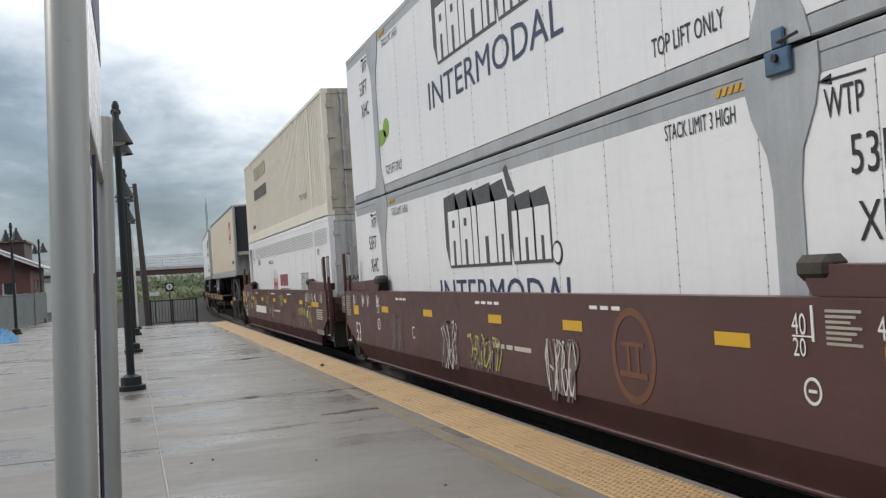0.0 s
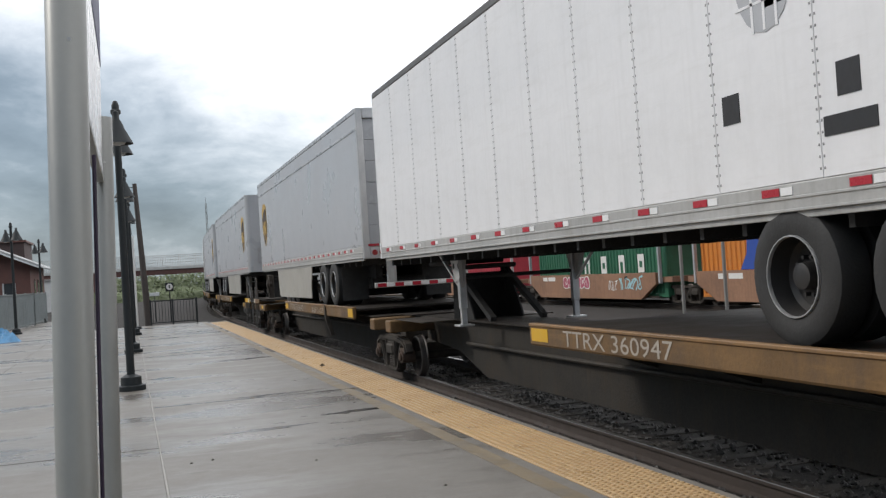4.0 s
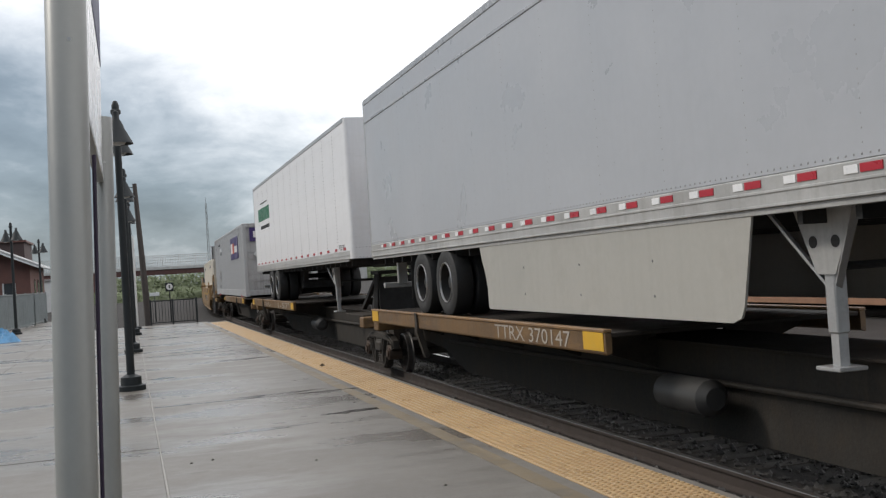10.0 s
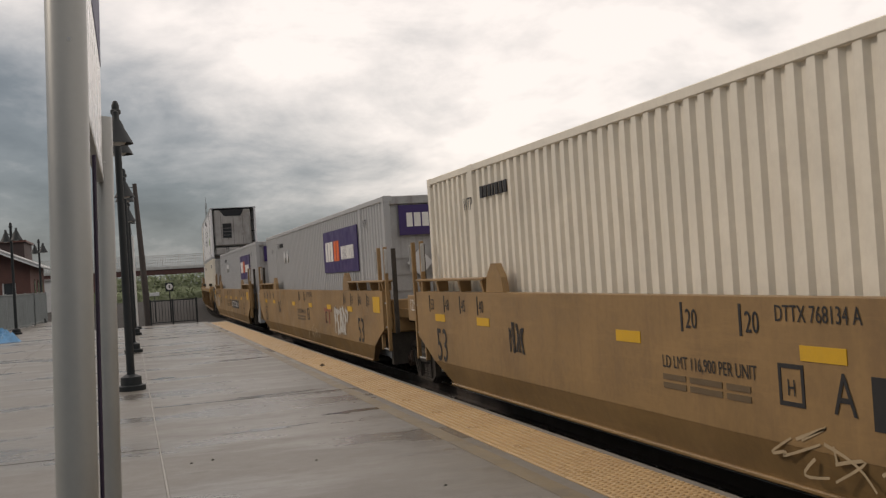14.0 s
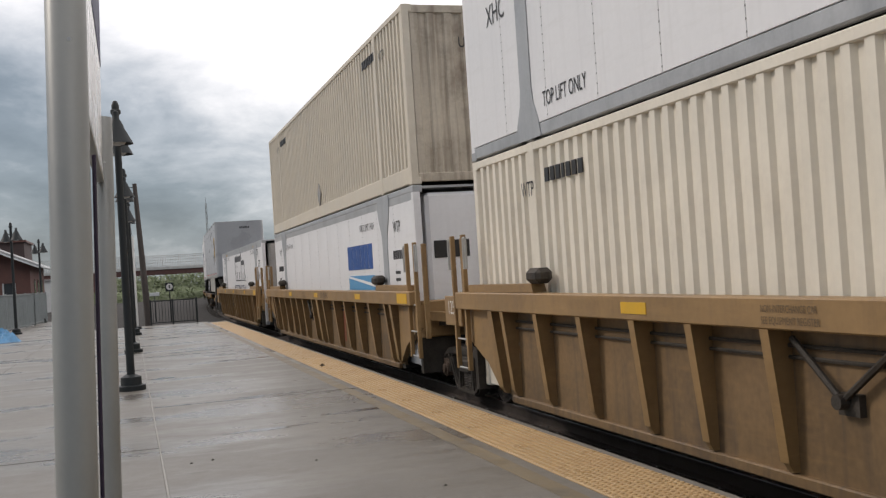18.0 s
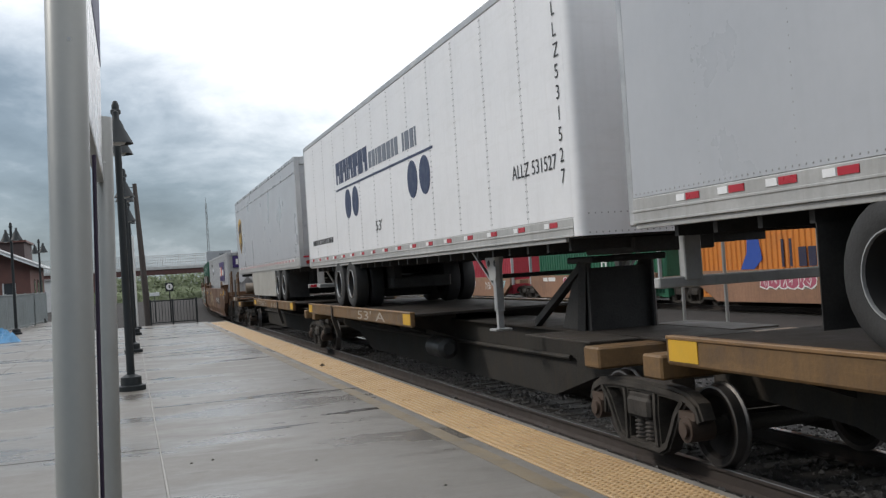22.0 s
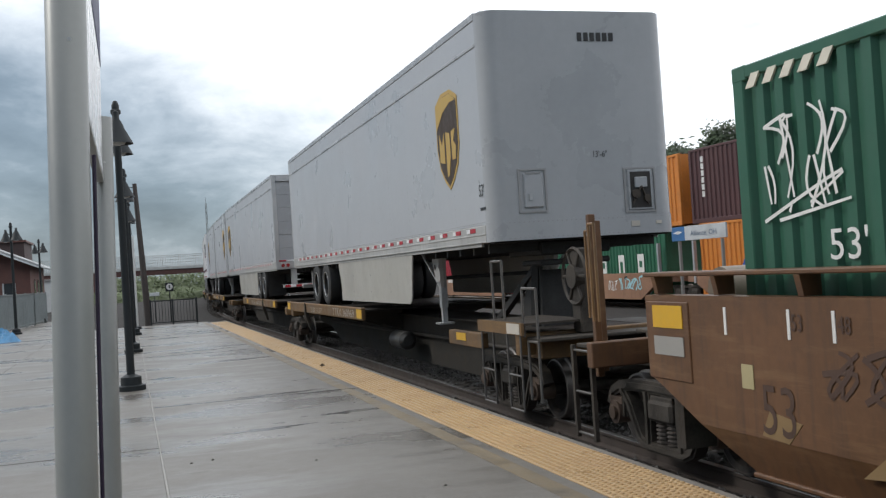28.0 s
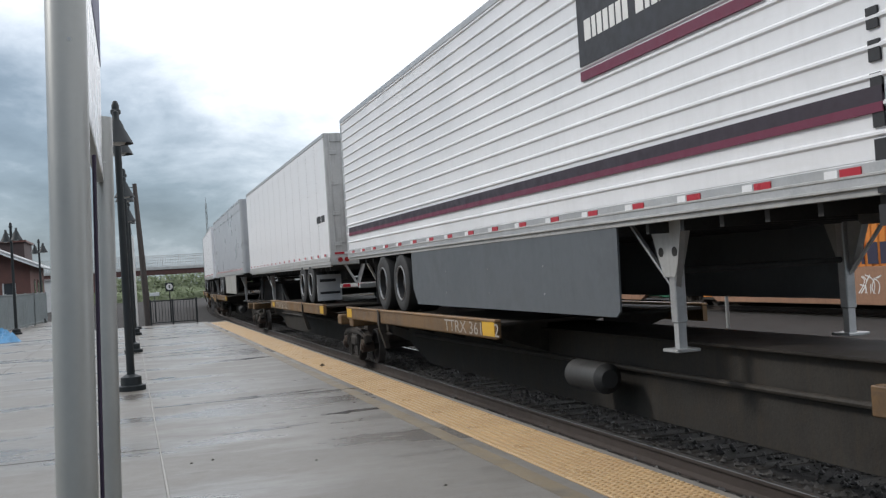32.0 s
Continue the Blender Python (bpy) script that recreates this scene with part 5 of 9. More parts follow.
def wheel_meshes(rim_mat, thin=False):
    """Tyre, rim and hub; thin: only the lip of the rim is bright."""
    key = rim_mat.name + ("_thin" if thin else "")
    if key not in TYRES:
        R = TYRE_R
        ty = M().lathe([(R * 0.58, -0.13), (R * 0.66, -0.145), (R * 0.9, -0.145), (R * 0.985, -0.12), (R, -0.09), (R, 0.09), (R * 0.985, 0.12), (R * 0.9, 0.145), (R * 0.66, 0.145), (R * 0.58, 0.13)], (0, 0, 0), 0, 28)
        rm = M().lathe([(R * 0.60, -0.128), (R * 0.585, -0.15), (R * 0.555, -0.15), (R * 0.54, -0.12), (R * 0.51, 0.0)], (0, 0, 0), 0, 28)
        hb = M().lathe([(R * 0.51, 0.0), (R * 0.47, 0.055), (R * 0.34, 0.06), (R * 0.29, 0.03), (R * 0.21, 0.02), (R * 0.19, -0.07), (R * 0.10, -0.085), (0, -0.085)], (0, 0, 0), 0, 24)
        if thin:
            rm = M().lathe([(R * 0.60, -0.128), (R * 0.59, -0.15), (R * 0.572, -0.15), (R * 0.565, -0.125)], (0, 0, 0), 0, 28)
            hb = M().lathe([(R * 0.566, -0.126), (R * 0.54, 0.02), (R * 0.47, 0.055), (R * 0.34, 0.06), (R * 0.29, 0.03), (R * 0.21, 0.02), (R * 0.19, -0.07), (R * 0.10, -0.085), (0, -0.085)], (0, 0, 0), 0, 24)
        for k in range(10):
            a = k * 0.6283
            hb.cyl((-0.02, R * 0.28 * math.cos(a), R * 0.28 * math.sin(a)), (0.05, R * 0.28 * math.cos(a), R * 0.28 * math.sin(a)), 0.016, 6)
        TYRES[key] = (mesh_of(ty, "tyre", TYRE, True), mesh_of(rm, "rim", rim_mat, True), mesh_of(hb, "hub", RIM_DARK, True))
    return TYRES[key]


def trailer(label, mat, style="smooth", L=16.15, skirt=None, rim=RIM, nose_mat=None, rear="rollup", reefer=None, axles=2, wheel_from_end=3.55, landing=3.52, tape=True, rail_h=0.17, door_mat=None, flap=False, band_z=None, roof_mat=None, rows=1, skirt_late=False, TB=2.15):
    """A highway trailer, its nose towards -y; origin at the rail head under its middle."""
    t = thing("semi_trailer", label, "trailer", "trailers on the spine cars")
    w = CW
    nose_mat, door_mat = nose_mat or mat, door_mat or mat
    r = 0.22 if style == "smooth" else 0.10
    y0, y1 = -L / 2 + r + 0.05, L / 2 - 0.10
    for side in (-1, 1):
        if style == "plate":
            n = round((y1 - y0) / 1.24)
            pw = (y1 - y0) / n
            me = mesh_of(M().box(-0.006, 0.006, -pw / 2 + 0.004, pw / 2 - 0.004, TB + rail_h, TT - 0.11, 0.002), "panel", mat)
            for i in range(n):
                part("panel", me, mat, t, at=Matrix.Translation((side * (w - 0.007), y0 + (i + 0.5) * pw, 0)))
            part("side_lining", M().box(side * (w - 0.05), side * (w - 0.016), y0, y1, TB + 0.05, TT - 0.03), mat, t)
            rv = M()
            for i in [q / rows for q in range(1, n * rows)]:
                for dy in (-0.022, 0.022) if rows == 1 else (0.0,):
                    for k in range(34):
                        z = TB + rail_h + 0.06 + k * (TT - TB - rail_h - 0.22) / 33
                        y = y0 + i * pw + dy
                        rv.add([(side * w, y - 0.009, z - 0.009), (side * w, y + 0.009, z - 0.009), (side * w, y + 0.009, z + 0.009), (side * w, y - 0.009, z + 0.009), (side * (w + 0.006), y, z)], [(0, 1, 4), (1, 2, 4), (2, 3, 4), (3, 0, 4)])
            tagged(part("rivets", rv, RIVET, t), kind="stuff")
        elif style == "ribbed":
            m = M()
            zs = TB + rail_h
            k = 15
            h = (TT - 0.1 - zs) / k
            prof = []
            for i in range(k):
                z = zs + i * h
                prof += [(w - 0.012, z), (w - 0.012, z + h * 0.74), (w + 0.006, z + h * 0.82), (w + 0.006, z + h * 0.92)]
            prof.append((w - 0.012, TT - 0.1))
            vs = [(side * x, y, z) for x, z in prof for y in (y0, y1)]
            m.add(vs, [(2 * i, 2 * i + 1, 2 * i + 3, 2 * i + 2) for i in range(len(prof) - 1)])
            part("side_wall", m, mat, t)
        else:
            zb = band_z or TT - 0.42
            part("side_wall", M().box(side * (w - 0.03), side * (w - 0.004), y0, y1, TB + rail_h, zb, 0.002), mat, t)
            part("upper_side_band", M().box(side * (w - 0.03), side * (w - 0.001), y0, y1, zb + 0.004, TT - 0.11, 0.002), mat, t)
            rv = M()
            for k in range(int((y1 - y0) / 0.075)):
                y, z = y0 + 0.05 + k * 0.075, TB + rail_h + 0.03
                rv.add([(side * (w - 0.004), y - 0.008, z - 0.008), (side * (w - 0.004), y + 0.008, z - 0.008), (side * (w - 0.004), y + 0.008, z + 0.008), (side * (w - 0.004), y - 0.008, z + 0.008), (side * (w + 0.003), y, z)], [(0, 1, 4), (1, 2, 4), (2, 3, 4), (3, 0, 4)])
            for k in range(1, int((y1 - y0) / 1.22) + 1):
                for q in range(24):
                    y, z = y0 + k * 1.22, TB + rail_h + 0.1 + q * (zb - TB - rail_h - 0.2) / 23
                    rv.add([(side * (w - 0.004), y - 0.006, z - 0.006), (side * (w - 0.004), y + 0.006, z - 0.006), (side * (w - 0.004), y + 0.006, z + 0.006), (side * (w - 0.004), y - 0.006, z + 0.006), (side * (w - 0.001), y, z)], [(0, 1, 4), (1, 2, 4), (2, 3, 4), (3, 0, 4)])
            tagged(part("rivets", rv, RIVET, t), kind="stuff")
            part("trim_strip", M().box(side * (w - 0.02), side * (w + 0.008), y0, y1, zb - 0.022, zb + 0.022, 0.006), nose_mat, t)
        part("top_rail", M().box(side * (w - 0.06), side * (w + 0.004), y0, y1, TT - 0.105, TT, 0.012), roof_mat or (ALU if style != "smooth" else nose_mat), t)
        part("bottom_rail", M().box(side * (w - 0.06), side * (w + 0.006), y0 + 0.003, y1, TB, TB + rail_h - 0.004, 0.01), ALU if style == "ribbed" else PALERAIL, t)
        part("rail_flange", M().box(side * (w - 0.05), side * (w + 0.014), y0 + 0.003, y1, TB + rail_h * 0.42, TB + rail_h * 0.42 + 0.022, 0.004).box(side * (w - 0.05), side * (w + 0.014), y0 + 0.003, y1, TB - 0.002, TB + 0.02, 0.004).box(side * (w - 0.05), side * (w - 0.012), y0 + 0.25, y1, TB - 0.05, TB - 0.003, 0.004), PALERAIL, t)
        if tape:
            red, wht = [], []
            y = y0 + 0.5
            step = 0.62 if style == "smooth" else 0.93
            while y < y1 - 0.4:
                red.append(rect(-y - 0.10, -y + 0.10, 0, 0.055))
                wht.append(rect(-y - 0.25, -y - 0.12, 0, 0.055))
                y += step
            if side > 0:
                red = [[(-u, v) for u, v in p] for p in red]
                wht = [[(-u, v) for u, v in p] for p in wht]
            fr = face("near" if side < 0 else "far", w + 0.003) @ Matrix.Translation((0, TB + rail_h + (0.025 if style == "plate" and rail_h < 0.19 else -0.085), 0.004))
            tagged(patch("red_tape", red, TAPERED, t, fr), kind="stuff")
            tagged(patch("white_tape", wht, TAPEWHITE, t, fr), kind="stuff")
    part("roof", M().box(-w + 0.05, w - 0.05, y0 - r * 0.5, y1, TT - 0.04, TT - 0.008), ALU, t)
    part("floor", M().box(-w + 0.06, w - 0.06, y0 - r * 0.6, y1, TB - 0.02, TB + 0.08), BLACK, t)
    part("nose", rounded_nose(L, w, TB, TT - 0.03, r), nose_mat, t, smooth=True)
    part("nose_sill", rounded_nose(L + 0.016, w + 0.006, TB, TB + 0.25, r), nose_mat, t, smooth=True)
    nr = M()
    for k in range(34):
        x = -w + r + k * (2 * w - 2 * r) / 33
        for z in (TB + 0.225, TB + 0.03):
            nr.add([(x - 0.007, -L / 2 - 0.009, z - 0.007), (x + 0.007, -L / 2 - 0.009, z - 0.007), (x + 0.007, -L / 2 - 0.009, z + 0.007), (x - 0.007, -L / 2 - 0.009, z + 0.007), (x, -L / 2 - 0.013, z)], [(0, 1, 4), (1, 2, 4), (2, 3, 4), (3, 0, 4)])
    tagged(part("nose_rivets", nr, RIVET, t), kind="stuff")
    if style == "smooth":
        d = part("nose_hatch", M().box(-0.86, -0.60, -L / 2 - 0.028, -L / 2 + 0.02, TB + 0.40, TB + 0.84, 0.015), nose_mat, t)
        part("latch", M().box(-0.80, -0.76, -L / 2 - 0.045, -L / 2 - 0.02, TB + 0.5, TB + 0.58), ALU, d)
        part("hinge", M().box(-0.83, -0.63, -L / 2 - 0.034, -L / 2 - 0.02, TB + 0.83, TB + 0.855), RIVET, d)
        g = part("connection_box", M().box(0.60, 0.96, -L / 2 - 0.02, -L / 2 + 0.02, TB + 0.31, TB + 0.84, 0.01), nose_mat, t)
        part("recess", M().box(0.635, 0.925, -L / 2 - 0.026, -L / 2 - 0.018, TB + 0.34, TB + 0.81), BLACK, g)
        part("connector", M().cyl((0.70, -L / 2 - 0.06, TB + 0.52), (0.70, -L / 2, TB + 0.52), 0.06, 12).cyl((0.86, -L / 2 - 0.06, TB + 0.46), (0.86, -L / 2, TB + 0.46), 0.05, 10).tube([(0.66, -L / 2 - 0.03, TB + 0.4), (0.78, -L / 2 - 0.05, TB + 0.62), (0.88, -L / 2 - 0.03, TB + 0.38)], 0.012, 6), GRIME, g)
        part("glad_hand_box", M().box(0.69, 0.87, -L / 2 - 0.05, -L / 2 - 0.02, TB + 0.60, TB + 0.74, 0.01), NOSEGREY, g)
        for k, (p, q, z0, z1) in enumerate(((-0.91, -0.56, 0.34, 0.90), (0.57, 0.99, 0.28, 0.87))):
            part("hatch_frame", M().box(p - 0.02, q + 0.02, -L / 2 - 0.014, -L / 2 + 0.01, TB + z0, TB + z0 + 0.025).box(p - 0.02, q + 0.02, -L / 2 - 0.014, -L / 2 + 0.01, TB + z1 - 0.025, TB + z1).box(p - 0.02, p + 0.005, -L / 2 - 0.014, -L / 2 + 0.01, TB + z0 + 0.025, TB + z1 - 0.025).box(q - 0.005, q + 0.02, -L / 2 - 0.014, -L / 2 + 0.01, TB + z0 + 0.025, TB + z1 - 0.025), RIVET, t)
        patch("sticker", [rect(0.62, 0.74, TB + 0.10, TB + 0.17), rect(0.98, 1.06, TB + 0.12, TB + 0.16)], PALEMARK, t, face("front", L / 2 + 0.010))
        bars(t, face("front", L / 2 + 0.004), INK, 0.02, TT - 0.42, [0.06] * 6, 0.11, 0.03)
    # rear
    ye = L / 2
    part("rear_frame", M().box(-w, -w + 0.13, ye - 0.11, ye, TB - 0.02, TT - 0.01, 0.012).box(w - 0.13, w, ye - 0.11, ye, TB - 0.02, TT - 0.01, 0.012).box(-w + 0.13, w - 0.13, ye - 0.11, ye, TT - 0.22, TT - 0.01, 0.012).box(-w + 0.13, w - 0.13, ye - 0.11, ye, TB - 0.02, TB + 0.22, 0.012), DOORGREY if rear != "rollup" else ALU, t)
    fb = face("back", ye)
    if rear == "rollup":
        n = 8 if style != "smooth" else 6
        h = (TT - 0.22 - TB - 0.22) / n
        d = part("rear_door", M().box(-w + 0.13, w - 0.13, ye - 0.09, ye - 0.075, TB + 0.22, TT - 0.22), door_mat, t)
        for i in range(n):
            part("door_slat", M().box(-w + 0.135, w - 0.135, ye - 0.075, ye - 0.045, TB + 0.223 + i * h, TB + 0.217 + (i + 1) * h, 0.006), door_mat, d)
        if style == "smooth":
            patch("sticker", [rect(0.62, 0.95, TB + 0.62, TB + 0.9)], MARKYELLOW, d, face("back", ye - 0.045))
            part("door_latch", M().box(-0.16, 0.12, ye - 0.05, ye - 0.01, TB + 0.26, TB + 0.36, 0.01).box(0.0, 0.06, ye - 0.05, ye - 0.005, TB + 0.36, TB + 0.46, 0.01), GRIME, d)
    else:
        door_end(t, ye - 0.07, 1, w, TB + 0.06, TT - 0.06, door_mat)
    patch("red_tape", [rect(-1.2 + k * 0.5, -0.98 + k * 0.5, TB + 0.225, TB + 0.27) for k in range(5)], TAPERED, t, fb)
    patch("white_tape", [rect(-0.97 + k * 0.5, -0.71 + k * 0.5, TB + 0.225, TB + 0.27) for k in range(4)], TAPEWHITE, t, fb)
    for s in (-1, 1):
        part("tail_lamp", M().cyl((s * 1.08, ye, TB + 0.1), (s * 1.08, ye + 0.03, TB + 0.1), 0.055, 12).cyl((s * 0.93, ye, TB + 0.1), (s * 0.93, ye + 0.03, TB + 0.1), 0.055, 12), plain("red_lamp_lens", (0.30, 0.02, 0.02), 0.2), t)
    # bumper guard
    part("bumper", M().box(-1.1, 1.1, ye - 0.12, ye - 0.02, 1.60, 1.70, 0.012), PALERAIL, t)
    patch("bumper_tape", [rect(-1.05 + k * 0.35, -0.88 + k * 0.35, 1.615, 1.685) for k in range(6)], TAPERED, t, face("back", ye - 0.02))
    patch("bumper_tape", [rect(-0.875 + k * 0.35, -0.71 + k * 0.35, 1.615, 1.685) for k in range(5)], TAPEWHITE, t, face("back", ye - 0.02))
    for s in (-0.55, 0.55):
        if style == "smooth":
            part("bumper_leg", M().box(s * 1.35 - 0.09, s * 1.35 + 0.09, ye - 0.14, ye - 0.05, 1.66, TB, 0.01), PALERAIL, t)
            continue
        part("bumper_leg", M().beam((s * 1.25, ye - 0.1, 1.66), (s * 0.95, ye - 0.1, TB), 0.14, 0.06).beam((s * 1.25, ye - 0.1, 1.66), (s * 1.75, ye - 0.1, TB), 0.07, 0.04), PALERAIL, t)
    # underframe, axles and wheels
    cm = M()
    for k in range(int(L / 0.6)):
        cm.box(-w + 0.1, w - 0.1, -L / 2 + 0.47 + k * 0.6, -L / 2 + 0.53 + k * 0.6, TB - 0.14, TB - 0.02)
    tagged(part("floor_framing", cm, BLACK, t), kind="stuff")
    yw = L / 2 - wheel_from_end
    part("bogie_slider", M().box(-0.6, -0.45, yw - 1.6, yw + 1.9, 1.78, TB - 0.03).box(0.45, 0.6, yw - 1.6, yw + 1.9, 1.78, TB - 0.03).box(-0.6, 0.6, yw - 0.2, yw + 0.1, 1.85, 2.0), BLACK, t)
    part("suspension", M().box(-0.62, 0.62, yw - 0.75 * axles, yw + 0.75 * axles, 1.55, 1.80, 0.03).box(-0.5, 0.5, yw - 0.4, yw + 0.4, 1.38, 1.56, 0.02), BLACK, t)
    for side in (-1, 1):
        part("mud_flap", M().box(side * 0.66, side * 1.24, yw + 0.63 * axles + 0.12, yw + 0.63 * axles + 0.13, DECK_Z + 0.12, TB - 0.14), BLACK, t) if not flap else None
    ty, rm, hb = wheel_meshes(rim, style == "smooth" or not rows > 1)
    zc = DECK_Z + TYRE_R
    for k in range(axles):
        y = yw + (k - (axles - 1) / 2) * 1.26
        part("axle", M().cyl((-1.0, y, zc), (1.0, y, zc), 0.065, 10), BLACK, t)
        for side in (-1, 1):
            for x in (1.145, 0.82):
                o = part("tyre", ty, TYRE, t, at=Matrix.Translation((side * x, y, zc)) @ Matrix.Rotation(0 if side < 0 else math.pi, 4, "Z"))
                if x > 1:
                    part("rim", rm, rim, o)
                    part("hub", hb, RIM_DARK, o)
    # landing gear
    yl = -L / 2 + landing
    for side in (-1, 1):
        lg = part("landing_leg", M().box(side * 0.92 - 0.055, side * 0.92 + 0.055, yl - 0.055, yl + 0.055, 1.28, TB, 0.01), ALU, t)
        part("leg_bracket", M().prism([(yl - 0.34, TB), (yl + 0.34, TB), (yl + 0.10, 1.70), (yl - 0.10, 1.70)], 0, side * 0.92 - side * 0.0, side * 0.92 + side * 0.075), PALERAIL, lg)
        for dy in (-0.12, 0.12):
            part("bracket_hole", M().cyl((side * 0.995, yl + dy, 1.93), (side * 0.999, yl + dy, 1.93), 0.045, 12), BLACK, lg)
        part("foot", M().box(side * 0.92 - 0.12, side * 0.92 + 0.12, yl - 0.13, yl + 0.13, FOOT, FOOT + 0.03, 0.006).box(side * 0.92 - 0.04, side * 0.92 + 0.04, yl - 0.04, yl + 0.04, FOOT + 0.01, 1.3), ALU, lg)
        part("brace", M().beam((side * 0.92, yl, 1.55), (side * 1.1, yl + 0.5, TB), 0.05, 0.02).beam((side * 0.92, yl, 1.55), (side * 1.1, yl - 0.5, TB), 0.05, 0.02), ALU, lg)
    part("leg_cross_tie", M().cyl((-0.92, yl, 1.75), (0.92, yl, 1.75), 0.03, 8), BLACK, t)
    part("kingpin_plate", M().box(-0.5, 0.5, -L / 2 + 0.4, -L / 2 + 1.6, TB - 0.2, TB - 0.02, 0.02), BLACK, t)
    if flap:
        for side in (-1, 1):
            fl = part("mud_flap", M().box(side * 0.66, side * 1.27, yw + 1.42, yw + 1.435, DECK_Z + 0.08, TB - 0.22), plain("pale_mud_flap", (0.5, 0.5, 0.5)), t)
            bars(fl, face("back", yw + 1.436), INK, -1.2 if side > 0 else 0.75, 1.75, [0.4], 0.07)
            bars(fl, face("back", yw + 1.436), INK, -1.2 if side > 0 else 0.75, 1.45, [0.5], 0.06)
    if skirt:
        for side in (-1, 1):
            ya, yb = -L / 2 + 3.95, yw - 1.35
            if style == "smooth":
                if skirt_late:
                    ya, yb = -L / 2 + 4.75, yw - 1.22
                else:
                    yb = 1.98
                if skirt_late:
                    out = [(ya, TB - 0.02), (ya + 0.10, 1.81), (ya + 0.38, 1.40), (ya + 0.5, 1.35), (yb - 0.05, 1.35), (yb, 1.42), (yb, TB - 0.02)]
                else:
                    out = [(ya, TB - 0.02), (ya + 0.17, 1.48), (ya + 0.22, 1.39), (ya + 0.34, 1.35), (yb - 0.27, 1.35), (yb - 0.24, 1.39), (yb - 0.24, 1.61), (yb - 0.18, 1.80), (yb - 0.08, 1.97), (yb, TB - 0.02)]
            else:
                out = [(ya, TB - 0.02), (ya + 0.03, 1.40), (ya + 0.12, 1.34), (yb - 0.25, 1.36), (yb - 0.02, 1.60), (yb, TB - 0.02)]
            sk = part("side_skirt", M().prism(out, 0, side * 1.255, side * 1.275), skirt, t)
            for q in (0.25, 0.5, 0.75):
                yq = ya + (yb - ya) * q
                part("skirt_bolt", M().cyl((side * 1.275, yq, 1.86), (side * 1.281, yq, 1.86), 0.012, 8).cyl((side * 1.275, yq, 1.55), (side * 1.281, yq, 1.55), 0.012, 8), RIVET, sk)
    if reefer:
        u = part("cooling_unit", M().prism([(-0.86, -L / 2 - 0.02), (0.86, -L / 2 - 0.02), (0.74, -L / 2 - 0.55), (-0.74, -L / 2 - 0.55)], 2, TB + 0.95, TT - 0.02) if reefer == "white" else M().prism([(-1.2, -L / 2 - 0.02), (1.2, -L / 2 - 0.02), (1.0, -L / 2 - 0.62), (-0.55, -L / 2 - 0.62)], 2, TB + 0.92, TT - 0.01), DOORGREY if reefer != "white" else WHITE, t, "white refrigeration unit on the nose")
        s0 = (-1.2, -0.55, -0.62) if reefer != "white" else (-0.86, -0.74, -0.55)
        vs = [(s0[0] - 0.012, -L / 2 - 0.02, TB + 1.0), (s0[1] - 0.012, -L / 2 + s0[2], TB + 1.0), (s0[1] - 0.012, -L / 2 + s0[2], TT - 0.08), (s0[0] - 0.012, -L / 2 - 0.02, TT - 0.08)]
        if reefer == "white":
            vs = [(v[0], v[1], z) for v, z in zip(vs, (TB + 1.75, TB + 1.75, TT - 0.1, TT - 0.1))]
        part("side_grille", M().add(vs + [(x + 0.01, y + 0.005, z) for x, y, z in vs], [(0, 1, 2, 3), (7, 6, 5, 4), (0, 4, 5, 1), (1, 5, 6, 2), (2, 6, 7, 3), (3, 7, 4, 0)]), GLASSY, u)
        fw = face("front", L / 2 + (0.62 if reefer != "white" else 0.55))
        part("front_seam", M().box(-0.5, 0.98, -L / 2 - 0.63, -L / 2 - 0.615, TB + 1.93, TB + 1.95).box(0.22, 0.235, -L / 2 - 0.63, -L / 2 - 0.615, TB + 0.95, TB + 1.93) if reefer != "white" else M().box(-0.7, 0.7, -L / 2 - 0.56, -L / 2 - 0.545, TB + 1.7, TB + 1.72), INK, u)
        if reefer != "white":
            part("unit_shelf", M().box(-1.15, 1.15, -L / 2 - 0.60, -L / 2, TB + 0.84, TB + 0.90, 0.01), DOORGREY, u)
            part("lower_box", M().box(-0.5, 0.7, -L / 2 - 0.25, -L / 2, TB + 0.25, TB + 0.83, 0.03), NOSEDIRT, u)
            part("pipe", M().tube([(-0.6, -L / 2 - 0.3, TB + 0.84), (-0.6, -L / 2 - 0.35, TB + 0.4), (0.9, -L / 2 - 0.3, TB + 0.35), (0.9, -L / 2 - 0.2, TB + 0.84)], 0.025, 6), GRIME, u)
            for x in (-1.24, 1.20):
                part("unit_frame", M().box(x - 0.05, x + 0.05, -L / 2 - 0.1, -L / 2 - 0.02, TB + 0.1, TT - 0.02, 0.015), DOORGREY, u)
            part("top_grille", M().box(-0.54, 0.98, -L / 2 - 0.635, -L / 2 - 0.61, TT - 0.36, TT - 0.05, 0.01), GLASSY, u)
            bars(u, fw @ Matrix.Translation((0, 0, 0.016)), WHITEINK, -0.25, TT - 0.28, [0.55, 0.35], 0.09, 0.05)
            patch("emblem", [rect(0.12, 0.34, TT - 0.62, TT - 0.46)], DOORGREY, u, fw)
            patch("emblem", [rect(0.08, 0.40, TT - 1.05, TT - 0.68)], plain("faded_red_emblem", (0.30, 0.12, 0.09)), u, fw)
            patch("emblem", [[(0.14, TT - 0.98), (0.34, TT - 0.96), (0.30, TT - 0.74), (0.17, TT - 0.80)]], DOORGREY, u, fw, 0.009)
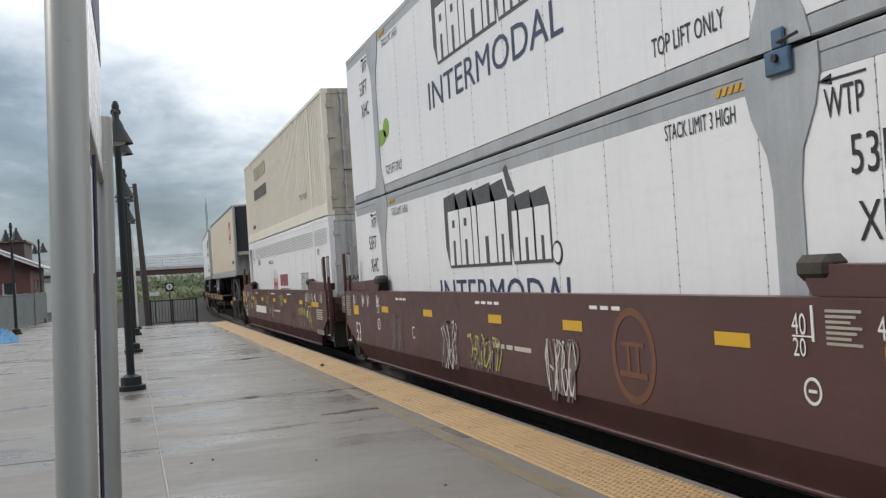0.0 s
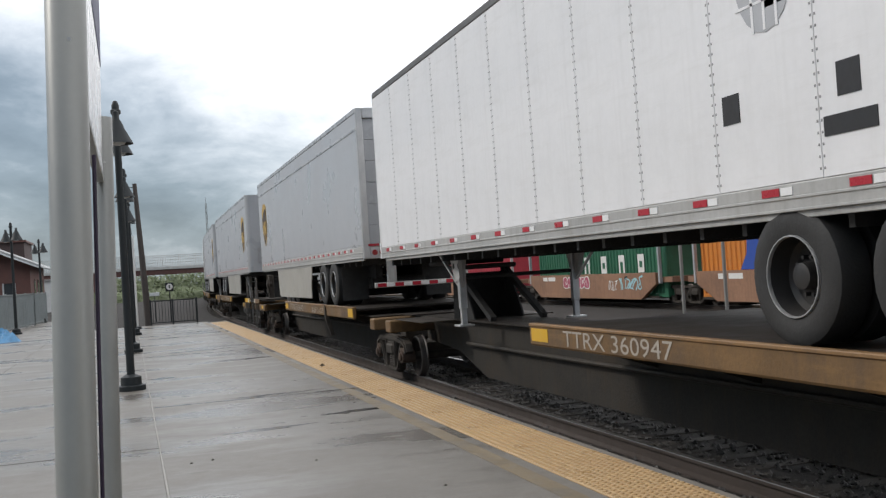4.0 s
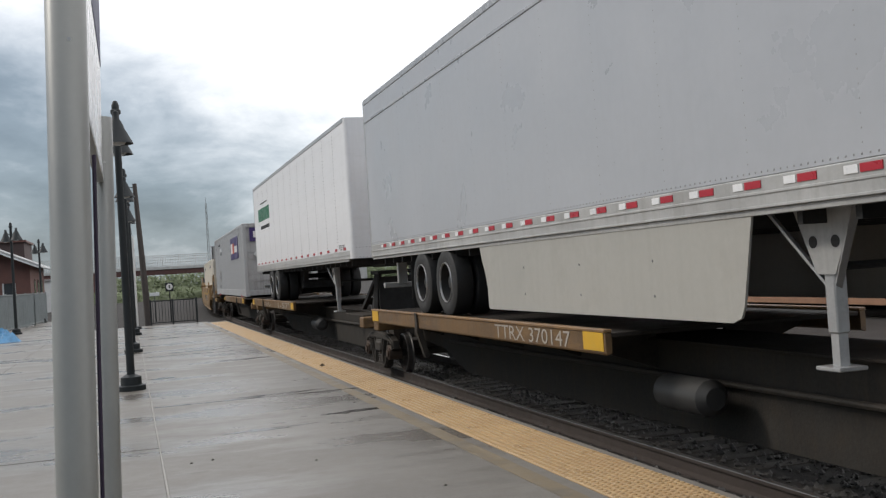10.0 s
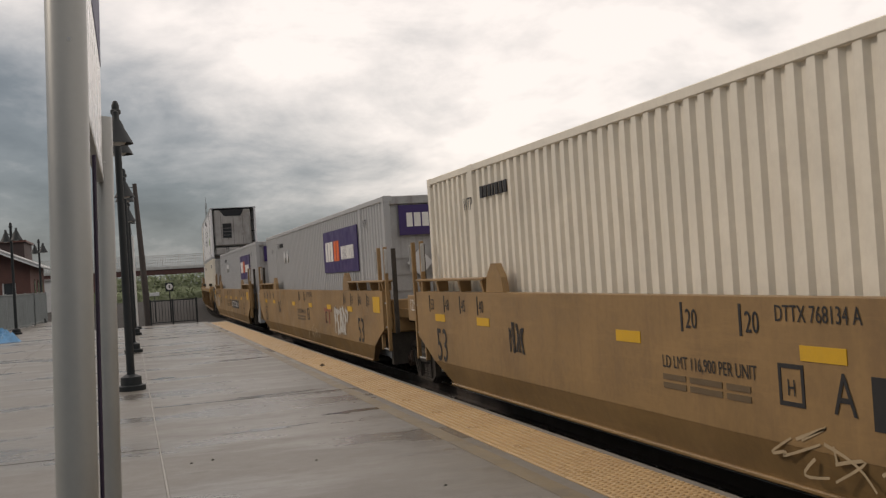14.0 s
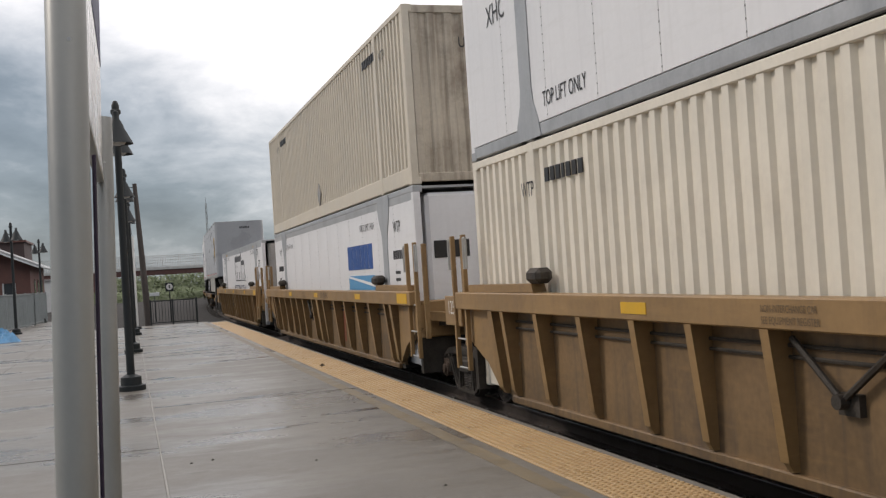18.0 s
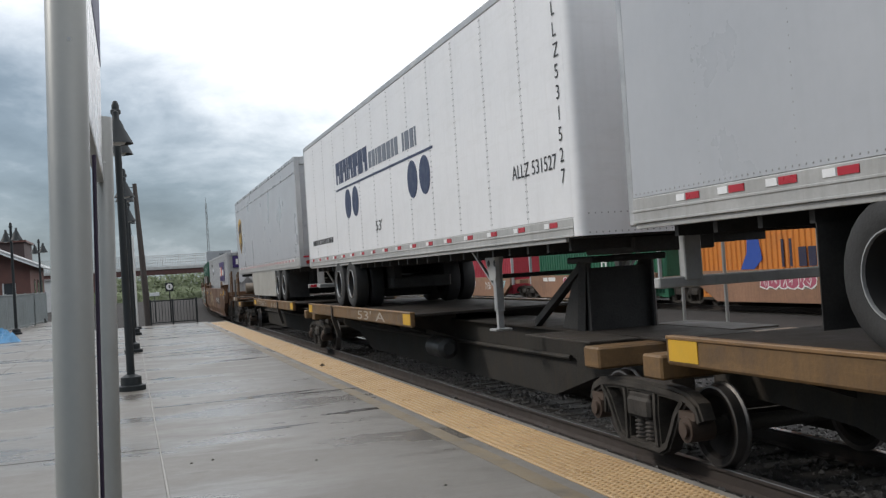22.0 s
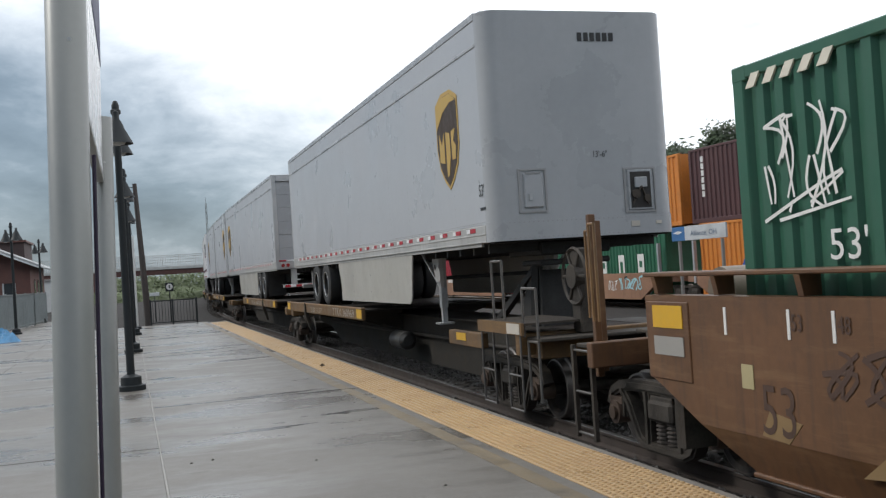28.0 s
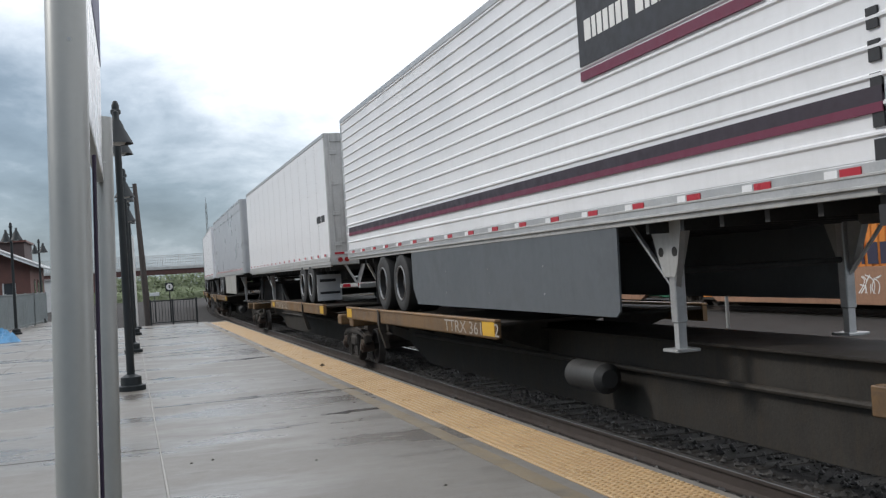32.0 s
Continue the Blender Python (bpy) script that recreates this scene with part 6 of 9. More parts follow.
            bars(u, fw, INK, -0.2, TT - 1.42, [0.4], 0.12)
            bars(u, fw, INK, -0.2, TT - 1.58, [0.45], 0.12)
            part("opening", M().cyl((0.45, -L / 2 - 0.63, TB + 1.12), (0.45, -L / 2 - 0.61, TB + 1.12), 0.1, 14), BLACK, u)
        if reefer != "white":
            part("fuel_tank", M().cyl((-0.85, 0.40, 1.74), (0.85, 0.40, 1.74), 0.36, 24), BLACK, t, smooth=True)
    return t


# ---------------- railway vehicles ----------------
WHEEL_R = 0.365
WHEELSETS = []
RW = {}


def bogie_meshes():
    if RW:
        return RW
    R = WHEEL_R
    ws = M().cyl((-0.95, 0, 0), (0.95, 0, 0), 0.075, 12)
    for s in (-1, 1):
        disc, tread = M(), M()
        disc.lathe([(0.0, s * 0.70), (0.10, s * 0.69), (0.13, s * 0.72), (R * 0.72, s * 0.755), (R * 0.80, s * 0.80), (R * 0.93, s * 0.815)], (0, 0, 0), 0, 30)
        disc.lathe([(R * 0.93, s * 0.69), (R * 0.78, s * 0.70), (R * 0.70, s * 0.735), (0.13, s * 0.66), (0, s * 0.66)], (0, 0, 0), 0, 30)
        tread.lathe([(R * 0.93, s * 0.815), (R * 0.985, s * 0.81), (R, s * 0.72), (R + 0.025, s * 0.705), (R + 0.025, s * 0.69), (R * 0.93, s * 0.69)], (0, 0, 0), 0, 30)
        RW["disc", s], RW["tread", s] = mesh_of(disc, "wheel", WHEELSTEEL, True), mesh_of(tread, "wheel_tread", TREAD, True)
    for k in range(3):
        a = k * 2.094
        ws.cyl((-0.96, 0.05 * math.cos(a), 0.05 * math.sin(a)), (-0.93, 0.05 * math.cos(a), 0.05 * math.sin(a)), 0.014, 6)
    RW["axle"] = mesh_of(ws, "axle", GRIME, True)
    # cast side frame: arched top member, sagging bottom member, two columns, pedestal jaws; a raised lip on the outer face
    arch = [(-1.06, 0.44), (-1.0, 0.56), (-0.84, 0.625), (-0.6, 0.655), (-0.3, 0.665), (0.3, 0.665), (0.6, 0.655), (0.84, 0.625), (1.0, 0.56), (1.06, 0.44)]
    sag = [(-0.80, 0.60), (-0.66, 0.47), (-0.56, 0.30), (-0.46, 0.15), (-0.34, 0.10), (0.34, 0.10), (0.46, 0.15), (0.56, 0.30), (0.66, 0.47), (0.80, 0.60)]

    def ribbon(f, pts, w, x0, x1):
        nrm = []
        for i in range(len(pts)):
            a, b = pts[max(0, i - 1)], pts[min(len(pts) - 1, i + 1)]
            l = math.hypot(b[0] - a[0], b[1] - a[1])
            nrm.append((-(b[1] - a[1]) / l * w / 2, (b[0] - a[0]) / l * w / 2))
        for i in range(len(pts) - 1):
            f.prism([(pts[i][0] + nrm[i][0], pts[i][1] + nrm[i][1]), (pts[i + 1][0] + nrm[i + 1][0], pts[i + 1][1] + nrm[i + 1][1]), (pts[i + 1][0] - nrm[i + 1][0], pts[i + 1][1] - nrm[i + 1][1]), (pts[i][0] - nrm[i][0], pts[i][1] - nrm[i][1])], 0, min(x0, x1), max(x0, x1))
    for s in (-1, 1):
        f = M()
        for x0, x1, k in ((s * 0.93, s * 1.05, 1.0), (s * 1.05, s * 1.075, 0.45)):
            ribbon(f, arch, 0.115 * k, x0, x1)
            ribbon(f, sag, 0.10 * k, x0, x1)
            for q in (-1, 1):
                ribbon(f, [(q * 0.30, 0.62), (q * 0.285, 0.4), (q * 0.30, 0.13)], 0.10 * k, x0, x1)
                ribbon(f, [(q * 0.75, 0.58), (q * 0.735, 0.46), (q * 0.745, 0.33)], 0.07 * k, x0, x1)
        f.box(s * 0.94, s * 1.04, -0.26, 0.26, 0.40, 0.52, 0.02).box(s * 1.04, s * 1.07, -0.2, 0.2, 0.54, 0.60, 0.01)
        RW["frame", s] = mesh_of(f, "side_frame", GRIME)
        sp = M()
        prof = []
        for k in range(7):
            z = 0.15 + k * 0.038
            prof += [(0.045, z), (0.07, z + 0.01), (0.07, z + 0.022), (0.045, z + 0.03)]
        sp.lathe(prof, (s * 0.995, 0, 0), 2, 10)
        RW["spring", s] = mesh_of(sp, "spring", surface("spring_steel", (0.16, 0.14, 0.125), 0.45, 0.6, vary=0.2, scale=5))
        bx = M().cyl((s * 0.86, 0, WHEEL_R), (s * 1.10, 0, WHEEL_R), 0.115, 14).cyl((s * 1.10, 0, WHEEL_R), (s * 1.13, 0, WHEEL_R), 0.07, 10).box(s * 0.9, s * 1.08, -0.13, 0.13, 0.45, 0.52)
        RW["box", s] = mesh_of(bx, "axle_box", surface("axle_box_steel", (0.12, 0.085, 0.065), 0.5, 0.3, vary=0.3, scale=6), True)
    RW["bolster"] = mesh_of(M().box(-1.1, 1.1, -0.22, 0.22, 0.36, 0.56, 0.03).cyl((0, 0, 0.55), (0, 0, 0.68), 0.2, 14), "bolster", GRIME)
    RW["beam"] = mesh_of(M().box(-0.85, 0.85, -0.035, 0.035, 0.30, 0.40), "brake_beam", GRIME)
    return RW


def bogie(car, y, s_abs):
    """A two-axle bogie under a car at local y."""
    g = bogie_meshes()
    b = part("bogie", g["bolster"], GRIME, car, "dark greasy cast steel bogie", at=Matrix.Translation((0, y, 0)))
    for s in (-1, 1):
        part("side_frame", g["frame", s], GRIME, b)
        for d in (-0.1, 0.1):
            part("spring", g["spring", s], GRIME, b, at=Matrix.Translation((0, d, 0)))
        for d in (-0.885, 0.885):
            part("axle_box", g["box", s], GRIME, b, at=Matrix.Translation((0, d, 0)))
    for d in (-0.435, 0.435):
        part("brake_beam", g["beam"], GRIME, b, at=Matrix.Translation((0, d, 0)))
    for d in (-0.885, 0.885):
        w = part("wheel_set", g["axle"], GRIME, car, at=Matrix.Translation((0, y + d, WHEEL_R)))
        for q in (-1, 1):
            part("wheel", g["disc", q], WHEELSTEEL, w)
            part("wheel_tread", g["tread", q], TREAD, w)
        WHEELSETS.append((w, y + d, s_abs + d))


def grab_rail(parent, x, y, z0, z1, wid, mat=GRIME, along=True, name="grab_iron"):
    p = [(x, y, z0), (x, y, z1), (x, y + wid, z1), (x, y + wid, z0)] if along else [(x, y, z0), (x, y, z1), (x + wid, y, z1), (x + wid, y, z0)]
    return part(name, M().tube(p, 0.016, 6), mat, parent)


def ladder(parent, x, y, z0, z1, mat=GRIME, wid=0.42, rungs=4):
    ld = part("ladder", M().box(x - 0.02, x + 0.02, y - 0.025, y + 0.025, z0, z1), mat, parent)
    part("stile", M().box(x - 0.02, x + 0.02, y + wid - 0.025, y + wid + 0.025, z0, z1), mat, ld)
    for k in range(rungs):
        z = z0 + 0.05 + k * (z1 - z0 - 0.1) / (rungs - 1)
        part("rung", M().cyl((x, y, z), (x, y + wid, z), 0.014, 6), STEP, ld)
    return ld


def car_end(car, y, s, mat, tall=True, brake=False):
    """Coupler, end platform, steps and hand rails at the end y of a car; s is the outward way."""
    part("coupler", M().box(-0.13, 0.13, y - s * 0.5, y + s * 0.55, 0.72, 0.95, 0.03).prism([(-0.2, y + s * 0.55), (0.1, y + s * 0.5), (0.2, y + s * 0.7), (0.12, y + s * 0.82), (-0.08, y + s * 0.75), (-0.22, y + s * 0.85)], 2, 0.68, 0.98), GRIME, car)
    part("end_platform", M().box(-1.35, 1.35, y - s * 0.55, y - s * 0.05, 1.02, 1.06, 0.008), GRIME, car)
    part("end_sill", M().box(-1.45, 1.45, y - s * 0.62, y - s * 0.5, 0.85, 1.1, 0.01), mat, car)
    for side in (-1, 1):
        if tall:
            ladder(car, side * 1.40, min(y - s * 0.5, y - s * 0.08), 0.12, 1.05, GRIME, 0.42, 3)
        if tall:
            part("hand_rail_post", M().box(side * 1.30 - 0.035, side * 1.30 + 0.035, y - s * 0.50, y - s * 0.43, 0.75, 2.35, 0.006), mat, car)
            part("hand_rail_post", M().box(side * 1.05 - 0.035, side * 1.05 + 0.035, y - s * 0.10, y - s * 0.03, 0.75, 2.30, 0.006), mat, car)
            grab_rail(car, side * 1.36, y - s * 0.53, 1.3, 2.25, -s * 0.12, OCHRE)
            grab_rail(car, side * 1.12, y - s * 0.06, 1.3, 2.2, s * 0.12, OCHRE)
        else:
            grab_rail(car, side * 1.38, y - s * 0.5, 1.06, 1.62, s * 0.42, STEP)
            grab_rail(car, side * 1.38, y - s * 0.08, 0.35, 1.02, -s * 0.3, STEP)
    part("brake_hose", M().tube([(0.45, y - s * 0.1, 0.8), (0.45, y + s * 0.25, 0.62), (0.42, y + s * 0.5, 0.38), (0.36, y + s * 0.62, 0.42)], 0.025, 6), BLACK, car)
    if brake:
        R = 0.29 if tall else 0.345
        zb = 1.85 if tall else 1.72
        m = M()
        m.lathe([(R - 0.045, 0.0), (R - 0.022, 0.022), (R, 0.0), (R - 0.022, -0.022), (R - 0.045, 0.0)], (-0.75, y - s * 0.40, zb), 0, 28)
        m.cyl((-0.80, y - s * 0.40, zb), (-0.62, y - s * 0.40, zb), R * 0.4, 16)
        for k in range(6):
            a = k * 1.0472
            m.cyl((-0.75, y - s * 0.40, zb), (-0.75, y - s * 0.40 + (R - 0.03) * math.cos(a), zb + (R - 0.03) * math.sin(a)), 0.02, 6)
        part("hand_brake_wheel", m, GRIME, car)
        part("brake_stand", M().box(-0.74, -0.55, y - s * 0.55, y - s * 0.3, 1.06, 2.05, 0.02), GRIME, car)


def spine_car(s0, s1, deck_near, trucks, ends=(), text=None, text2=None, hitch=True, loaded_box=False, pup=False, deck=10.1):
    """One platform of an articulated spine car between s0 and s1 along the train; deck_near: wheel deck at the leading end."""
    sm = (s0 + s1) / 2
    L = s1 - s0
    c = thing("spine_car", "weathered yellow and grimy black spine car platform" + (" carrying a container" if loaded_box else " carrying a road trailer"), "rail car", "spine cars")
    y0, y1 = -L / 2 + 0.35, L / 2 - 0.35
    part("centre_sill", M().prism([(y0, 1.02), (y0, 0.62), (y0 + 1.9, 0.50), (y0 + 3.2, 0.16), (y1 - 3.2, 0.16), (y1 - 1.9, 0.50), (y1, 0.62), (y1, 1.02)], 0, -0.42, 0.42), SILL, c)
    part("top_plate", M().box(-0.52, 0.52, y0, y1, 1.022, 1.05, 0.006), DECK, c)
    part("brake_pipe", M().cyl((-0.48, y0 + 2.5, 0.7), (-0.48, y1 - 2.5, 0.66), 0.03, 8), GRIME, c)
    part("air_tank", M().cyl((-0.78, -1.75, 0.60), (-0.78, -1.0, 0.60), 0.17, 16).cyl((-0.78, -1.82, 0.60), (-0.78, -1.75, 0.60), 0.10, 16, 0.17), surface("grey_air_tank", (0.06, 0.058, 0.055), 0.5, 0.2), c, smooth=True) if not deck_near else None
    # wheel deck with its edge channels
    d = -1 if deck_near else 1
    if pup:
        spans = [(-L / 2 + 0.9, 2.1)]
    else:
        ya = d * (L / 2 - 1.3)
        spans = [tuple(sorted((ya, ya - d * ((deck if d > 0 else 9.7) - 0.55))))]
    for a, b in spans:
        part("wheel_deck", M().box(-1.40, 1.40, a + 0.02, b - 0.02, 1.16, 1.205, 0.008), DECK, c)
        for side in (-1, 1):
            cut = a + (b - a) * (0.68 if d > 0 else 0.32) if not pup else -4.6
            for p, q in ((a, cut - 0.03), (cut + 0.03, b)):
                part("edge_channel", M().prism([(side * 1.462, 1.205), (side * 1.40, 1.205), (side * 1.40, 1.02), (side * 1.45, 1.00), (side * 1.462, 1.02)], 1, p, q), SPINE, c)
                part("deck_flange", M().box(side * 1.39, side * 1.475, p, q, 1.208, 1.243, 0.008), OCHRE, c)
            for y in (a + 0.06, b - 0.06) if d > 0 else (a + 0.06,):
                part("deck_end_mark", M().box(side * 1.463, side * 1.470, y - (0.02 if y < cut else 0.42), y + (0.42 if y < cut else 0.02), 1.035, 1.215), MARKYELLOW, c)
            part("edge_bracket", M().prism([(side * 1.42, 1.02), (side * 1.495, 1.245), (side * 1.495, 0.95), (side * 1.38, 0.55), (side * 1.30, 0.55)], 1, cut - 0.055, cut + 0.055), GRIME, c)
            n = 5
            for k in range(n):
                y = a + (k + 0.5) * (b - a) / n
                part("outrigger", M().prism([(side * 0.42, 1.155), (side * 1.38, 1.155), (side * 1.38, 1.05), (side * 0.42, 0.72)], 1, y - 0.03, y + 0.03), GRIME, c)
    fr = face("near", 1.463)
    a, b = spans[0]
    if pup:
        words(text, 0.15, PALEMARK, c, fr, -0.39, 1.035, width=2.05, lift=0.004)
        words(text2, 0.16, PALEMARK, c, fr, 3.1, 1.035, width=0.85, lift=0.004)
        text = text2 = None
    if text:
        big = len(text) > 16
        words(text, 0.14 if big else 0.16, FADEDINK, c, fr, (-1.9 if not big else -4.5) if d > 0 else (1.5 if big else -0.3), 1.035, width=3.7 if big else 2.2, lift=0.004)
    if text2:
        words(text2, 0.12, FADEDINK, c, fr, -4.7 if d > 0 else 3.2, 1.04, width=1.5, lift=0.004)
    if pup:
        patch("side_mark", [rect(2.15, 2.6, 1.05, 1.19)], MARKYELLOW, c, fr, 0.004)
    elif d < 0:
        u = -0.05 if text and len(text) > 16 else -1.15
        patch("side_mark", [rect(u, u + 0.45, 1.05, 1.19)], MARKYELLOW, c, fr, 0.004)
    # trailer hitch stands
    if hitch:
        for yk in ((-d * (L / 2 - 2.4),) if not pup else (-L / 2 + 2.2, L / 2 - 2.2)):
            q = -1 if yk < 0 else 1
            m = M().box(-0.5, 0.5, yk - 0.35, yk + 0.35, 1.86, 1.94, 0.02)
            for x in (-0.42, 0.42):
                m.beam((x, yk, 1.88), (x * 1.1, yk - q * 0.05, 1.05), 0.14, 0.10)
                m.beam((x, yk, 1.85), (x, yk - q * 1.6, 1.08), 0.09, 0.09)
            for x in (-0.42, 0.42):
                m.prism([(yk + q * 0.12, 1.86), (yk + q * 0.12, 1.05), (yk - q * 0.75, 1.05), (yk - q * 0.2, 1.86)], 0, x - 0.015, x + 0.015)
            m.box(-0.42, 0.42, yk - 0.05, yk + 0.02, 1.05, 1.8)
            part("trailer_hitch", m, BLACK, c, "black folding trailer hitch stand")
    elif loaded_box:
        for y in (-6.1, 6.1):
            part("container_pedestal", M().box(-1.3, 1.3, y - 0.12, y + 0.12, 1.05, 1.245, 0.012), GRIME, c)
    for y in (y0 + 1.4, y1 - 1.4):
        for x in (-0.855, 0.855):
            part("walkway", M().box(x - 0.295, x + 0.295, y - 0.9, y + 0.9, 1.03, 1.05, 0.004), GRIME, c)
    for y in (y0 + 0.275, y1 - 0.275):
        part("bolster_cover", M().box(-1.25, 1.25, y - 0.175, y + 0.175, 0.80, 1.02, 0.02), SPINE, c)
    if loaded_box:
        part("graffiti_plate", M().box(-0.425, -0.421, -4.0, -3.2, 0.42, 0.62), SCRAWL, c)
        for y in (-6.1, 6.1):
            part("twist_lock", M().box(-1.315, -1.2, y - 0.07, y + 0.07, 1.18, 1.33, 0.01), REDINK, c, "red container lock")
    for t in trucks:
        bogie(c, t - sm, t)
        y = t - sm
        for side in (-1, 1):
            part("side_bearing", M().box(side * 0.55, side * 0.8, y - 0.18, y + 0.18, 0.56, 0.80, 0.01), GRIME, c)
    for e, brake in ends:
        car_end(c, e * (L / 2 - 0.1), e, SPINE, tall=False, brake=brake)
        step = MARKYELLOW if e < 0 and 90 < s0 < 110 else SPINE
        es = part("end_step", M().prism(sorted([(e * (L / 2 - 1.95), 1.09), (e * (L / 2 - 0.45), 1.09)]) + sorted([(e * (L / 2 - 0.45), 1.23), (e * (L / 2 - 1.95), 1.23)], reverse=True), 0, -1.475, -1.44), step, c)
        part("end_plate", M().box(-1.482, -1.476, e * (L / 2 - 0.9), e * (L / 2 - 0.5), 1.10, 1.22), PALEMARK, es)
        part("step_tread", M().box(-1.44, -0.6, e * (L / 2 - 1.95), e * (L / 2 - 0.45), 1.20, 1.225), GRIME, es)
        for d0 in (1.02,):
            grab_rail(c, -1.45, e * (L / 2 - d0), 1.25, 1.95, -e * 0.36, STEP)
        for d0 in (0.95, 1.85):
            part("stirrup_step", M().tube([(-1.46, e * (L / 2 - d0), 1.1), (-1.46, e * (L / 2 - d0), 0.22), (-1.46, e * (L / 2 - d0 + 0.42), 0.22), (-1.46, e * (L / 2 - d0 + 0.42), 1.1)], 0.013, 6).cyl((-1.46, e * (L / 2 - d0), 0.62), (-1.46, e * (L / 2 - d0 + 0.42), 0.62), 0.012, 6), STEP, c)
        part("corner_step", M().box(-1.46, -1.36, e * (L / 2 - 3.25), e * (L / 2 - 1.9), 0.86, 1.05, 0.008), SPINE, c)
        part("corner_mark", M().box(-1.466, -1.461, e * (L / 2 - 2.9), e * (L / 2 - 2.5), 0.93, 1.03), MARKYELLOW, c)
    return c, sm


def well_car(s0, s1, mat, trucks, ends=(), ribbed=False, marks=None, label=""):
    sm = (s0 + s1) / 2
    L = s1 - s0
    c = thing("well_car", label, "rail car", "well cars")
    h = 8.55          # half length of the well side
    lip = 1.58
    for side in (-1, 1):
        xo, xi = side * 1.555, side * 1.40
        a, b = min(xo, xi), max(xo, xi)
        if not ribbed:
            out = [(-h, lip), (-h, 0.92), (-h + 0.3, 0.80), (-h + 0.75, 0.60), (h - 0.75, 0.60), (h - 0.3, 0.80), (h, 0.92), (h, lip)]
            part("side_wall", M().prism(out, 0, a, b), mat, c)
            m = M()
            ys = (-h + 0.75, h - 0.75, h - 1.3, -h + 1.3)
            m.add([(side * x, y, z) for x in (1.553, 1.42) for y, z in ((ys[0], 0.598), (ys[1], 0.598))] + [(side * x, y, 0.32) for x in (1.46, 1.38) for y in (ys[3], ys[2])], [(0, 1, 5, 4), (2, 3, 7, 6), (0, 2, 6, 4), (1, 3, 7, 5), (4, 5, 7, 6), (0, 1, 3, 2)])
            part("lower_side_panel", m, mat, c)
            part("lower_flange", M().box(side * 1.36, side * 1.49, -h + 1.3, h - 1.3, 0.28, 0.318, 0.01), mat, c)
        else:
            part("top_chord", M().box(side * 1.40, side * 1.58, -h, h, 1.36, lip, 0.012), mat, c)
            part("lower_chord", M().box(side * 1.34, side * 1.425, -h + 1.5, h - 1.5, 0.27, 0.36, 0.012), WEB, c)
            part("side_web", M().box(side * 1.34, side * 1.38, -h + 1.2, h - 1.2, 0.35, 1.37), WEB, c)
            for z in (1.16, 1.24):
                part("side_pipe", M().cyl((side * 1.40, -h + 1.3, z), (side * 1.40, h - 1.3, z), 0.016, 6), GRIME, c)
            for y in (7.25, 6.85, 5.84, 4.74, 3.65, 2.72, 1.73, 0.36, -0.33, -1.07, -2.37, -3.45, -4.55, -5.65, -6.85, -7.25):
                w = 0.085 if y == -0.33 else 0.05 if abs(y) > 7 else 0.03
                part("side_rib", M().prism([(side * 1.38, 1.36), (side * 1.57, 1.36), (side * 1.47, 0.44), (side * 1.43, 0.37), (side * 1.38, 0.37)], 1, y - w, y + w), mat, c)
                part("rib_flange", M().prism([(side * 1.57, 1.36), (side * 1.578, 1.36), (side * 1.478, 0.44), (side * 1.47, 0.44)], 1, y - w - 0.02, y + w + 0.02), mat, c)
            for q in (-1, 1):
                part("end_web", M().prism([(q * (h - 1.2), 1.36), (q * (h - 0.02), 1.36), (q * (h - 0.02), 1.0), (q * (h - 0.8), 0.7), (q * (h - 1.2), 0.4)], 0, side * 1.36, side * 1.45), mat, c)
            part("chord_mark", M().box(side * 1.581, side * 1.586, -h + 0.15, -h + 0.75, 1.39, 1.55), MARKYELLOW, c)
        # raised guides at the two ends of the well
        for q in (-1, 1):
            g = part("container_guide", M().prism([(q * (h + 0.0), lip + 0.004), (q * (h + 0.05), lip + 0.15), (q * (h - 2.6), lip + 0.21), (q * (h - 2.66), lip + 0.10), (q * (h - 2.60), lip + 0.004)] if not ribbed else [(q * (h - 0.35), lip + 0.004), (q * (h - 0.35), lip + 0.09), (q * (h - 2.5), lip + 0.10), (q * (h - 2.55), lip + 0.004)], 0, side * 1.34, side * 1.50), mat, c)
            if mat != BROWN and not ribbed:
                bpy.data.objects.remove(g)
                g = part("container_guide", M().box(side * 1.33, side * 1.54, q * (h + 0.05), q * (h - 3.0), lip + 0.15, lip + 0.185, 0.008), mat, c)
                for d in (0.1, 1.0, 2.0, 2.9):
                    part("guide_bracket", M().prism([(side * 1.36, lip + 0.004), (side * 1.50, lip + 0.004), (side * 1.53, lip + 0.148), (side * 1.36, lip + 0.148)], 1, q * (h - d) - 0.03, q * (h - d) + 0.03), mat, g)
            if mat != BROWN and not ribbed:
                part("guide_gusset", M().prism([(q * (h - 3.0), lip + 0.004), (q * (h - 3.05), lip + 0.20), (q * (h - 3.22), lip + 0.35), (q * (h - 3.38), lip + 0.35), (q * (h - 3.55), lip + 0.18), (q * (h - 3.6), lip + 0.004)], 0, side * 1.42, side * 1.5), mat, c)
                continue
            part("guide_block", M().box(side * 1.33, side * 1.53, q * (h - 2.75), q * (h - 2.40), lip + 0.1, lip + 0.27, 0.05), GRIME, g)
    # floor, end bulkheads, end decks
    part("well_floor", M().box(-1.36, 1.36, -h + 1.3, h - 1.3, 0.28, 0.34), GRIME, c)
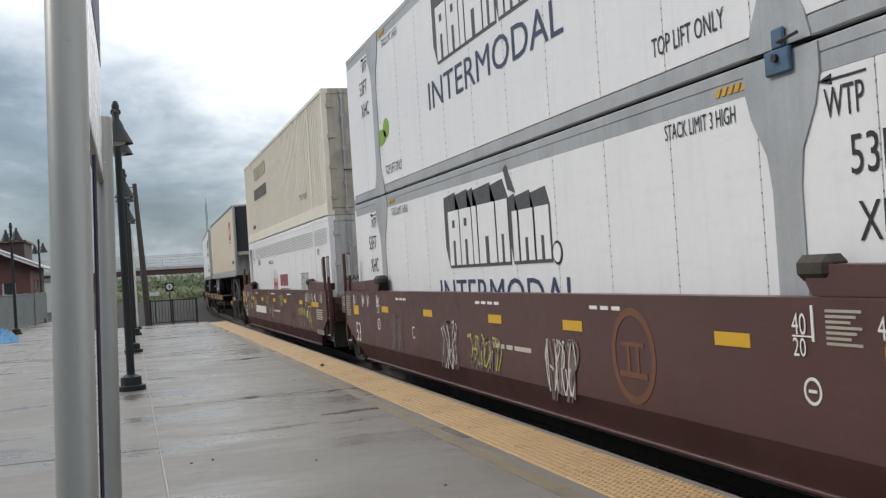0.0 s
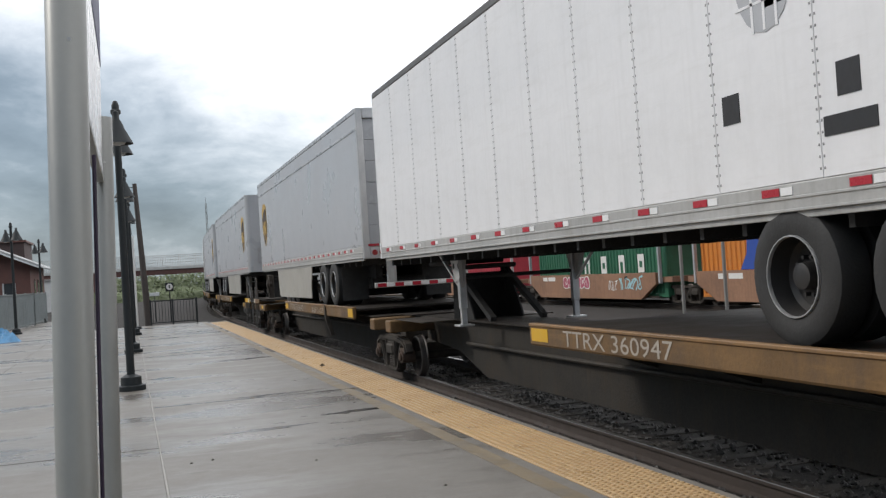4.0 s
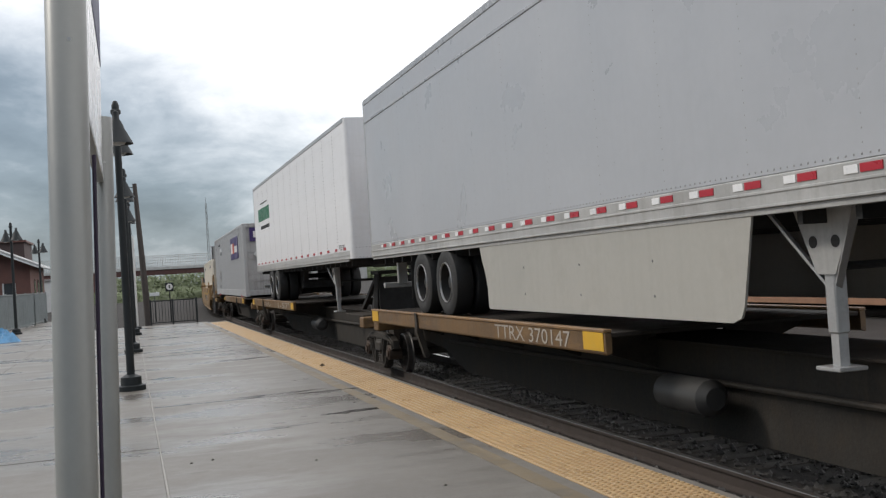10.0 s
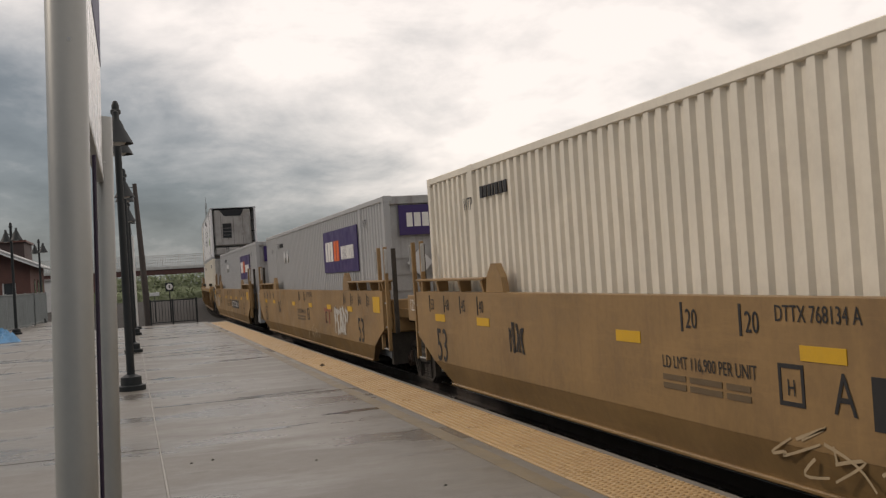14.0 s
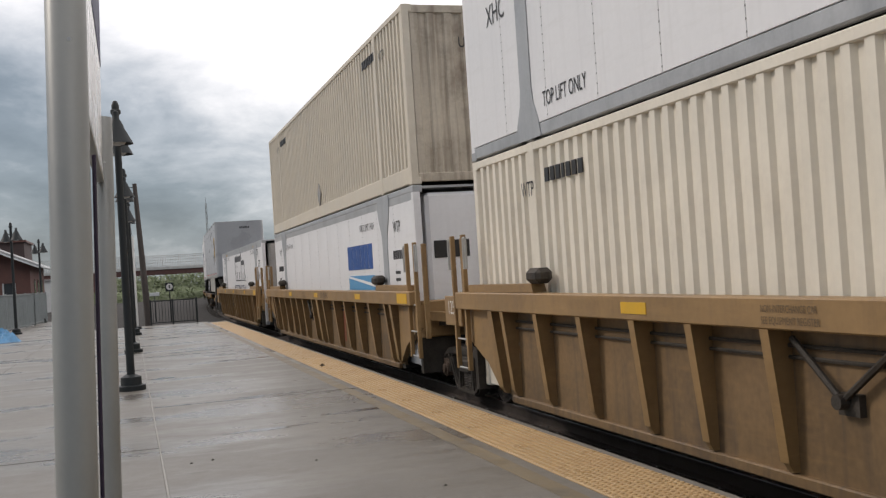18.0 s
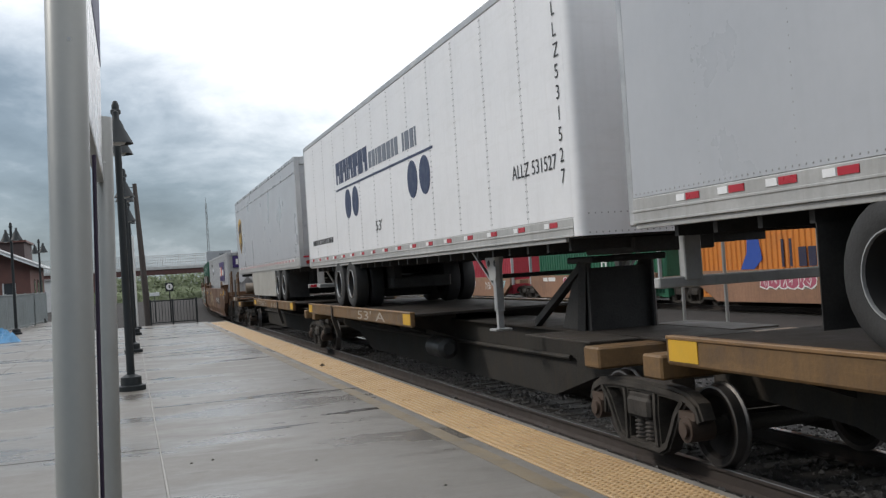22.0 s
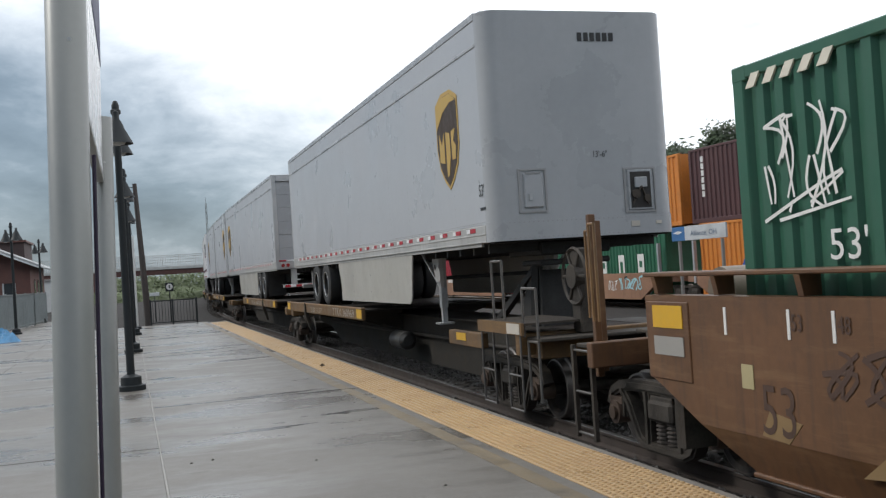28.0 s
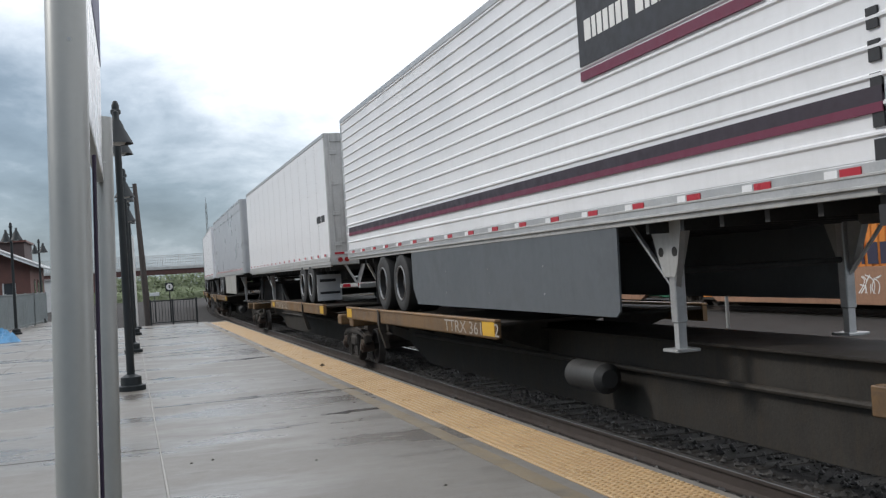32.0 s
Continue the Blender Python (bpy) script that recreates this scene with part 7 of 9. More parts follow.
    for q in (-1, 1):
        e = q * (L / 2 - 0.15)
        part("end_deck", M().prism([(-1.2, q * (h - 0.2)), (1.2, q * (h - 0.2)), (0.55, e), (-0.55, e)], 2, 1.02, 1.10), GRIME, c)
        part("end_bolster", M().box(-1.38, 1.38, q * (h - 0.25), q * (h - 0.05), 0.85, 1.42, 0.02), mat, c)
        part("end_bulkhead", M().box(-1.39, 1.39, q * (h - 0.22), q * (h - 0.10), 0.30, 0.845), GRIME, c)
        part("draft_sill", M().box(-0.28, 0.28, q * (h - 0.3), e, 0.70, 1.02, 0.02), GRIME, c)
        # brown cars: brace coloured dark to pass for the shaded void behind the ladder
        part("end_brace", M().beam((-1.3, q * (h - 0.15), 1.2), (-0.4, e, 1.06), 0.12, 0.14).beam((1.3, q * (h - 0.15), 1.2), (0.4, e, 1.06), 0.12, 0.14), GRIME if mat == BROWN else mat, c)
        if q not in [k[0] for k in ends]:
            for side in (-1, 1):
                if mat != BROWN:
                    part("hand_rail_post", M().box(side * 1.36 - 0.035, side * 1.36 + 0.035, q * (h + 0.20) - 0.035, q * (h + 0.20) + 0.035, 0.85, 2.30, 0.006), mat if ribbed else GRIME, c)
                for d0 in (-0.26, 0.20):
                    part("ladder_stile", M().box(side * 1.475, side * 1.535, q * (h + d0) - 0.03, q * (h + d0) + 0.03, 0.56, 2.33, 0.006), mat, c)
                for z in (0.58, 0.96, 1.37):
                    part("rung", M().cyl((side * 1.505, q * (h - 0.24), z), (side * 1.505, q * (h + 0.18), z), 0.014, 6), PALERAIL, c)
                grab_rail(c, side * 1.52, q * (h - 0.30), 1.88, 2.28, -q * 0.10, PALERAIL)
                grab_rail(c, side * 1.52, q * (h + 0.24), 1.88, 2.28, q * 0.10, PALERAIL)
                if side < 0 and q > 0:
                    ep = part("end_plate", M().box(-1.50, -1.44, h + 0.02, h + 0.72, 1.12, 1.52, 0.01), mat, c)
                    words("125T", 0.18, WHITEINK, ep, face("near", 1.50), -h - 0.58, 1.28, 0.8)
        else:
            part("end_walkway", M().box(-1.3, 1.3, q * (h + 0.1), q * (h + 0.7), 1.22, 1.25, 0.006), GRIME, c)
            part("end_panel", M().box(-1.567, -1.5, q * (h - 0.68), q * (h - 0.02), 0.90, 1.53, 0.006), mat, c)
            part("reflector_panel", M().box(-1.574, -1.566, q * (h - 0.60), q * (h - 0.14), 1.32, 1.50), MARKYELLOW, c)
            part("notice_plate", M().box(-1.574, -1.566, q * (h - 0.60), q * (h - 0.14), 1.10, 1.25), plain("pale_notice_plate", (0.30, 0.29, 0.27)), c)
            part("air_reservoir", M().cyl((-0.6, q * (h + 0.35), 1.55), (0.6, q * (h + 0.35), 1.55), 0.22, 16), surface("dusty_air_reservoir", (0.20, 0.165, 0.125), 0.45, 0.3, vary=0.25, scale=2, dirt=(0.07, 0.055, 0.045)), c, smooth=True)
            part("valve_box", M().box(0.3, 0.75, q * (h + 0.15), q * (h + 0.6), 1.26, 1.75, 0.03), GRIME, c)
    for t in trucks:
        bogie(c, t - sm, t)
    for e, brake in ends:
        car_end(c, e * (L / 2 - 0.1), e, mat, tall=brake or not ribbed, brake=brake)
    if marks:
        marks(c, h)
    return c, sm


# ---------------- markings of the cars and boxes ----------------
def tally(c, fr, mat, u, v, txt, before=False):
    words(txt, 0.14, mat, c, fr, u, v, 0.75, lift=0.007)
    patch("tally_bar", [rect(u - 0.045, u - 0.02, v - 0.05, v + 0.17) if before else rect(u + 0.20, u + 0.225, v - 0.04, v + 0.19)], mat, c, fr, 0.007)


def yellow_dots(c, fr, us, v=1.15):
    patch("reflector_strip", [rect(u, u + 0.45, v, v + 0.10) for u in us], MARKYELLOW, c, fr, 0.005)


def brown_marks(seed, letter, mark=True):
    def go(c, h):
        fr = face("near", 1.556)
        yellow_dots(c, fr, (-5.53, -2.94, -0.1, 2.11, 4.87), 1.22)
        patch("reflector_strip", [rect(-7.82, -7.40, 1.13, 1.30)], MARKYELLOW, c, fr, 0.005)
        for k in range(9):
            bars(c, fr, FADEDINK, -8.5, 1.46 - k * 0.045, [0.16, 0.2 - 0.03 * (k % 3)], 0.022, 0.03)
        patch("ring_mark", [[(-5.8 + r * math.cos(a), 1.0 + r * math.sin(a)) for r, a in ((0.10, k0), (0.10, k0 + 0.32), (0.085, k0 + 0.32), (0.085, k0))] for k0 in [i * 0.314 for i in range(20)]], WHITEINK, c, fr, 0.004)
        words("110", 0.07, WHITEINK, c, fr, -5.8, 0.97, 0.8, centre=True)
        patch("reflector_strip", [rect(6.65, 7.56, 1.19, 1.30)], MARKYELLOW, c, fr, 0.005)
        for us, lab in (((5.8, 6.6, 7.05, 7.8), ("40", "45", "48", "53")), ((-7.74, -7.0, -6.58, -5.85), ("53", "48", "45", "40"))):
            for u, txt in zip(us, lab):
                tally(c, fr, WHITEINK, u, 1.34, txt, u < 0)
        for u in (5.8, -5.85):
            words("20", 0.12, WHITEINK, c, fr, u, 1.20, 0.8, lift=0.007)
            patch("tally_line", [rect(u, u + 0.2, 1.325, 1.335)], WHITEINK, c, fr, 0.007)
        for k in range(7):
            bars(c, fr, FADEDINK, 6.14, 1.49 - k * 0.034, [0.33 - 0.05 * (k % 3)], 0.018)
        for k in range(5):
            bars(c, fr, PALEMARK, 7.28, 1.11 - k * 0.05, [0.2, 0.3, 0.22 - 0.04 * (k % 3)], 0.026, 0.03)
            bars(c, fr, FADEDINK, 7.24, 0.655 - k * 0.022, [0.3, 0.25, 0.25], 0.012, 0.03)
        words("53", 0.36, WHITEINK, c, fr, -7.68, 0.63, 0.8, lift=0.007)
        if seed < 6:
            words("53", 0.30, WHITEINK, c, fr, 7.3, 0.63, 0.8, lift=0.007)
        words(letter, 0.19, WHITEINK, c, fr, -3.65 if seed < 6 else -0.96, 0.86, 0.9)
        bars(c, fr, PALEMARK, 0.0, 0.93, [0.4, 0.2, 0.5], 0.05, 0.06)
        for u, n in ((-4.53, 3), (-0.56, 4), (2.75, 3)):
            bars(c, fr, WHITEINK, u, 1.44, [0.16] * n, 0.035, 0.07)
        if mark:
            bars(c, fr, WHITEINK, -4.62, 0.82, [0.24, 0.24, 0.24, 0.22, -0.01, 0.22, 0.22, 0.22, 0.22, 0.22, 0.22], 0.22, 0.045)
        patch("ring_mark", [[(5.97 + r * math.cos(a), 0.98 + r * math.sin(a)) for r, a in ((0.09, k0), (0.09, k0 + 0.32), (0.07, k0 + 0.32), (0.07, k0))] for k0 in [i * 0.314 for i in range(20)]] + [rect(5.93, 6.01, 0.97, 0.99)], WHITEINK, c, fr, 0.004)
        # sprayed tags
        if seed > 6:
            scribble(c, fr, SCRAWLY, 4.57, 0.93, 1.15, 0.2, seed + 7, 0.012, 7)
            scribble(c, fr, SCRAWL, 4.9, 0.66, 0.7, 0.2, seed + 9, 0.006, 3)
        ring = lambda u, v, r: [[(u + q * math.cos(a), v + q * math.sin(a)) for q, a in ((r, k0), (r, k0 + 0.42), (r * 0.72, k0 + 0.42), (r * 0.72, k0))] for k0 in [i * 0.4 for i in range(16)]]
        stroke = lambda x0, y0, x1, y1, r=0.012: [(x0 - r, y0), (x1 - r, y1), (x1 + r, y1), (x0 + r, y0)]
        if seed > 6:
            patch("graffiti", ring(6.19, 0.88, 0.07) + ring(6.50, 0.88, 0.07), SCRAWLY, c, fr, 0.004)
            patch("graffiti", [stroke(6.13, 1.18, 6.55, 0.66), rect(6.12, 6.58, 1.17, 1.195)], SCRAWLY, c, fr, 0.006)
            patch("graffiti", [stroke(6.57, 1.18, 6.20, 0.66)], SCRAWLY, c, fr, 0.008)
        if seed < 6:
            for u, v, w, h0, mt, k in ((-4.96, 0.62, 0.7, 0.55, FAINTSPRAY, 4), (-2.17, 0.52, 0.73, 0.66, SCRAWL, 4), (-0.93, 0.63, 1.1, 0.44, SCRAWLY, 5), (1.66, 0.5, 0.7, 0.68, SCRAWL, 5)):
                scribble(c, fr, mt, u, v, w, h0, seed + k + int(u * 3), 0.014, k)
                scribble(c, fr, FAINTSPRAY, u + 0.05, v - 0.03, w * 0.95, h0, seed + k + 40, 0.02, k)
            el = [(3.56 + 0.40 * math.cos(i * 0.2618), 1.05 + 0.42 * math.sin(i * 0.2618)) for i in range(24)]
            il = [(3.56 + 0.33 * math.cos(i * 0.2618), 1.05 + 0.35 * math.sin(i * 0.2618)) for i in range(24)]
            patch("faded_mark", [[el[i], el[(i + 1) % 24], il[(i + 1) % 24], il[i]] for i in range(24)] + [rect(3.3, 3.8, 0.86, 0.91), rect(3.36, 3.76, 1.13, 1.17), rect(3.45, 3.5, 0.91, 1.13), rect(3.62, 3.67, 0.91, 1.13)], plain("faded_orange_mark", (0.15, 0.06, 0.032)), c, fr, 0.004)
            return
        scribble(c, fr, SCRAWLY, 1.22, 1.10, 0.72, 0.36, seed + 3, 0.014, 4)
        scribble(c, fr, SCRAWLY, -1.82, 0.92, 0.75, 0.5, seed + 1, 0.012, 3)
        scribble(c, fr, SCRAWLY, -7.0, 0.78, 0.85, 0.5, seed + 5, 0.014, 4)
        scribble(c, fr, SCRAWLY, -5.2, 0.85, 0.85, 0.5, seed + 15, 0.014, 4)
        scribble(c, fr, SCRAWL, -0.45, 0.76, 0.12, 0.34, seed + 4, 0.012, 1)
        patch("faded_mark", [[(3.79 + r * math.cos(a), 0.82 + r * math.sin(a)) for r, a in ((0.30, k0), (0.30, k0 + 0.33), (0.25, k0 + 0.33), (0.25, k0))] for k0 in [i * 0.314 for i in range(20)]] + [rect(3.6, 3.98, 0.78, 0.82)] + [rect(3.66 + k * 0.1, 3.71 + k * 0.1, 0.84, 0.98) for k in range(3)], plain("faded_orange_mark", (0.15, 0.06, 0.032)), c, fr, 0.004)
    return go


def gold_marks(letter, seed, number=True, shift=0.0):
    def go(c, h):
        fr = face("near", 1.556) @ Matrix.Translation((shift, 0, 0))
        yellow_dots(c, fr, (-7.2, -5.4, -1.6, 1.0, 3.4, 5.6) if letter != "B" else (-5.4, -1.6, 1.0, 3.4, 5.6), 1.17)
        if number:
            patch("number_panel", [rect(1.65, 4.65, 0.80, 1.12)], INK, c, fr, 0.004)
            words("DTTX 768134", 0.2, WHITEINK, c, fr, 1.8, 0.86, width=2.7, lift=0.008)
        words("DTTX 768134 " + letter, 0.11, INK, c, fr, 0.75, 1.42, width=0.85)
        words(letter, 0.26, INK, c, fr, 1.3 if number else 3.15, 0.86, 0.85)
        words("LD LMT 116,900 PER UNIT", 0.10, INK, c, fr, -0.8, 1.0, width=1.3)
        for k in range(2):
            bars(c, fr, plain("faded_dark_lettering", (0.13, 0.09, 0.05)), -0.8, 0.90 - 0.07 * k, [0.35, 0.45, 0.3], 0.045, 0.06)
        m = [rect(0.75, 0.78, 0.86, 1.14), rect(0.99, 1.02, 0.86, 1.14), rect(0.78, 0.99, 1.11, 1.14), rect(0.78, 0.99, 0.86, 0.89)]
        patch("plate_mark", m, INK, c, fr, 0.004)
        words("H", 0.11, INK, c, fr, 0.84, 0.93, 0.8)
        for sgn in (-1, 1):
            for k, txt in enumerate(("20", "40", "45", "48", "53")):
                u = sgn * (0.4 if k == 0 else 5.3 + 0.7 * (k - 1)) if letter != "B" or sgn > 0 else (-0.4, -4.4, -5.1, -5.75, -6.4)[k]
                patch("tally_bar", [rect(u - 0.07, u - 0.04, 1.30, 1.53)], INK, c, fr, 0.004)
                words(txt, 0.15, INK, c, fr, u, 1.33, 0.8)
        if letter != "B":
            words("53", 0.45, INK, c, fr, -7.2, 0.62, 0.8)
        else:
            for k in range(5):
                bars(c, fr, plain("faded_dark_lettering", (0.10, 0.07, 0.04)), -7.5, 1.41 - 0.05 * k, [0.3, 0.2, 0.2], 0.028, 0.03)
            patch("notice_label", [rect(-7.49, -7.33, 0.96, 1.14)], PALEMARK, c, fr, 0.005)
        words("53", 0.45, INK, c, fr, 6.5, 0.62, 0.8)
        scribble(c, fr, INK, -4.3, 0.9, 0.5, 0.35, seed, 0.012, 5)
        scribble(c, fr, plain("buff_scratch", (0.42, 0.32, 0.2)), 0.8, 0.42, 1.6, 0.25, seed + 4, 0.012, 4)
        if letter == "C":
            scribble(c, fr, SCRAWL, 4.2, 0.62, 1.3, 0.65, seed + 9, 0.045, 6)
            patch("faded_mark", [rect(3.0, 3.9, 1.12, 1.2), rect(3.15, 3.25, 0.85, 1.12), rect(3.55, 3.65, 0.85, 1.12)], plain("faded_red_mark", (0.26, 0.09, 0.05)), c, fr, 0.004)
        if letter == "B":
            scribble(c, fr, SCRAWL, -6.3, 0.7, 0.9, 0.5, seed + 2, 0.03, 6)
        patch("yellow_end_mark", [rect(7.85, 8.35, 1.20, 1.48)], MARKYELLOW, c, fr, 0.005)
    return go


def rust_marks(seed, kind, shift=0.0):
    def go(c, h):
        fr = face("near", 1.556) @ Matrix.Translation((shift, 0, 0))
        faint = plain("faint_dark_lettering", (0.075, 0.042, 0.03))
        o = 1.9 if kind == "number_b" else 0.0
        yellow_dots(c, fr, (-8.3 + o * 2.1, -4.3 + o * 1.85, 6.6, 7.3 if kind == "painted" else 4.9), 1.25)
        patch("tally_bar", [rect(u, u + 0.03, 1.30, 1.50) for u in (-8.4 + o * 0.85, -7.94 + o, -7.49 + o, -6.74 + o, 5.0, 5.7, 7.40, 8.27)], WHITEINK, c, fr, 0.005)
        for u, txt in ((-7.9, "53"), (-7.44, "48"), (-6.69, "40")):
            words(txt, 0.11, faint, c, fr, u + o, 1.36, 0.8, lift=0.007)
        words("53", 0.34, faint, c, fr, -8.3 + o, 0.64, 0.85)
        words("53", 0.5, faint, c, fr, 5.4, 0.62, 0.85) if kind != "painted" else None
        patch("notice_label", [rect(-8.5 + o, -8.36 + o, 0.93, 1.10)], plain("pale_yellow_label", (0.42, 0.36, 0.2)), c, fr, 0.005)
        words("DTTX 723475", 0.09, faint, c, fr, 0.77, 1.43, width=0.9, lift=0.007)
        worn = plain("worn_tan_patch", (0.24, 0.155, 0.07))
        if kind != "painted":
            n0 = -3.65 if kind == "number_b" else 1.2
            patch("number_panel", [rect(n0, n0 + 3.0, 0.82, 1.14)], plain("dark_number_panel", (0.04, 0.03, 0.025)), c, fr, 0.004)
            words("DTTX 723475", 0.21, WHITEINK, c, fr, n0 + 0.2, 0.88, width=2.3, lift=0.008)
            words("B" if kind == "number_b" else "A", 0.22, faint, c, fr, n0 + 3.35, 0.87, 0.9, lift=0.007)
            scribble(c, fr, faint, -7.6 + o, 0.95, 0.95, 0.3, seed + 5, 0.02, 3)
            scribble(c, fr, SCRAWLB, -6.2 + o, 0.55, 1.2, 0.8, seed + 6, 0.045, 3) if kind == "number" else None
            patch("worn_patch", [[(-6.4, 0.62), (-6.1, 0.60), (-5.95, 0.75), (-6.3, 0.80)], [(-5.4, 0.5), (-4.9, 0.55), (-5.1, 0.72)]], worn, c, fr, 0.003)
            if kind == "number":
                for k, (u, v, r) in enumerate(((-3.95, 0.98, 0.15), (-2.95, 1.12, 0.24), (-2.0, 0.95, 0.24))):
                    m = [[(u + q * math.cos(a + 0.1 * k), v + q * math.sin(a + 0.1 * k)) for q, a in ((r, k0), (r, k0 + 0.33), (r * 0.84, k0 + 0.33), (r * 0.84, k0))] for k0 in [i * 0.314 for i in range(20)]]
                    m += [[(u + q * math.cos(a), v + q * math.sin(a)) for q, a in ((r * 1.1, a0 - 0.16), (r * 1.5, a0), (r * 1.1, a0 + 0.16))] for a0 in [i * 0.698 for i in range(9)]]
                    m += [oval(u, v, r * 0.3, r * 0.3, 10)]
                    patch("graffiti", m, plain("faded_cream_spray_paint", (0.46, 0.40, 0.27), 0.7), c, fr, 0.005)
            scribble(c, fr, faint, 3.6 if kind == "number_b" else 5.9, 0.6, 1.3, 0.6, seed + 7, 0.02, 4)
        else:
            mural(c, fr, 0.75, 0.61, 6.2, 0.88, seed, 7, SAGE, SCRAWLB)
            mural(c, fr, -7.9, 0.64, 5.0, 0.7, seed + 3, 8, SAGE, plain("dull_green_spray_paint", (0.10, 0.13, 0.09), 0.7))
            scribble(c, fr, CYAN, 7.5, 0.62, 0.9, 0.5, seed + 4, 0.03, 3)
            scribble(c, fr, SCRAWL, -2.6, 0.64, 3.0, 0.75, seed + 5, 0.03, 7)
    return go


def rib_marks(number):
    def go(c, h):
        fr = face("near", 1.581)
        if number:
            words(number, 0.11, INK, c, fr, 0.95, 1.42, width=0.85)
        yellow_dots(c, fr, (-3.8, 0.1, 4.6), 1.42)
        words("NON-INTERCHANGE CAR", 0.05, plain("faded_dark_lettering", (0.10, 0.07, 0.04)), c, fr, -1.74, 1.48, width=0.6)
        words("SEE EQUIPMENT REGISTER", 0.05, plain("faded_dark_lettering", (0.10, 0.07, 0.04)), c, fr, -1.74, 1.40, width=0.62)
        f2 = face("near", 1.381)
        words("125", 0.24, FADEDINK, c, f2, -7.2, 0.75, 0.8)
        patch("faded_mark", [rect(1.93, 2.34, 0.97, 1.14), rect(2.40, 2.95, 0.95, 1.14), rect(2.40, 2.62, 0.5, 0.95)], plain("faded_red_mark", (0.26, 0.09, 0.05)), c, f2, 0.004)
        part("brake_rod", M().tube([(-1.45, 0.6, 1.3), (-1.45, 1.13, 0.92), (-1.45, 1.6, 1.3)], 0.024, 6).cyl((-1.5, 1.13, 0.92), (-1.4, 1.13, 0.92), 0.05, 10).box(-1.43, -1.38, 1.0, 1.2, 0.83, 0.97), GRIME, c)
    return go


def shield(t, fr, u, v, s=1.0):
    """The carrier's shield: a plain brown and gold shape."""
    def sh(k):
        return [(u - 0.5 * k * s, v + 0.55 * k * s), (u - 0.2 * k * s, v + 0.68 * k * s), (u + 0.2 * k * s, v + 0.68 * k * s), (u + 0.5 * k * s, v + 0.55 * k * s), (u + 0.5 * k * s, v - 0.1 * k * s), (u + 0.4 * k * s, v - 0.38 * k * s), (u + 0.2 * k * s, v - 0.58 * k * s), (u, v - 0.70 * k * s), (u - 0.2 * k * s, v - 0.58 * k * s), (u - 0.4 * k * s, v - 0.38 * k * s), (u - 0.5 * k * s, v - 0.1 * k * s)]
    patch("shield_edge", [sh(1.0)], SHIELDGOLD, t, fr, 0.006, "gold-edged brown shield emblem")
    patch("shield_field", [sh(0.92)], SHIELD, t, fr, 0.010)
    crown_ = [(u - 0.46 * s, v + 0.50 * s), (u - 0.2 * s, v + 0.62 * s), (u + 0.2 * s, v + 0.62 * s), (u + 0.46 * s, v + 0.50 * s), (u + 0.2 * s, v + 0.50 * s), (u - 0.15 * s, v + 0.40 * s), (u - 0.46 * s, v + 0.18 * s)]
    patch("shield_crown", [crown_], SHIELDGOLD, t, fr, 0.014)
    z = v - 0.10 * s
    g = [[(u + a * s, z + b * s) for a, b in p] for p in (((-0.36, -0.18), (-0.14, -0.22), (-0.14, 0.22), (-0.24, 0.05), (-0.36, 0.22)), ((-0.06, -0.42), (0.03, -0.40), (0.13, -0.12), (0.12, 0.18), (-0.06, 0.22)), ((0.20, -0.20), (0.34, -0.20), (0.38, -0.02), (0.27, 0.06), (0.37, 0.22), (0.19, 0.20)))]
    patch("shield_mark", g, SHIELDGOLD, t, fr, 0.014)


def both(t, w, fn):
    fn(face("near", w), -1)
    fn(face("far", w), 1)


def grey_trailer(skirt=True, L=16.15, logo=True, label=None, num=True, **kw):
    TB = 2.20
    kw.setdefault("wheel_from_end", 3.93)
    t = trailer(label or "smooth pale grey road trailer with a gold and brown shield", GREY, "smooth", L, SKIRT if skirt else None, TB=TB, rail_h=0.23, nose_mat=NOSEGREY, door_mat=NOSEGREY, **kw)

    def go(fr, s):
        u = -s * (L / 2 - (1.62 if L > 10 else 1.3))    # near the nose
        if logo:
            shield(t, fr, u, TB + 1.50, 1.0)
        if num:
            words("53'" if L > 10 else "28'", 0.15, INK, t, fr, -s * (L / 2 - 0.33) - 0.12, TB + 0.60, 0.8)
        bars(t, fr, INK, -s * (L / 2 - 0.33) - 0.1, TB + 0.42, [0.2], 0.035)
    both(t, CW, go)
    words("13'-6\"", 0.08, INK, t, face("front", L / 2), 0.12, TB + 1.02, 0.8)
    return t


def bigwords(t, fr, mat, u, v, h, pattern, gap=0.04):
    """A maker's wordmark as plain blocks."""
    polys = []
    for w in pattern:
        if w > 0:
            polys.append([(u, v), (u + w, v), (u + w + h * 0.0, v + h), (u, v + h)])
        u += abs(w) + gap
    patch("wordmark", polys, mat, t, fr, 0.006)


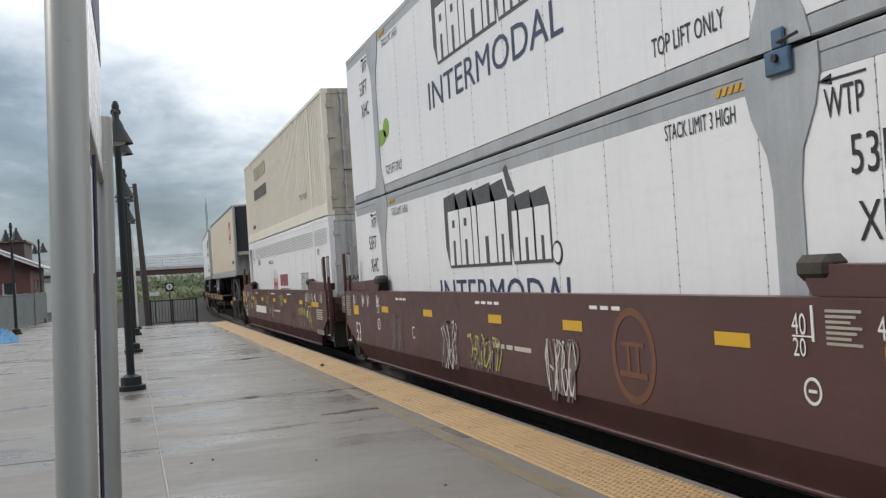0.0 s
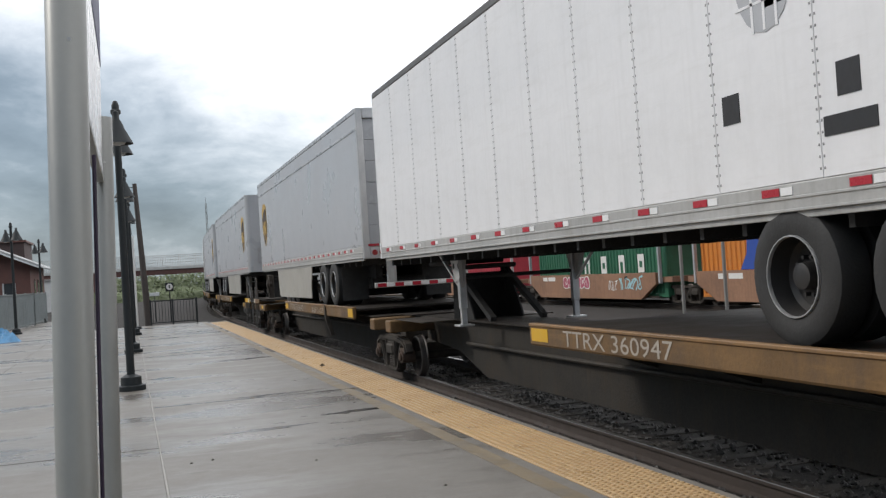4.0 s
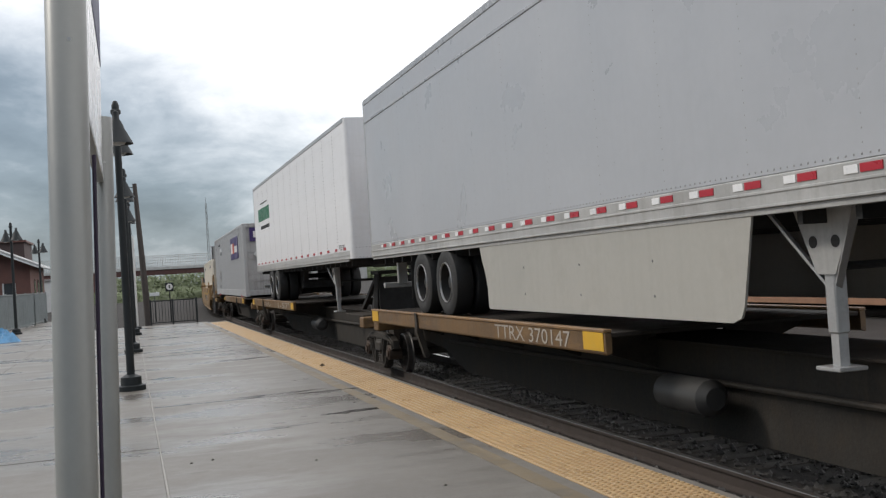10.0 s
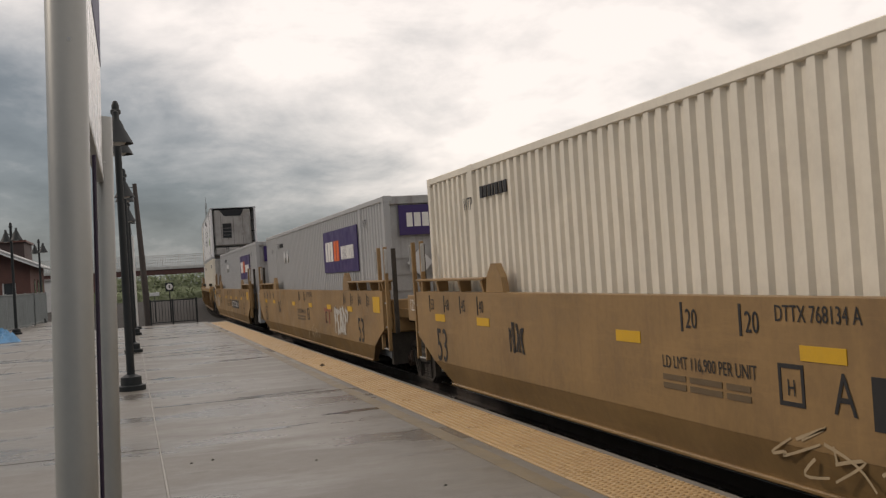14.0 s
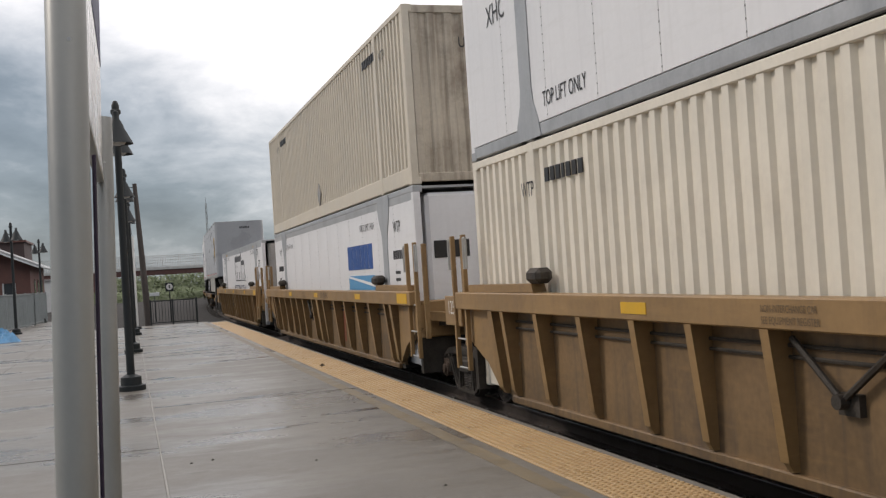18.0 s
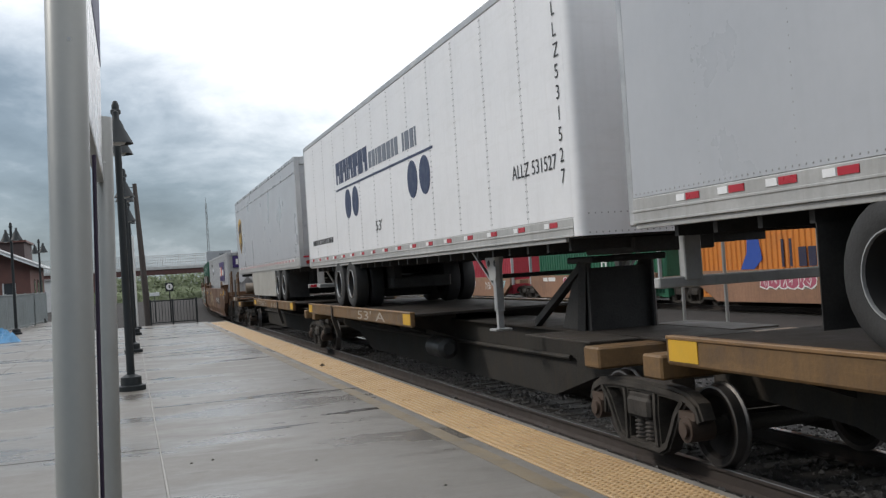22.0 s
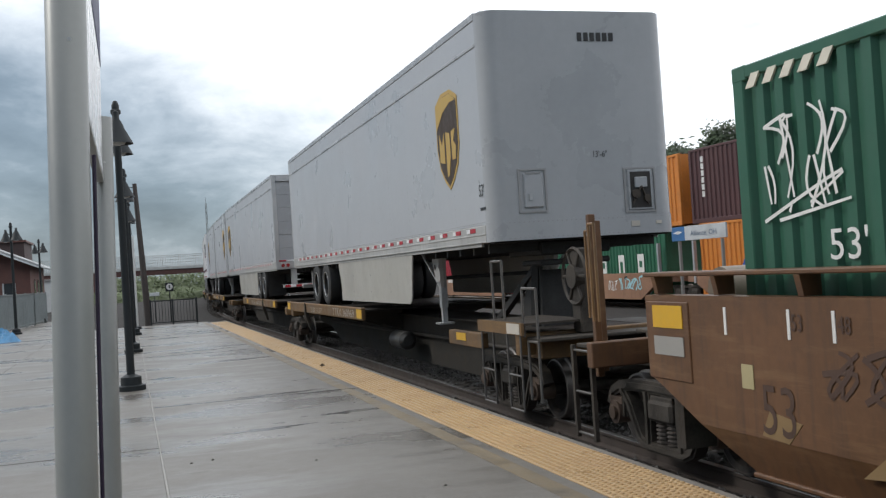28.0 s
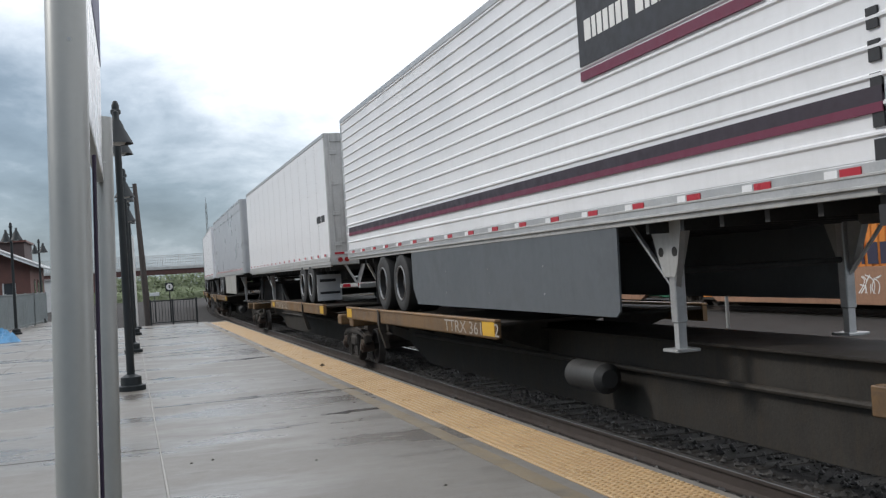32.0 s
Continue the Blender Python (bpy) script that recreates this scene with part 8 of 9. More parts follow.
def prime_mark(t, fr, u, v, w=3.8):
    """Bold block wordmark with a deep drop shadow: plain shapes, one to a letter."""
    k = w / 3.8
    cells = ((0.0, 0.50, 0.95), (0.52, 0.50, 0.95), (1.04, 0.20, 0.95), (1.27, 0.66, 0.95), (1.96, 0.42, 0.95), (2.50, 0.18, 0.74), (2.72, 0.44, 0.74), (3.20, 0.42, 0.74))
    dark, pale, gaps = [], [], []
    for i, (a, b, h) in enumerate(cells):
        a, b = u + a * k, b * k
        x = -0.16 if i < 5 else -0.10
        dark.append([(a + x, v + h + 0.02), (a + x, v + 0.25), (a - 0.0, v - 0.04), (a + b + 0.03, v - 0.04), (a + b + 0.03, v + h * 0.8), (a + b + x + 0.02, v + h + 0.06)])
        pale.append(rect(a + 0.02, a + b, v, v + h * 0.80))
    for a, b, c0, c1 in [(a + b * 0.42, a + b * 0.60, 0.0, h * 0.36) for a, b, h in cells if b > 0.3] + [(a + b * 0.40, a + b * 0.62, h * 0.55, h * 0.66) for a, b, h in cells[:3] if b > 0.3]:
        gaps.append(rect(u + a * k, u + b * k, v + c0, v + c1))
    dark.append([(u + 2.42 * k, v + 0.86), (u + 2.30 * k, v + 1.12), (u + 2.40 * k, v + 1.16), (u + 2.66 * k, v + 0.80)])
    patch("wordmark_shadow", dark, plain("dark_grey_lettering", (0.07, 0.07, 0.075)), t, fr, 0.005)
    patch("wordmark", pale, WHITE, t, fr, 0.010)
    patch("wordmark_counter", gaps, plain("dark_grey_lettering", (0.07, 0.07, 0.075)), t, fr, 0.013)
    patch("wordmark_dot", [oval(u + 3.78 * k, v + 0.06, 0.13, 0.13)], INK, t, fr, 0.006)
    patch("wordmark_dot", [oval(u + 3.78 * k, v + 0.06, 0.10, 0.10)], WHITE, t, fr, 0.012)


def prime_container(near="plain", eco=False, label="white panelled container with black lettering and grey lift posts"):
    c = container(label, WHITE, "plate", near=near, far="plain", post_mat=POSTGREY, rail_mat=POSTGREY, top_band=POSTGREY, posts=(-5.83, 5.83) if near == "plain" else (-6.07, 6.07))

    def go(fr, s):
        o, d = (0.33, 0.28) if near == "plain" else (0.55, 0.0)
        prime_mark(c, fr, -2.28 + o if near == "plain" else -1.6, 1.58)
        words("INTERMODAL", 0.40, DKBLUE, c, fr, -2.9 + o, 0.98, width=4.85)
        for q in (-1, 1):
            words("TOP LIFT ONLY", 0.16, INK, c, fr, q * (5.0 - d) - 0.62, 0.32, width=1.1)
            words("STACK LIMIT 3 HIGH", 0.13, INK, c, fr, q * (4.95 - d) - 0.45 + 0.1 * (near != "plain"), 2.50, width=1.04)
            words("WTP", 0.2, INK, c, fr, q * (6.75 - d) - 0.2, 2.36, 0.6)
            patch("arrow", [rect(q * (6.75 - d) - 0.2, q * (6.75 - d) + 0.2, 2.60, 2.615), [(q * (6.75 - d) - 0.26, 2.61), (q * (6.75 - d) - 0.12, 2.645), (q * (6.75 - d) - 0.12, 2.575)]], INK, c, fr, 0.006)
            words("53FT", 0.25, INK, c, fr, q * (7.0 - d) - 0.25, 1.98, 0.8)
            words("XHC", 0.25, INK, c, fr, q * (7.0 - d) - 0.2, 1.56, 0.8)
            patch("hazard_stripe", [[(q * (5.5 - d * 1.2) - 0.15 + k * 0.085, 2.72), (q * (5.5 - d * 1.2) - 0.10 + k * 0.085, 2.72), (q * (5.5 - d * 1.2) - 0.06 + k * 0.085, 2.78), (q * (5.5 - d * 1.2) - 0.11 + k * 0.085, 2.78)] for k in range(5)], MARKYELLOW, c, fr, 0.006)
        if eco:
            patch("leaf_mark", [oval(4.75 - 10.3 * (near == "plain"), 1.0, 0.40, 0.14), oval(5.15 - 10.3 * (near == "plain"), 1.12, 0.2, 0.17)], plain("leaf_mark_green", (0.22, 0.36, 0.04)), c, fr, 0.006)
            bars(c, fr, INK, 4.5 - 10.3 * (near == "plain"), 0.95, [0.1, 0.1, 0.1], 0.10, 0.05)
    both(c, CW, go)
    if eco and near == "plain":
        for side in (-1, 1):
            cl = part("box_connector", M().box(side * (CW + 0.013), side * (CW + 0.05), -6.0, -5.72, -0.17, 0.0, 0.01).box(side * (CW + 0.013), side * (CW + 0.045), -5.94, -5.80, 0.0, 0.15, 0.015), CLAMPBLUE, c, "blue steel lock joining two containers")
            part("lock_lever", M().cyl((side * (CW + 0.05), -5.86, -0.06), (side * (CW + 0.075), -5.86, -0.06), 0.03, 10).cyl((side * (CW + 0.06), -6.12, 0.06), (side * (CW + 0.06), -5.9, 0.04), 0.012, 6), GRIME, cl)
    return c


def grey_box(ribbed=True):
    c = container("light grey corrugated container with a purple panel", GREYBOX, "corrugated", near="ribbed", far="doors", end_mat=GREYEND, depth=0.024)

    def go(fr, s):
        k = -s
        u0 = k * 3.95 - 1.83
        patch("purple_panel", [rect(u0, u0 + 3.66, 1.60, 2.53)], PURPLE, c, fr, 0.008, "purple painted panel with a plain wordmark")
        bigwords(c, fr @ Matrix.Translation((0, 0, 0.006)), WHITEINK, u0 + 0.25, 1.85, 0.44, (0.22, 0.26, 0.26), 0.06)
        bigwords(c, fr @ Matrix.Translation((0, 0, 0.006)), ORANGEINK, u0 + 1.22, 1.85, 0.44, (0.26, 0.26), 0.06)
        bigwords(c, fr @ Matrix.Translation((0, 0, 0.006)), WHITEINK, u0 + 2.0, 1.87, 0.28, (0.16, 0.07, 0.05, 0.07, 0.05, 0.16, 0.12, 0.12, 0.12, 0.05), 0.035)
        for q in (-1, 1):
            for d in (0, 0.57):
                a = -4.13 + d + (9.6 if q > 0 else 0)
                if q > 0:
                    continue
                patch("placard", [[(a - 0.14, 2.15), (a, 1.97), (a + 0.14, 2.15), (a, 2.33)]], HAZARD, c, fr, 0.02)
        words("WTP", 0.15, INK, c, fr, 6.35, 2.42, 0.7)
        words("WTP", 0.15, INK, c, fr, -6.9, 2.3, 0.7)
        words("FDXU", 0.15, INK, c, fr, -5.6, 2.44, width=0.42)
        bars(c, fr, INK, -5.05, 2.45, [0.07] * 6, 0.12, 0.035)
        words("TOP LIFT ONLY", 0.19, INK, c, fr, -5.5, 0.33, width=1.15)
        patch("notice_patch", [rect(-5.45, -4.35, 0.68, 1.22)], plain("faded_patch", (0.34, 0.33, 0.31)), c, fr, 0.004)
        patch("emblem", [[(-5.36, 0.74), (-5.15, 1.18), (-4.92, 0.78)]], WHITEINK, c, fr, 0.007)
        patch("emblem", [[(-5.32, 0.765), (-5.15, 1.12), (-4.96, 0.80)]], NAVY, c, fr, 0.010)
        bars(c, fr, plain("faded_dark_grey", (0.16, 0.16, 0.17)), -4.85, 1.02, [0.28], 0.10)
        bars(c, fr, plain("faded_dark_grey", (0.16, 0.16, 0.17)), -4.85, 0.86, [0.4], 0.08)
    both(c, CW, go)
    fr = face("front", CL / 2 - 0.06 + 0.052)
    patch("purple_panel", [rect(-1.02, 1.0, 2.18, 2.72)], PURPLE, c, fr, 0.004)
    bigwords(c, fr @ Matrix.Translation((0, 0, 0.004)), WHITEINK, -0.88, 2.33, 0.25, (0.11, 0.12, 0.12), 0.03)
    bigwords(c, fr @ Matrix.Translation((0, 0, 0.004)), ORANGEINK, -0.42, 2.33, 0.25, (0.12, 0.13), 0.03)
    bigwords(c, fr @ Matrix.Translation((0, 0, 0.004)), WHITEINK, 0.02, 2.34, 0.16, (0.09, 0.05, 0.03, 0.05, 0.03, 0.09, 0.06, 0.06, 0.06, 0.03), 0.025)
    for a in (-0.68, -0.1):
        patch("placard", [[(a - 0.23, 1.68), (a, 1.43), (a + 0.23, 1.68), (a, 1.93)]], HAZARD, c, fr, 0.05)
    patch("notice_label", [rect(0.75, 0.95, 1.62, 1.76)], WHITEINK, c, fr, 0.02)
    for k in range(9):
        bars(c, fr, INK, 1.12, 2.55 - k * 0.2, [0.08], 0.13)
    return c


def cream_box(label="pale cream corrugated container", mat=CREAMBOX, near="doors", placard=False):
    c = container(label, mat, "corrugated", near=near, far="doors", end_mat=GRIMYSHADECREAM if near == "doors" else TANEND if placard else NOSEDIRT)

    def go(fr, s):
        for q in (-1, 1):
            words("WTP", 0.17, INK, c, fr, q * 6.4, 2.3, 0.7)
            bars(c, fr, INK, q * 5.4 - 0.3, 2.42, [0.1, 0.1, 0.1, 0.06, 0.1, 0.1, 0.1], 0.15, 0.05)
        if placard:
            patch("placard", [[(-0.2, 0.54), (0.0, 0.28), (0.2, 0.54), (0.0, 0.80)]], plain("grey_placard", (0.3, 0.29, 0.28)), c, fr, 0.015)
    both(c, CW, go)
    fr = face("front", CL / 2 - 0.005)
    if near == "doors":
        words("UPSU", 0.17, INK, c, fr, -1.02, 2.12, width=0.5)
        words("602518", 0.17, INK, c, fr, -1.02, 1.88, width=0.74)
    else:
        words("UPSU", 0.17, INK, c, fr, -0.38, 2.2, width=0.42)
        words("604248", 0.17, INK, c, fr, 0.24, 2.2, width=0.6)
        patch("vent", [[(-0.22, 2.44), (0.25, 2.44), (0.25, 2.53), (-0.1, 2.57)]], GRIME, c, fr, 0.02)
        if placard:
            patch("placard", [[(-0.2, 0.75), (0.08, 0.48), (0.36, 0.75), (0.08, 1.02)]], plain("charred_placard", (0.09, 0.075, 0.065)), c, fr, 0.02)
    for k in range(4 if near == "doors" else 0):
        bars(c, fr, INK, 0.2, 1.2 - 0.07 * k, [0.2, 0.16], 0.03, 0.1)
    return c


def plate_trailer(label, mat=WHITE, marks=None, **kw):
    t = trailer(label, mat, "plate", **kw)
    if marks:
        both(t, CW, lambda fr, s: marks(t, fr, s))
    return t


# ---------------- the train: what stands where along it (metres from the camera at the start) ----------------
TRAIN = []      # thing, its middle along the train, height of its origin above the rail, turned round


def put(ob, s, z=0.0, turned=False):
    TRAIN.append((ob, s, z, turned))
    return ob


def train_travel(t):
    """How far the train has come at t seconds."""
    return 15.338 * t + 0.398 * t * t / 32


def premier_marks(t, fr, s):
    u = -s * 6.13
    words("53'", 0.22, INK, t, fr, -s * 7.15 - 0.15, TB + 0.42, 0.8)
    patch("logo_frame", [rect(u - 0.82, u + 0.82, TT - 1.26, TT - 0.46)], GREENINK, t, fr, 0.004)
    patch("logo_ground", [rect(u - 0.80, u + 0.80, TT - 1.24, TT - 0.48)], WHITE, t, fr, 0.007)
    bigwords(t, fr @ Matrix.Translation((0, 0, 0.004)), GREENINK, u - 0.6, TT - 0.98, 0.22, (0.2, 0.12, 0.16, 0.24, 0.07, 0.16, 0.12), 0.035)
    patch("logo_line", [rect(u - 0.3, u + 0.6, TT - 0.66, TT - 0.63), rect(u - 0.45, u + 0.5, TT - 1.10, TT - 1.05)], INK, t, fr, 0.01)


def premier_big(t, fr, s):
    u = s * 5.4
    bigwords(t, fr, GREENINK, u - 1.45, TT - 1.28, 0.42, (0.44, 0.26, 0.34, 0.56, 0.16, 0.34, 0.26), 0.07)
    patch("logo_line", [rect(u - 0.8, u + 0.9, TT - 0.72, TT - 0.68)], INK, t, fr, 0.006)
    bars(t, fr, INK, u - 0.95, TT - 1.56, [0.11] * 14, 0.11, 0.05)
    words("PTLZ243387", 0.105, INK, t, fr, -s * 7.11 - 0.28, TB + 0.28, width=0.56)


def wheels_marks(t, fr, s):
    u = s * 5.9
    slate, pale = plain("slate_blue_lettering", (0.10, 0.12, 0.17)), plain("pale_grey_lettering", (0.42, 0.43, 0.45))
    bigwords(t, fr, slate, u - 1.55, TT - 1.10, 0.52, (0.66, 0.42, 0.38, 0.38, 0.36, 0.40), 0.10)
    patch("letter_gap", [rect(u - 1.35 + k * 0.5, u - 1.25 + k * 0.5, TT - 1.10 + 0.28 * (k % 2), TT - 0.86 + 0.28 * (k % 2)) for k in range(7)], WHITE, t, fr, 0.010)
    patch("underline", [rect(u - 1.55, u + 1.6, TT - 1.22, TT - 1.19)], slate, t, fr, 0.006)
    bigwords(t, fr, pale, u - 1.5, TT - 1.58, 0.26, (0.16, 0.06, 0.06, 0.14, 0.14, 0.12, 0.14), 0.30)
    patch("globe_mark", [oval(u - 2.1, TT - 1.2, 0.36, 0.52)], pale, t, fr, 0.004)
    patch("globe_line", [rect(u - 2.4 + k * 0.14, u - 2.37 + k * 0.14, TT - 1.7, TT - 0.7) for k in range(1, 4)] + [rect(u - 2.45, u - 1.75, TT - 1.5 + k * 0.2, TT - 1.48 + k * 0.2) for k in range(4)], WHITE, t, fr, 0.007)
    bars(t, fr, INK, u - 1.55, TB + 0.46, [0.5, 1.8, 0.55], 0.13, 0.1)
    for k, (a, b) in enumerate(((-5.2, 1.2), (-4.6, 0.5), (-3.9, 1.25), (-3.3, 0.5))):
        patch("peeled_mark", [rect(-s * a - 0.1, -s * a + 0.12, TB + b + 0.2, TB + b + 0.42)], INK, t, fr, 0.004)


def white_fox_marks(t, fr, s):
    u = -s * 6.0
    patch("emblem", [rect(u - 0.43, u + 0.43, TT - 1.42, TT - 0.62)], REDINK, t, fr, 0.005)
    patch("emblem", [[(u - 0.2, TT - 1.25), (u + 0.25, TT - 1.2), (u + 0.2, TT - 0.8), (u - 0.1, TT - 0.95)]], CREAM, t, fr, 0.009)
    bars(t, fr, REDINK, u - 0.4, TT - 1.56, [0.3, 0.42], 0.07, 0.06)
    bars(t, fr, INK, -s * 7.0 - 0.4, TB + 0.5, [0.8], 0.14)


def alliance_marks(t, fr, s):
    u = -0.45
    grey = plain("grey_blue_lettering", (0.16, 0.18, 0.22))
    bigwords(t, fr, DKBLUE, u - 3.6, TT - 1.32, 0.46, (0.36, 0.28, 0.28, 0.14, 0.36, 0.42, 0.36, 0.34), 0.06)
    patch("letter_gap", [rect(u - 3.42 + k * 0.62, u - 3.32 + k * 0.62, TT - 1.32, TT - 1.14) for k in range(5)], WHITE, t, fr, 0.010)
    bigwords(t, fr, grey, u - 0.5, TT - 1.30, 0.30, (0.2, 0.22, 0.1, 0.26, 0.26, 0.24, 0.16, 0.2, -0.16, 0.1, 0.24, 0.2, 0.08), 0.07)
    patch("underline", [rect(u - 3.7, u + 3.6, TT - 1.46, TT - 1.42)], DKBLUE, t, fr, 0.006)
    for k in (-3.0, -2.3, 1.96, 2.66):
        patch("disc_mark", [oval(k, TT - 1.80, 0.29, 0.30)], DKBLUE, t, fr, 0.006)
    words("53'", 0.18, INK, t, fr, -0.72, TB + 0.52, width=0.5)
    bars(t, fr, INK, (-7.34 if s < 0 else 4.9), TB + 0.49, [0.14, 0.14, 0.14, 0.03, 0.12, 0.05, 0.05, 0.05, 0.12, 0.12, 0.11, 0.12, 0.03, 0.11, 0.12, 0.17], 0.12, 0.06)
    words("ALLZ 531527", 0.16, INK, t, fr, -s * 6.95 - 0.65, TB + 0.74, width=1.3)
    for k, ch in enumerate("ALLZ531527"):
        words(ch, 0.15, INK, t, fr, -s * 7.75 - 0.06, TT - 0.45 - k * 0.22)


def stevens_marks(t, fr, s):
    u = -s * 5.15
    patch("dark_panel", [rect(u - 1.5, u + 1.5, TT - 1.35, TT - 0.60)], plain("black_panel", (0.025, 0.025, 0.03)), t, fr, 0.016)
    patch("panel_trim", [rect(u - 1.5, u + 1.5, TT - 1.49, TT - 1.40)], plain("maroon_stripe", (0.14, 0.02, 0.05)), t, fr, 0.016)
    bigwords(t, fr @ Matrix.Translation((0, 0, 0.012)), WHITEINK, u - 1.35, TT - 1.12, 0.2, (0.14, 0.08, 0.1, 0.1, 0.1, 0.1, 0.1, -0.08, 0.14, 0.08, 0.1, 0.1, 0.1), 0.03)
    patch("red_line", [rect(u - 0.2, u + 1.4, TT - 0.82, TT - 0.79)], REDINK, t, fr, 0.02)
    patch("long_stripe", [rect(-7.75, 7.75, TB + 0.54, TB + 0.60)], plain("maroon_stripe", (0.14, 0.02, 0.05)), t, fr, 0.012)
    patch("long_stripe", [rect(-7.75, 7.75, TB + 0.60, TB + 0.70)], plain("dark_stripe", (0.03, 0.02, 0.03)), t, fr, 0.012)
    for k in range(8):
        bars(t, fr, INK, -s * 7.7 - 0.05, TT - 1.75 - k * 0.2, [0.1], 0.13)


def hub_container(lower):
    if lower:
        c = container("white panelled refrigerated container with a ribbed upper band", WHITE, "plate", near="doors", far="plain", post_mat=WHITE, rail_mat=WHITE, top_band=WHITE, bay=1.0, end_mat=DOORGREY)
        for side in (-1, 1):
            for k in range(9) if side < 0 else ():
                for a, b in ((-CL / 2 + 0.3, -6.2), (-5.94, 5.94), (6.2, CL / 2 - 1.2)):
                    part("band_rib", M().box(side * (CW - 0.01), side * (CW + 0.008), a, b, CH - 0.62 + k * 0.043, CH - 0.602 + k * 0.043), LOUVRE, c)

        def go(fr, s):
            patch("house_mark", [[(-1.65, 0.9), (-0.65, 0.9), (-0.65, 1.62), (-1.15, 1.92), (-1.65, 1.62)]], plain("grey_house_mark", (0.55, 0.55, 0.57)), c, fr, 0.005)
            patch("house_bars", [rect(-1.55, -1.45, 1.22, 1.56), rect(-1.32, -1.22, 1.22, 1.56), rect(-1.1, -1.0, 1.22, 1.56), rect(-0.86, -0.76, 1.22, 1.56), rect(-1.5, -0.8, 1.36, 1.41)], REDINK, c, fr, 0.009)
            bigwords(c, fr, plain("maroon_lettering", (0.25, 0.05, 0.07)), -0.1, 1.32, 0.34, (0.52, 0.4, 0.42), 0.08)
            bigwords(c, fr, plain("maroon_lettering", (0.25, 0.05, 0.07)), -0.1, 1.02, 0.22, (0.4, 0.2, 0.28, 0.28, 0.26), 0.07)
            words("TEMPERATURE", 0.24, plain("dark_green_grey_lettering", (0.14, 0.18, 0.16)), c, fr, 3.75, 1.42, width=1.22)
            words("CONTROLLED", 0.24, plain("dark_green_grey_lettering", (0.14, 0.18, 0.16)), c, fr, 3.75, 1.16, width=1.22)
            words("WARNING HIGH CUBE", 0.11, INK, c, fr, -2.6, 2.02, 0.7)
            words("WTP", 0.14, INK, c, fr, 6.4, 2.05, 0.75)
            words("WTP", 0.14, INK, c, fr, -6.62, 2.14, 0.75)
            words("HGRU", 0.2, INK, c, fr, -5.32, 2.05, width=0.62)
        both(c, CW, go)
        fr = face("front", CL / 2 - 0.06 + 0.052)
        patch("hexagon_mark", [[(-0.75 + 0.26 * math.cos(k * 1.0472), 1.95 + 0.26 * math.sin(k * 1.0472)) for k in range(6)]], plain("pale_grey_mark", (0.36, 0.36, 0.36)), c, fr, 0.006)
        words("WARNING", 0.125, INK, c, fr, -0.98, 1.40, 0.8)
        words("HIGH CUBE", 0.125, INK, c, fr, -0.98, 1.19, 0.8)
        words("HGRU", 0.17, INK, c, fr, 0.05, 2.10, width=0.55)
        words("300261", 0.17, INK, c, fr, 0.07, 1.86, width=0.84)
        for k in range(5):
            bars(c, fr, INK, 0.30, 1.62 - k * 0.1, [0.3, 0.35], 0.03, 0.12)
    else:
        c = container("pale cream corrugated container with faded lettering stacked on another", CREAMBOX, "corrugated", near="doors", far="corrugated", end_mat=GRIMYSHADECREAM)

        def go(fr, s):
            bigwords(c, fr, plain("dark_olive_lettering", (0.11, 0.10, 0.08)), -5.4, 1.42, 0.36, (0.12, 0.3, 0.2, 0.28, 0.2, 0.38, 0.3, 0.3, 0.28, 0.12), 0.08)
            bigwords(c, fr, plain("faded_olive_lettering", (0.40, 0.36, 0.26)), -5.2, 2.1, 0.40, (0.3, 0.3, 0.3, 0.12, 0.3, 0.3, 0.3, 0.3), 0.11)
            words("TOP LIFT ONLY", 0.14, INK, c, fr, 4.3, 0.63, width=1.14)
            bars(c, fr, INK, -6.1, 0.45, [0.1, 0.1, 0.1], 0.12, 0.1)
        both(c, CW, go)
        fr = face("front", CL / 2 - 0.005)
        for x in (-0.75, -0.2):
            patch("placard", [[(x - 0.2, 2.15), (x, 1.95), (x + 0.2, 2.15), (x, 2.35)]], plain("grey_placard", (0.3, 0.29, 0.28)), c, fr, 0.004)
        patch("placard", [rect(0.75, 1.05, 2.0, 2.4)], plain("olive_placard", (0.22, 0.2, 0.1)), c, fr, 0.004)
    return c


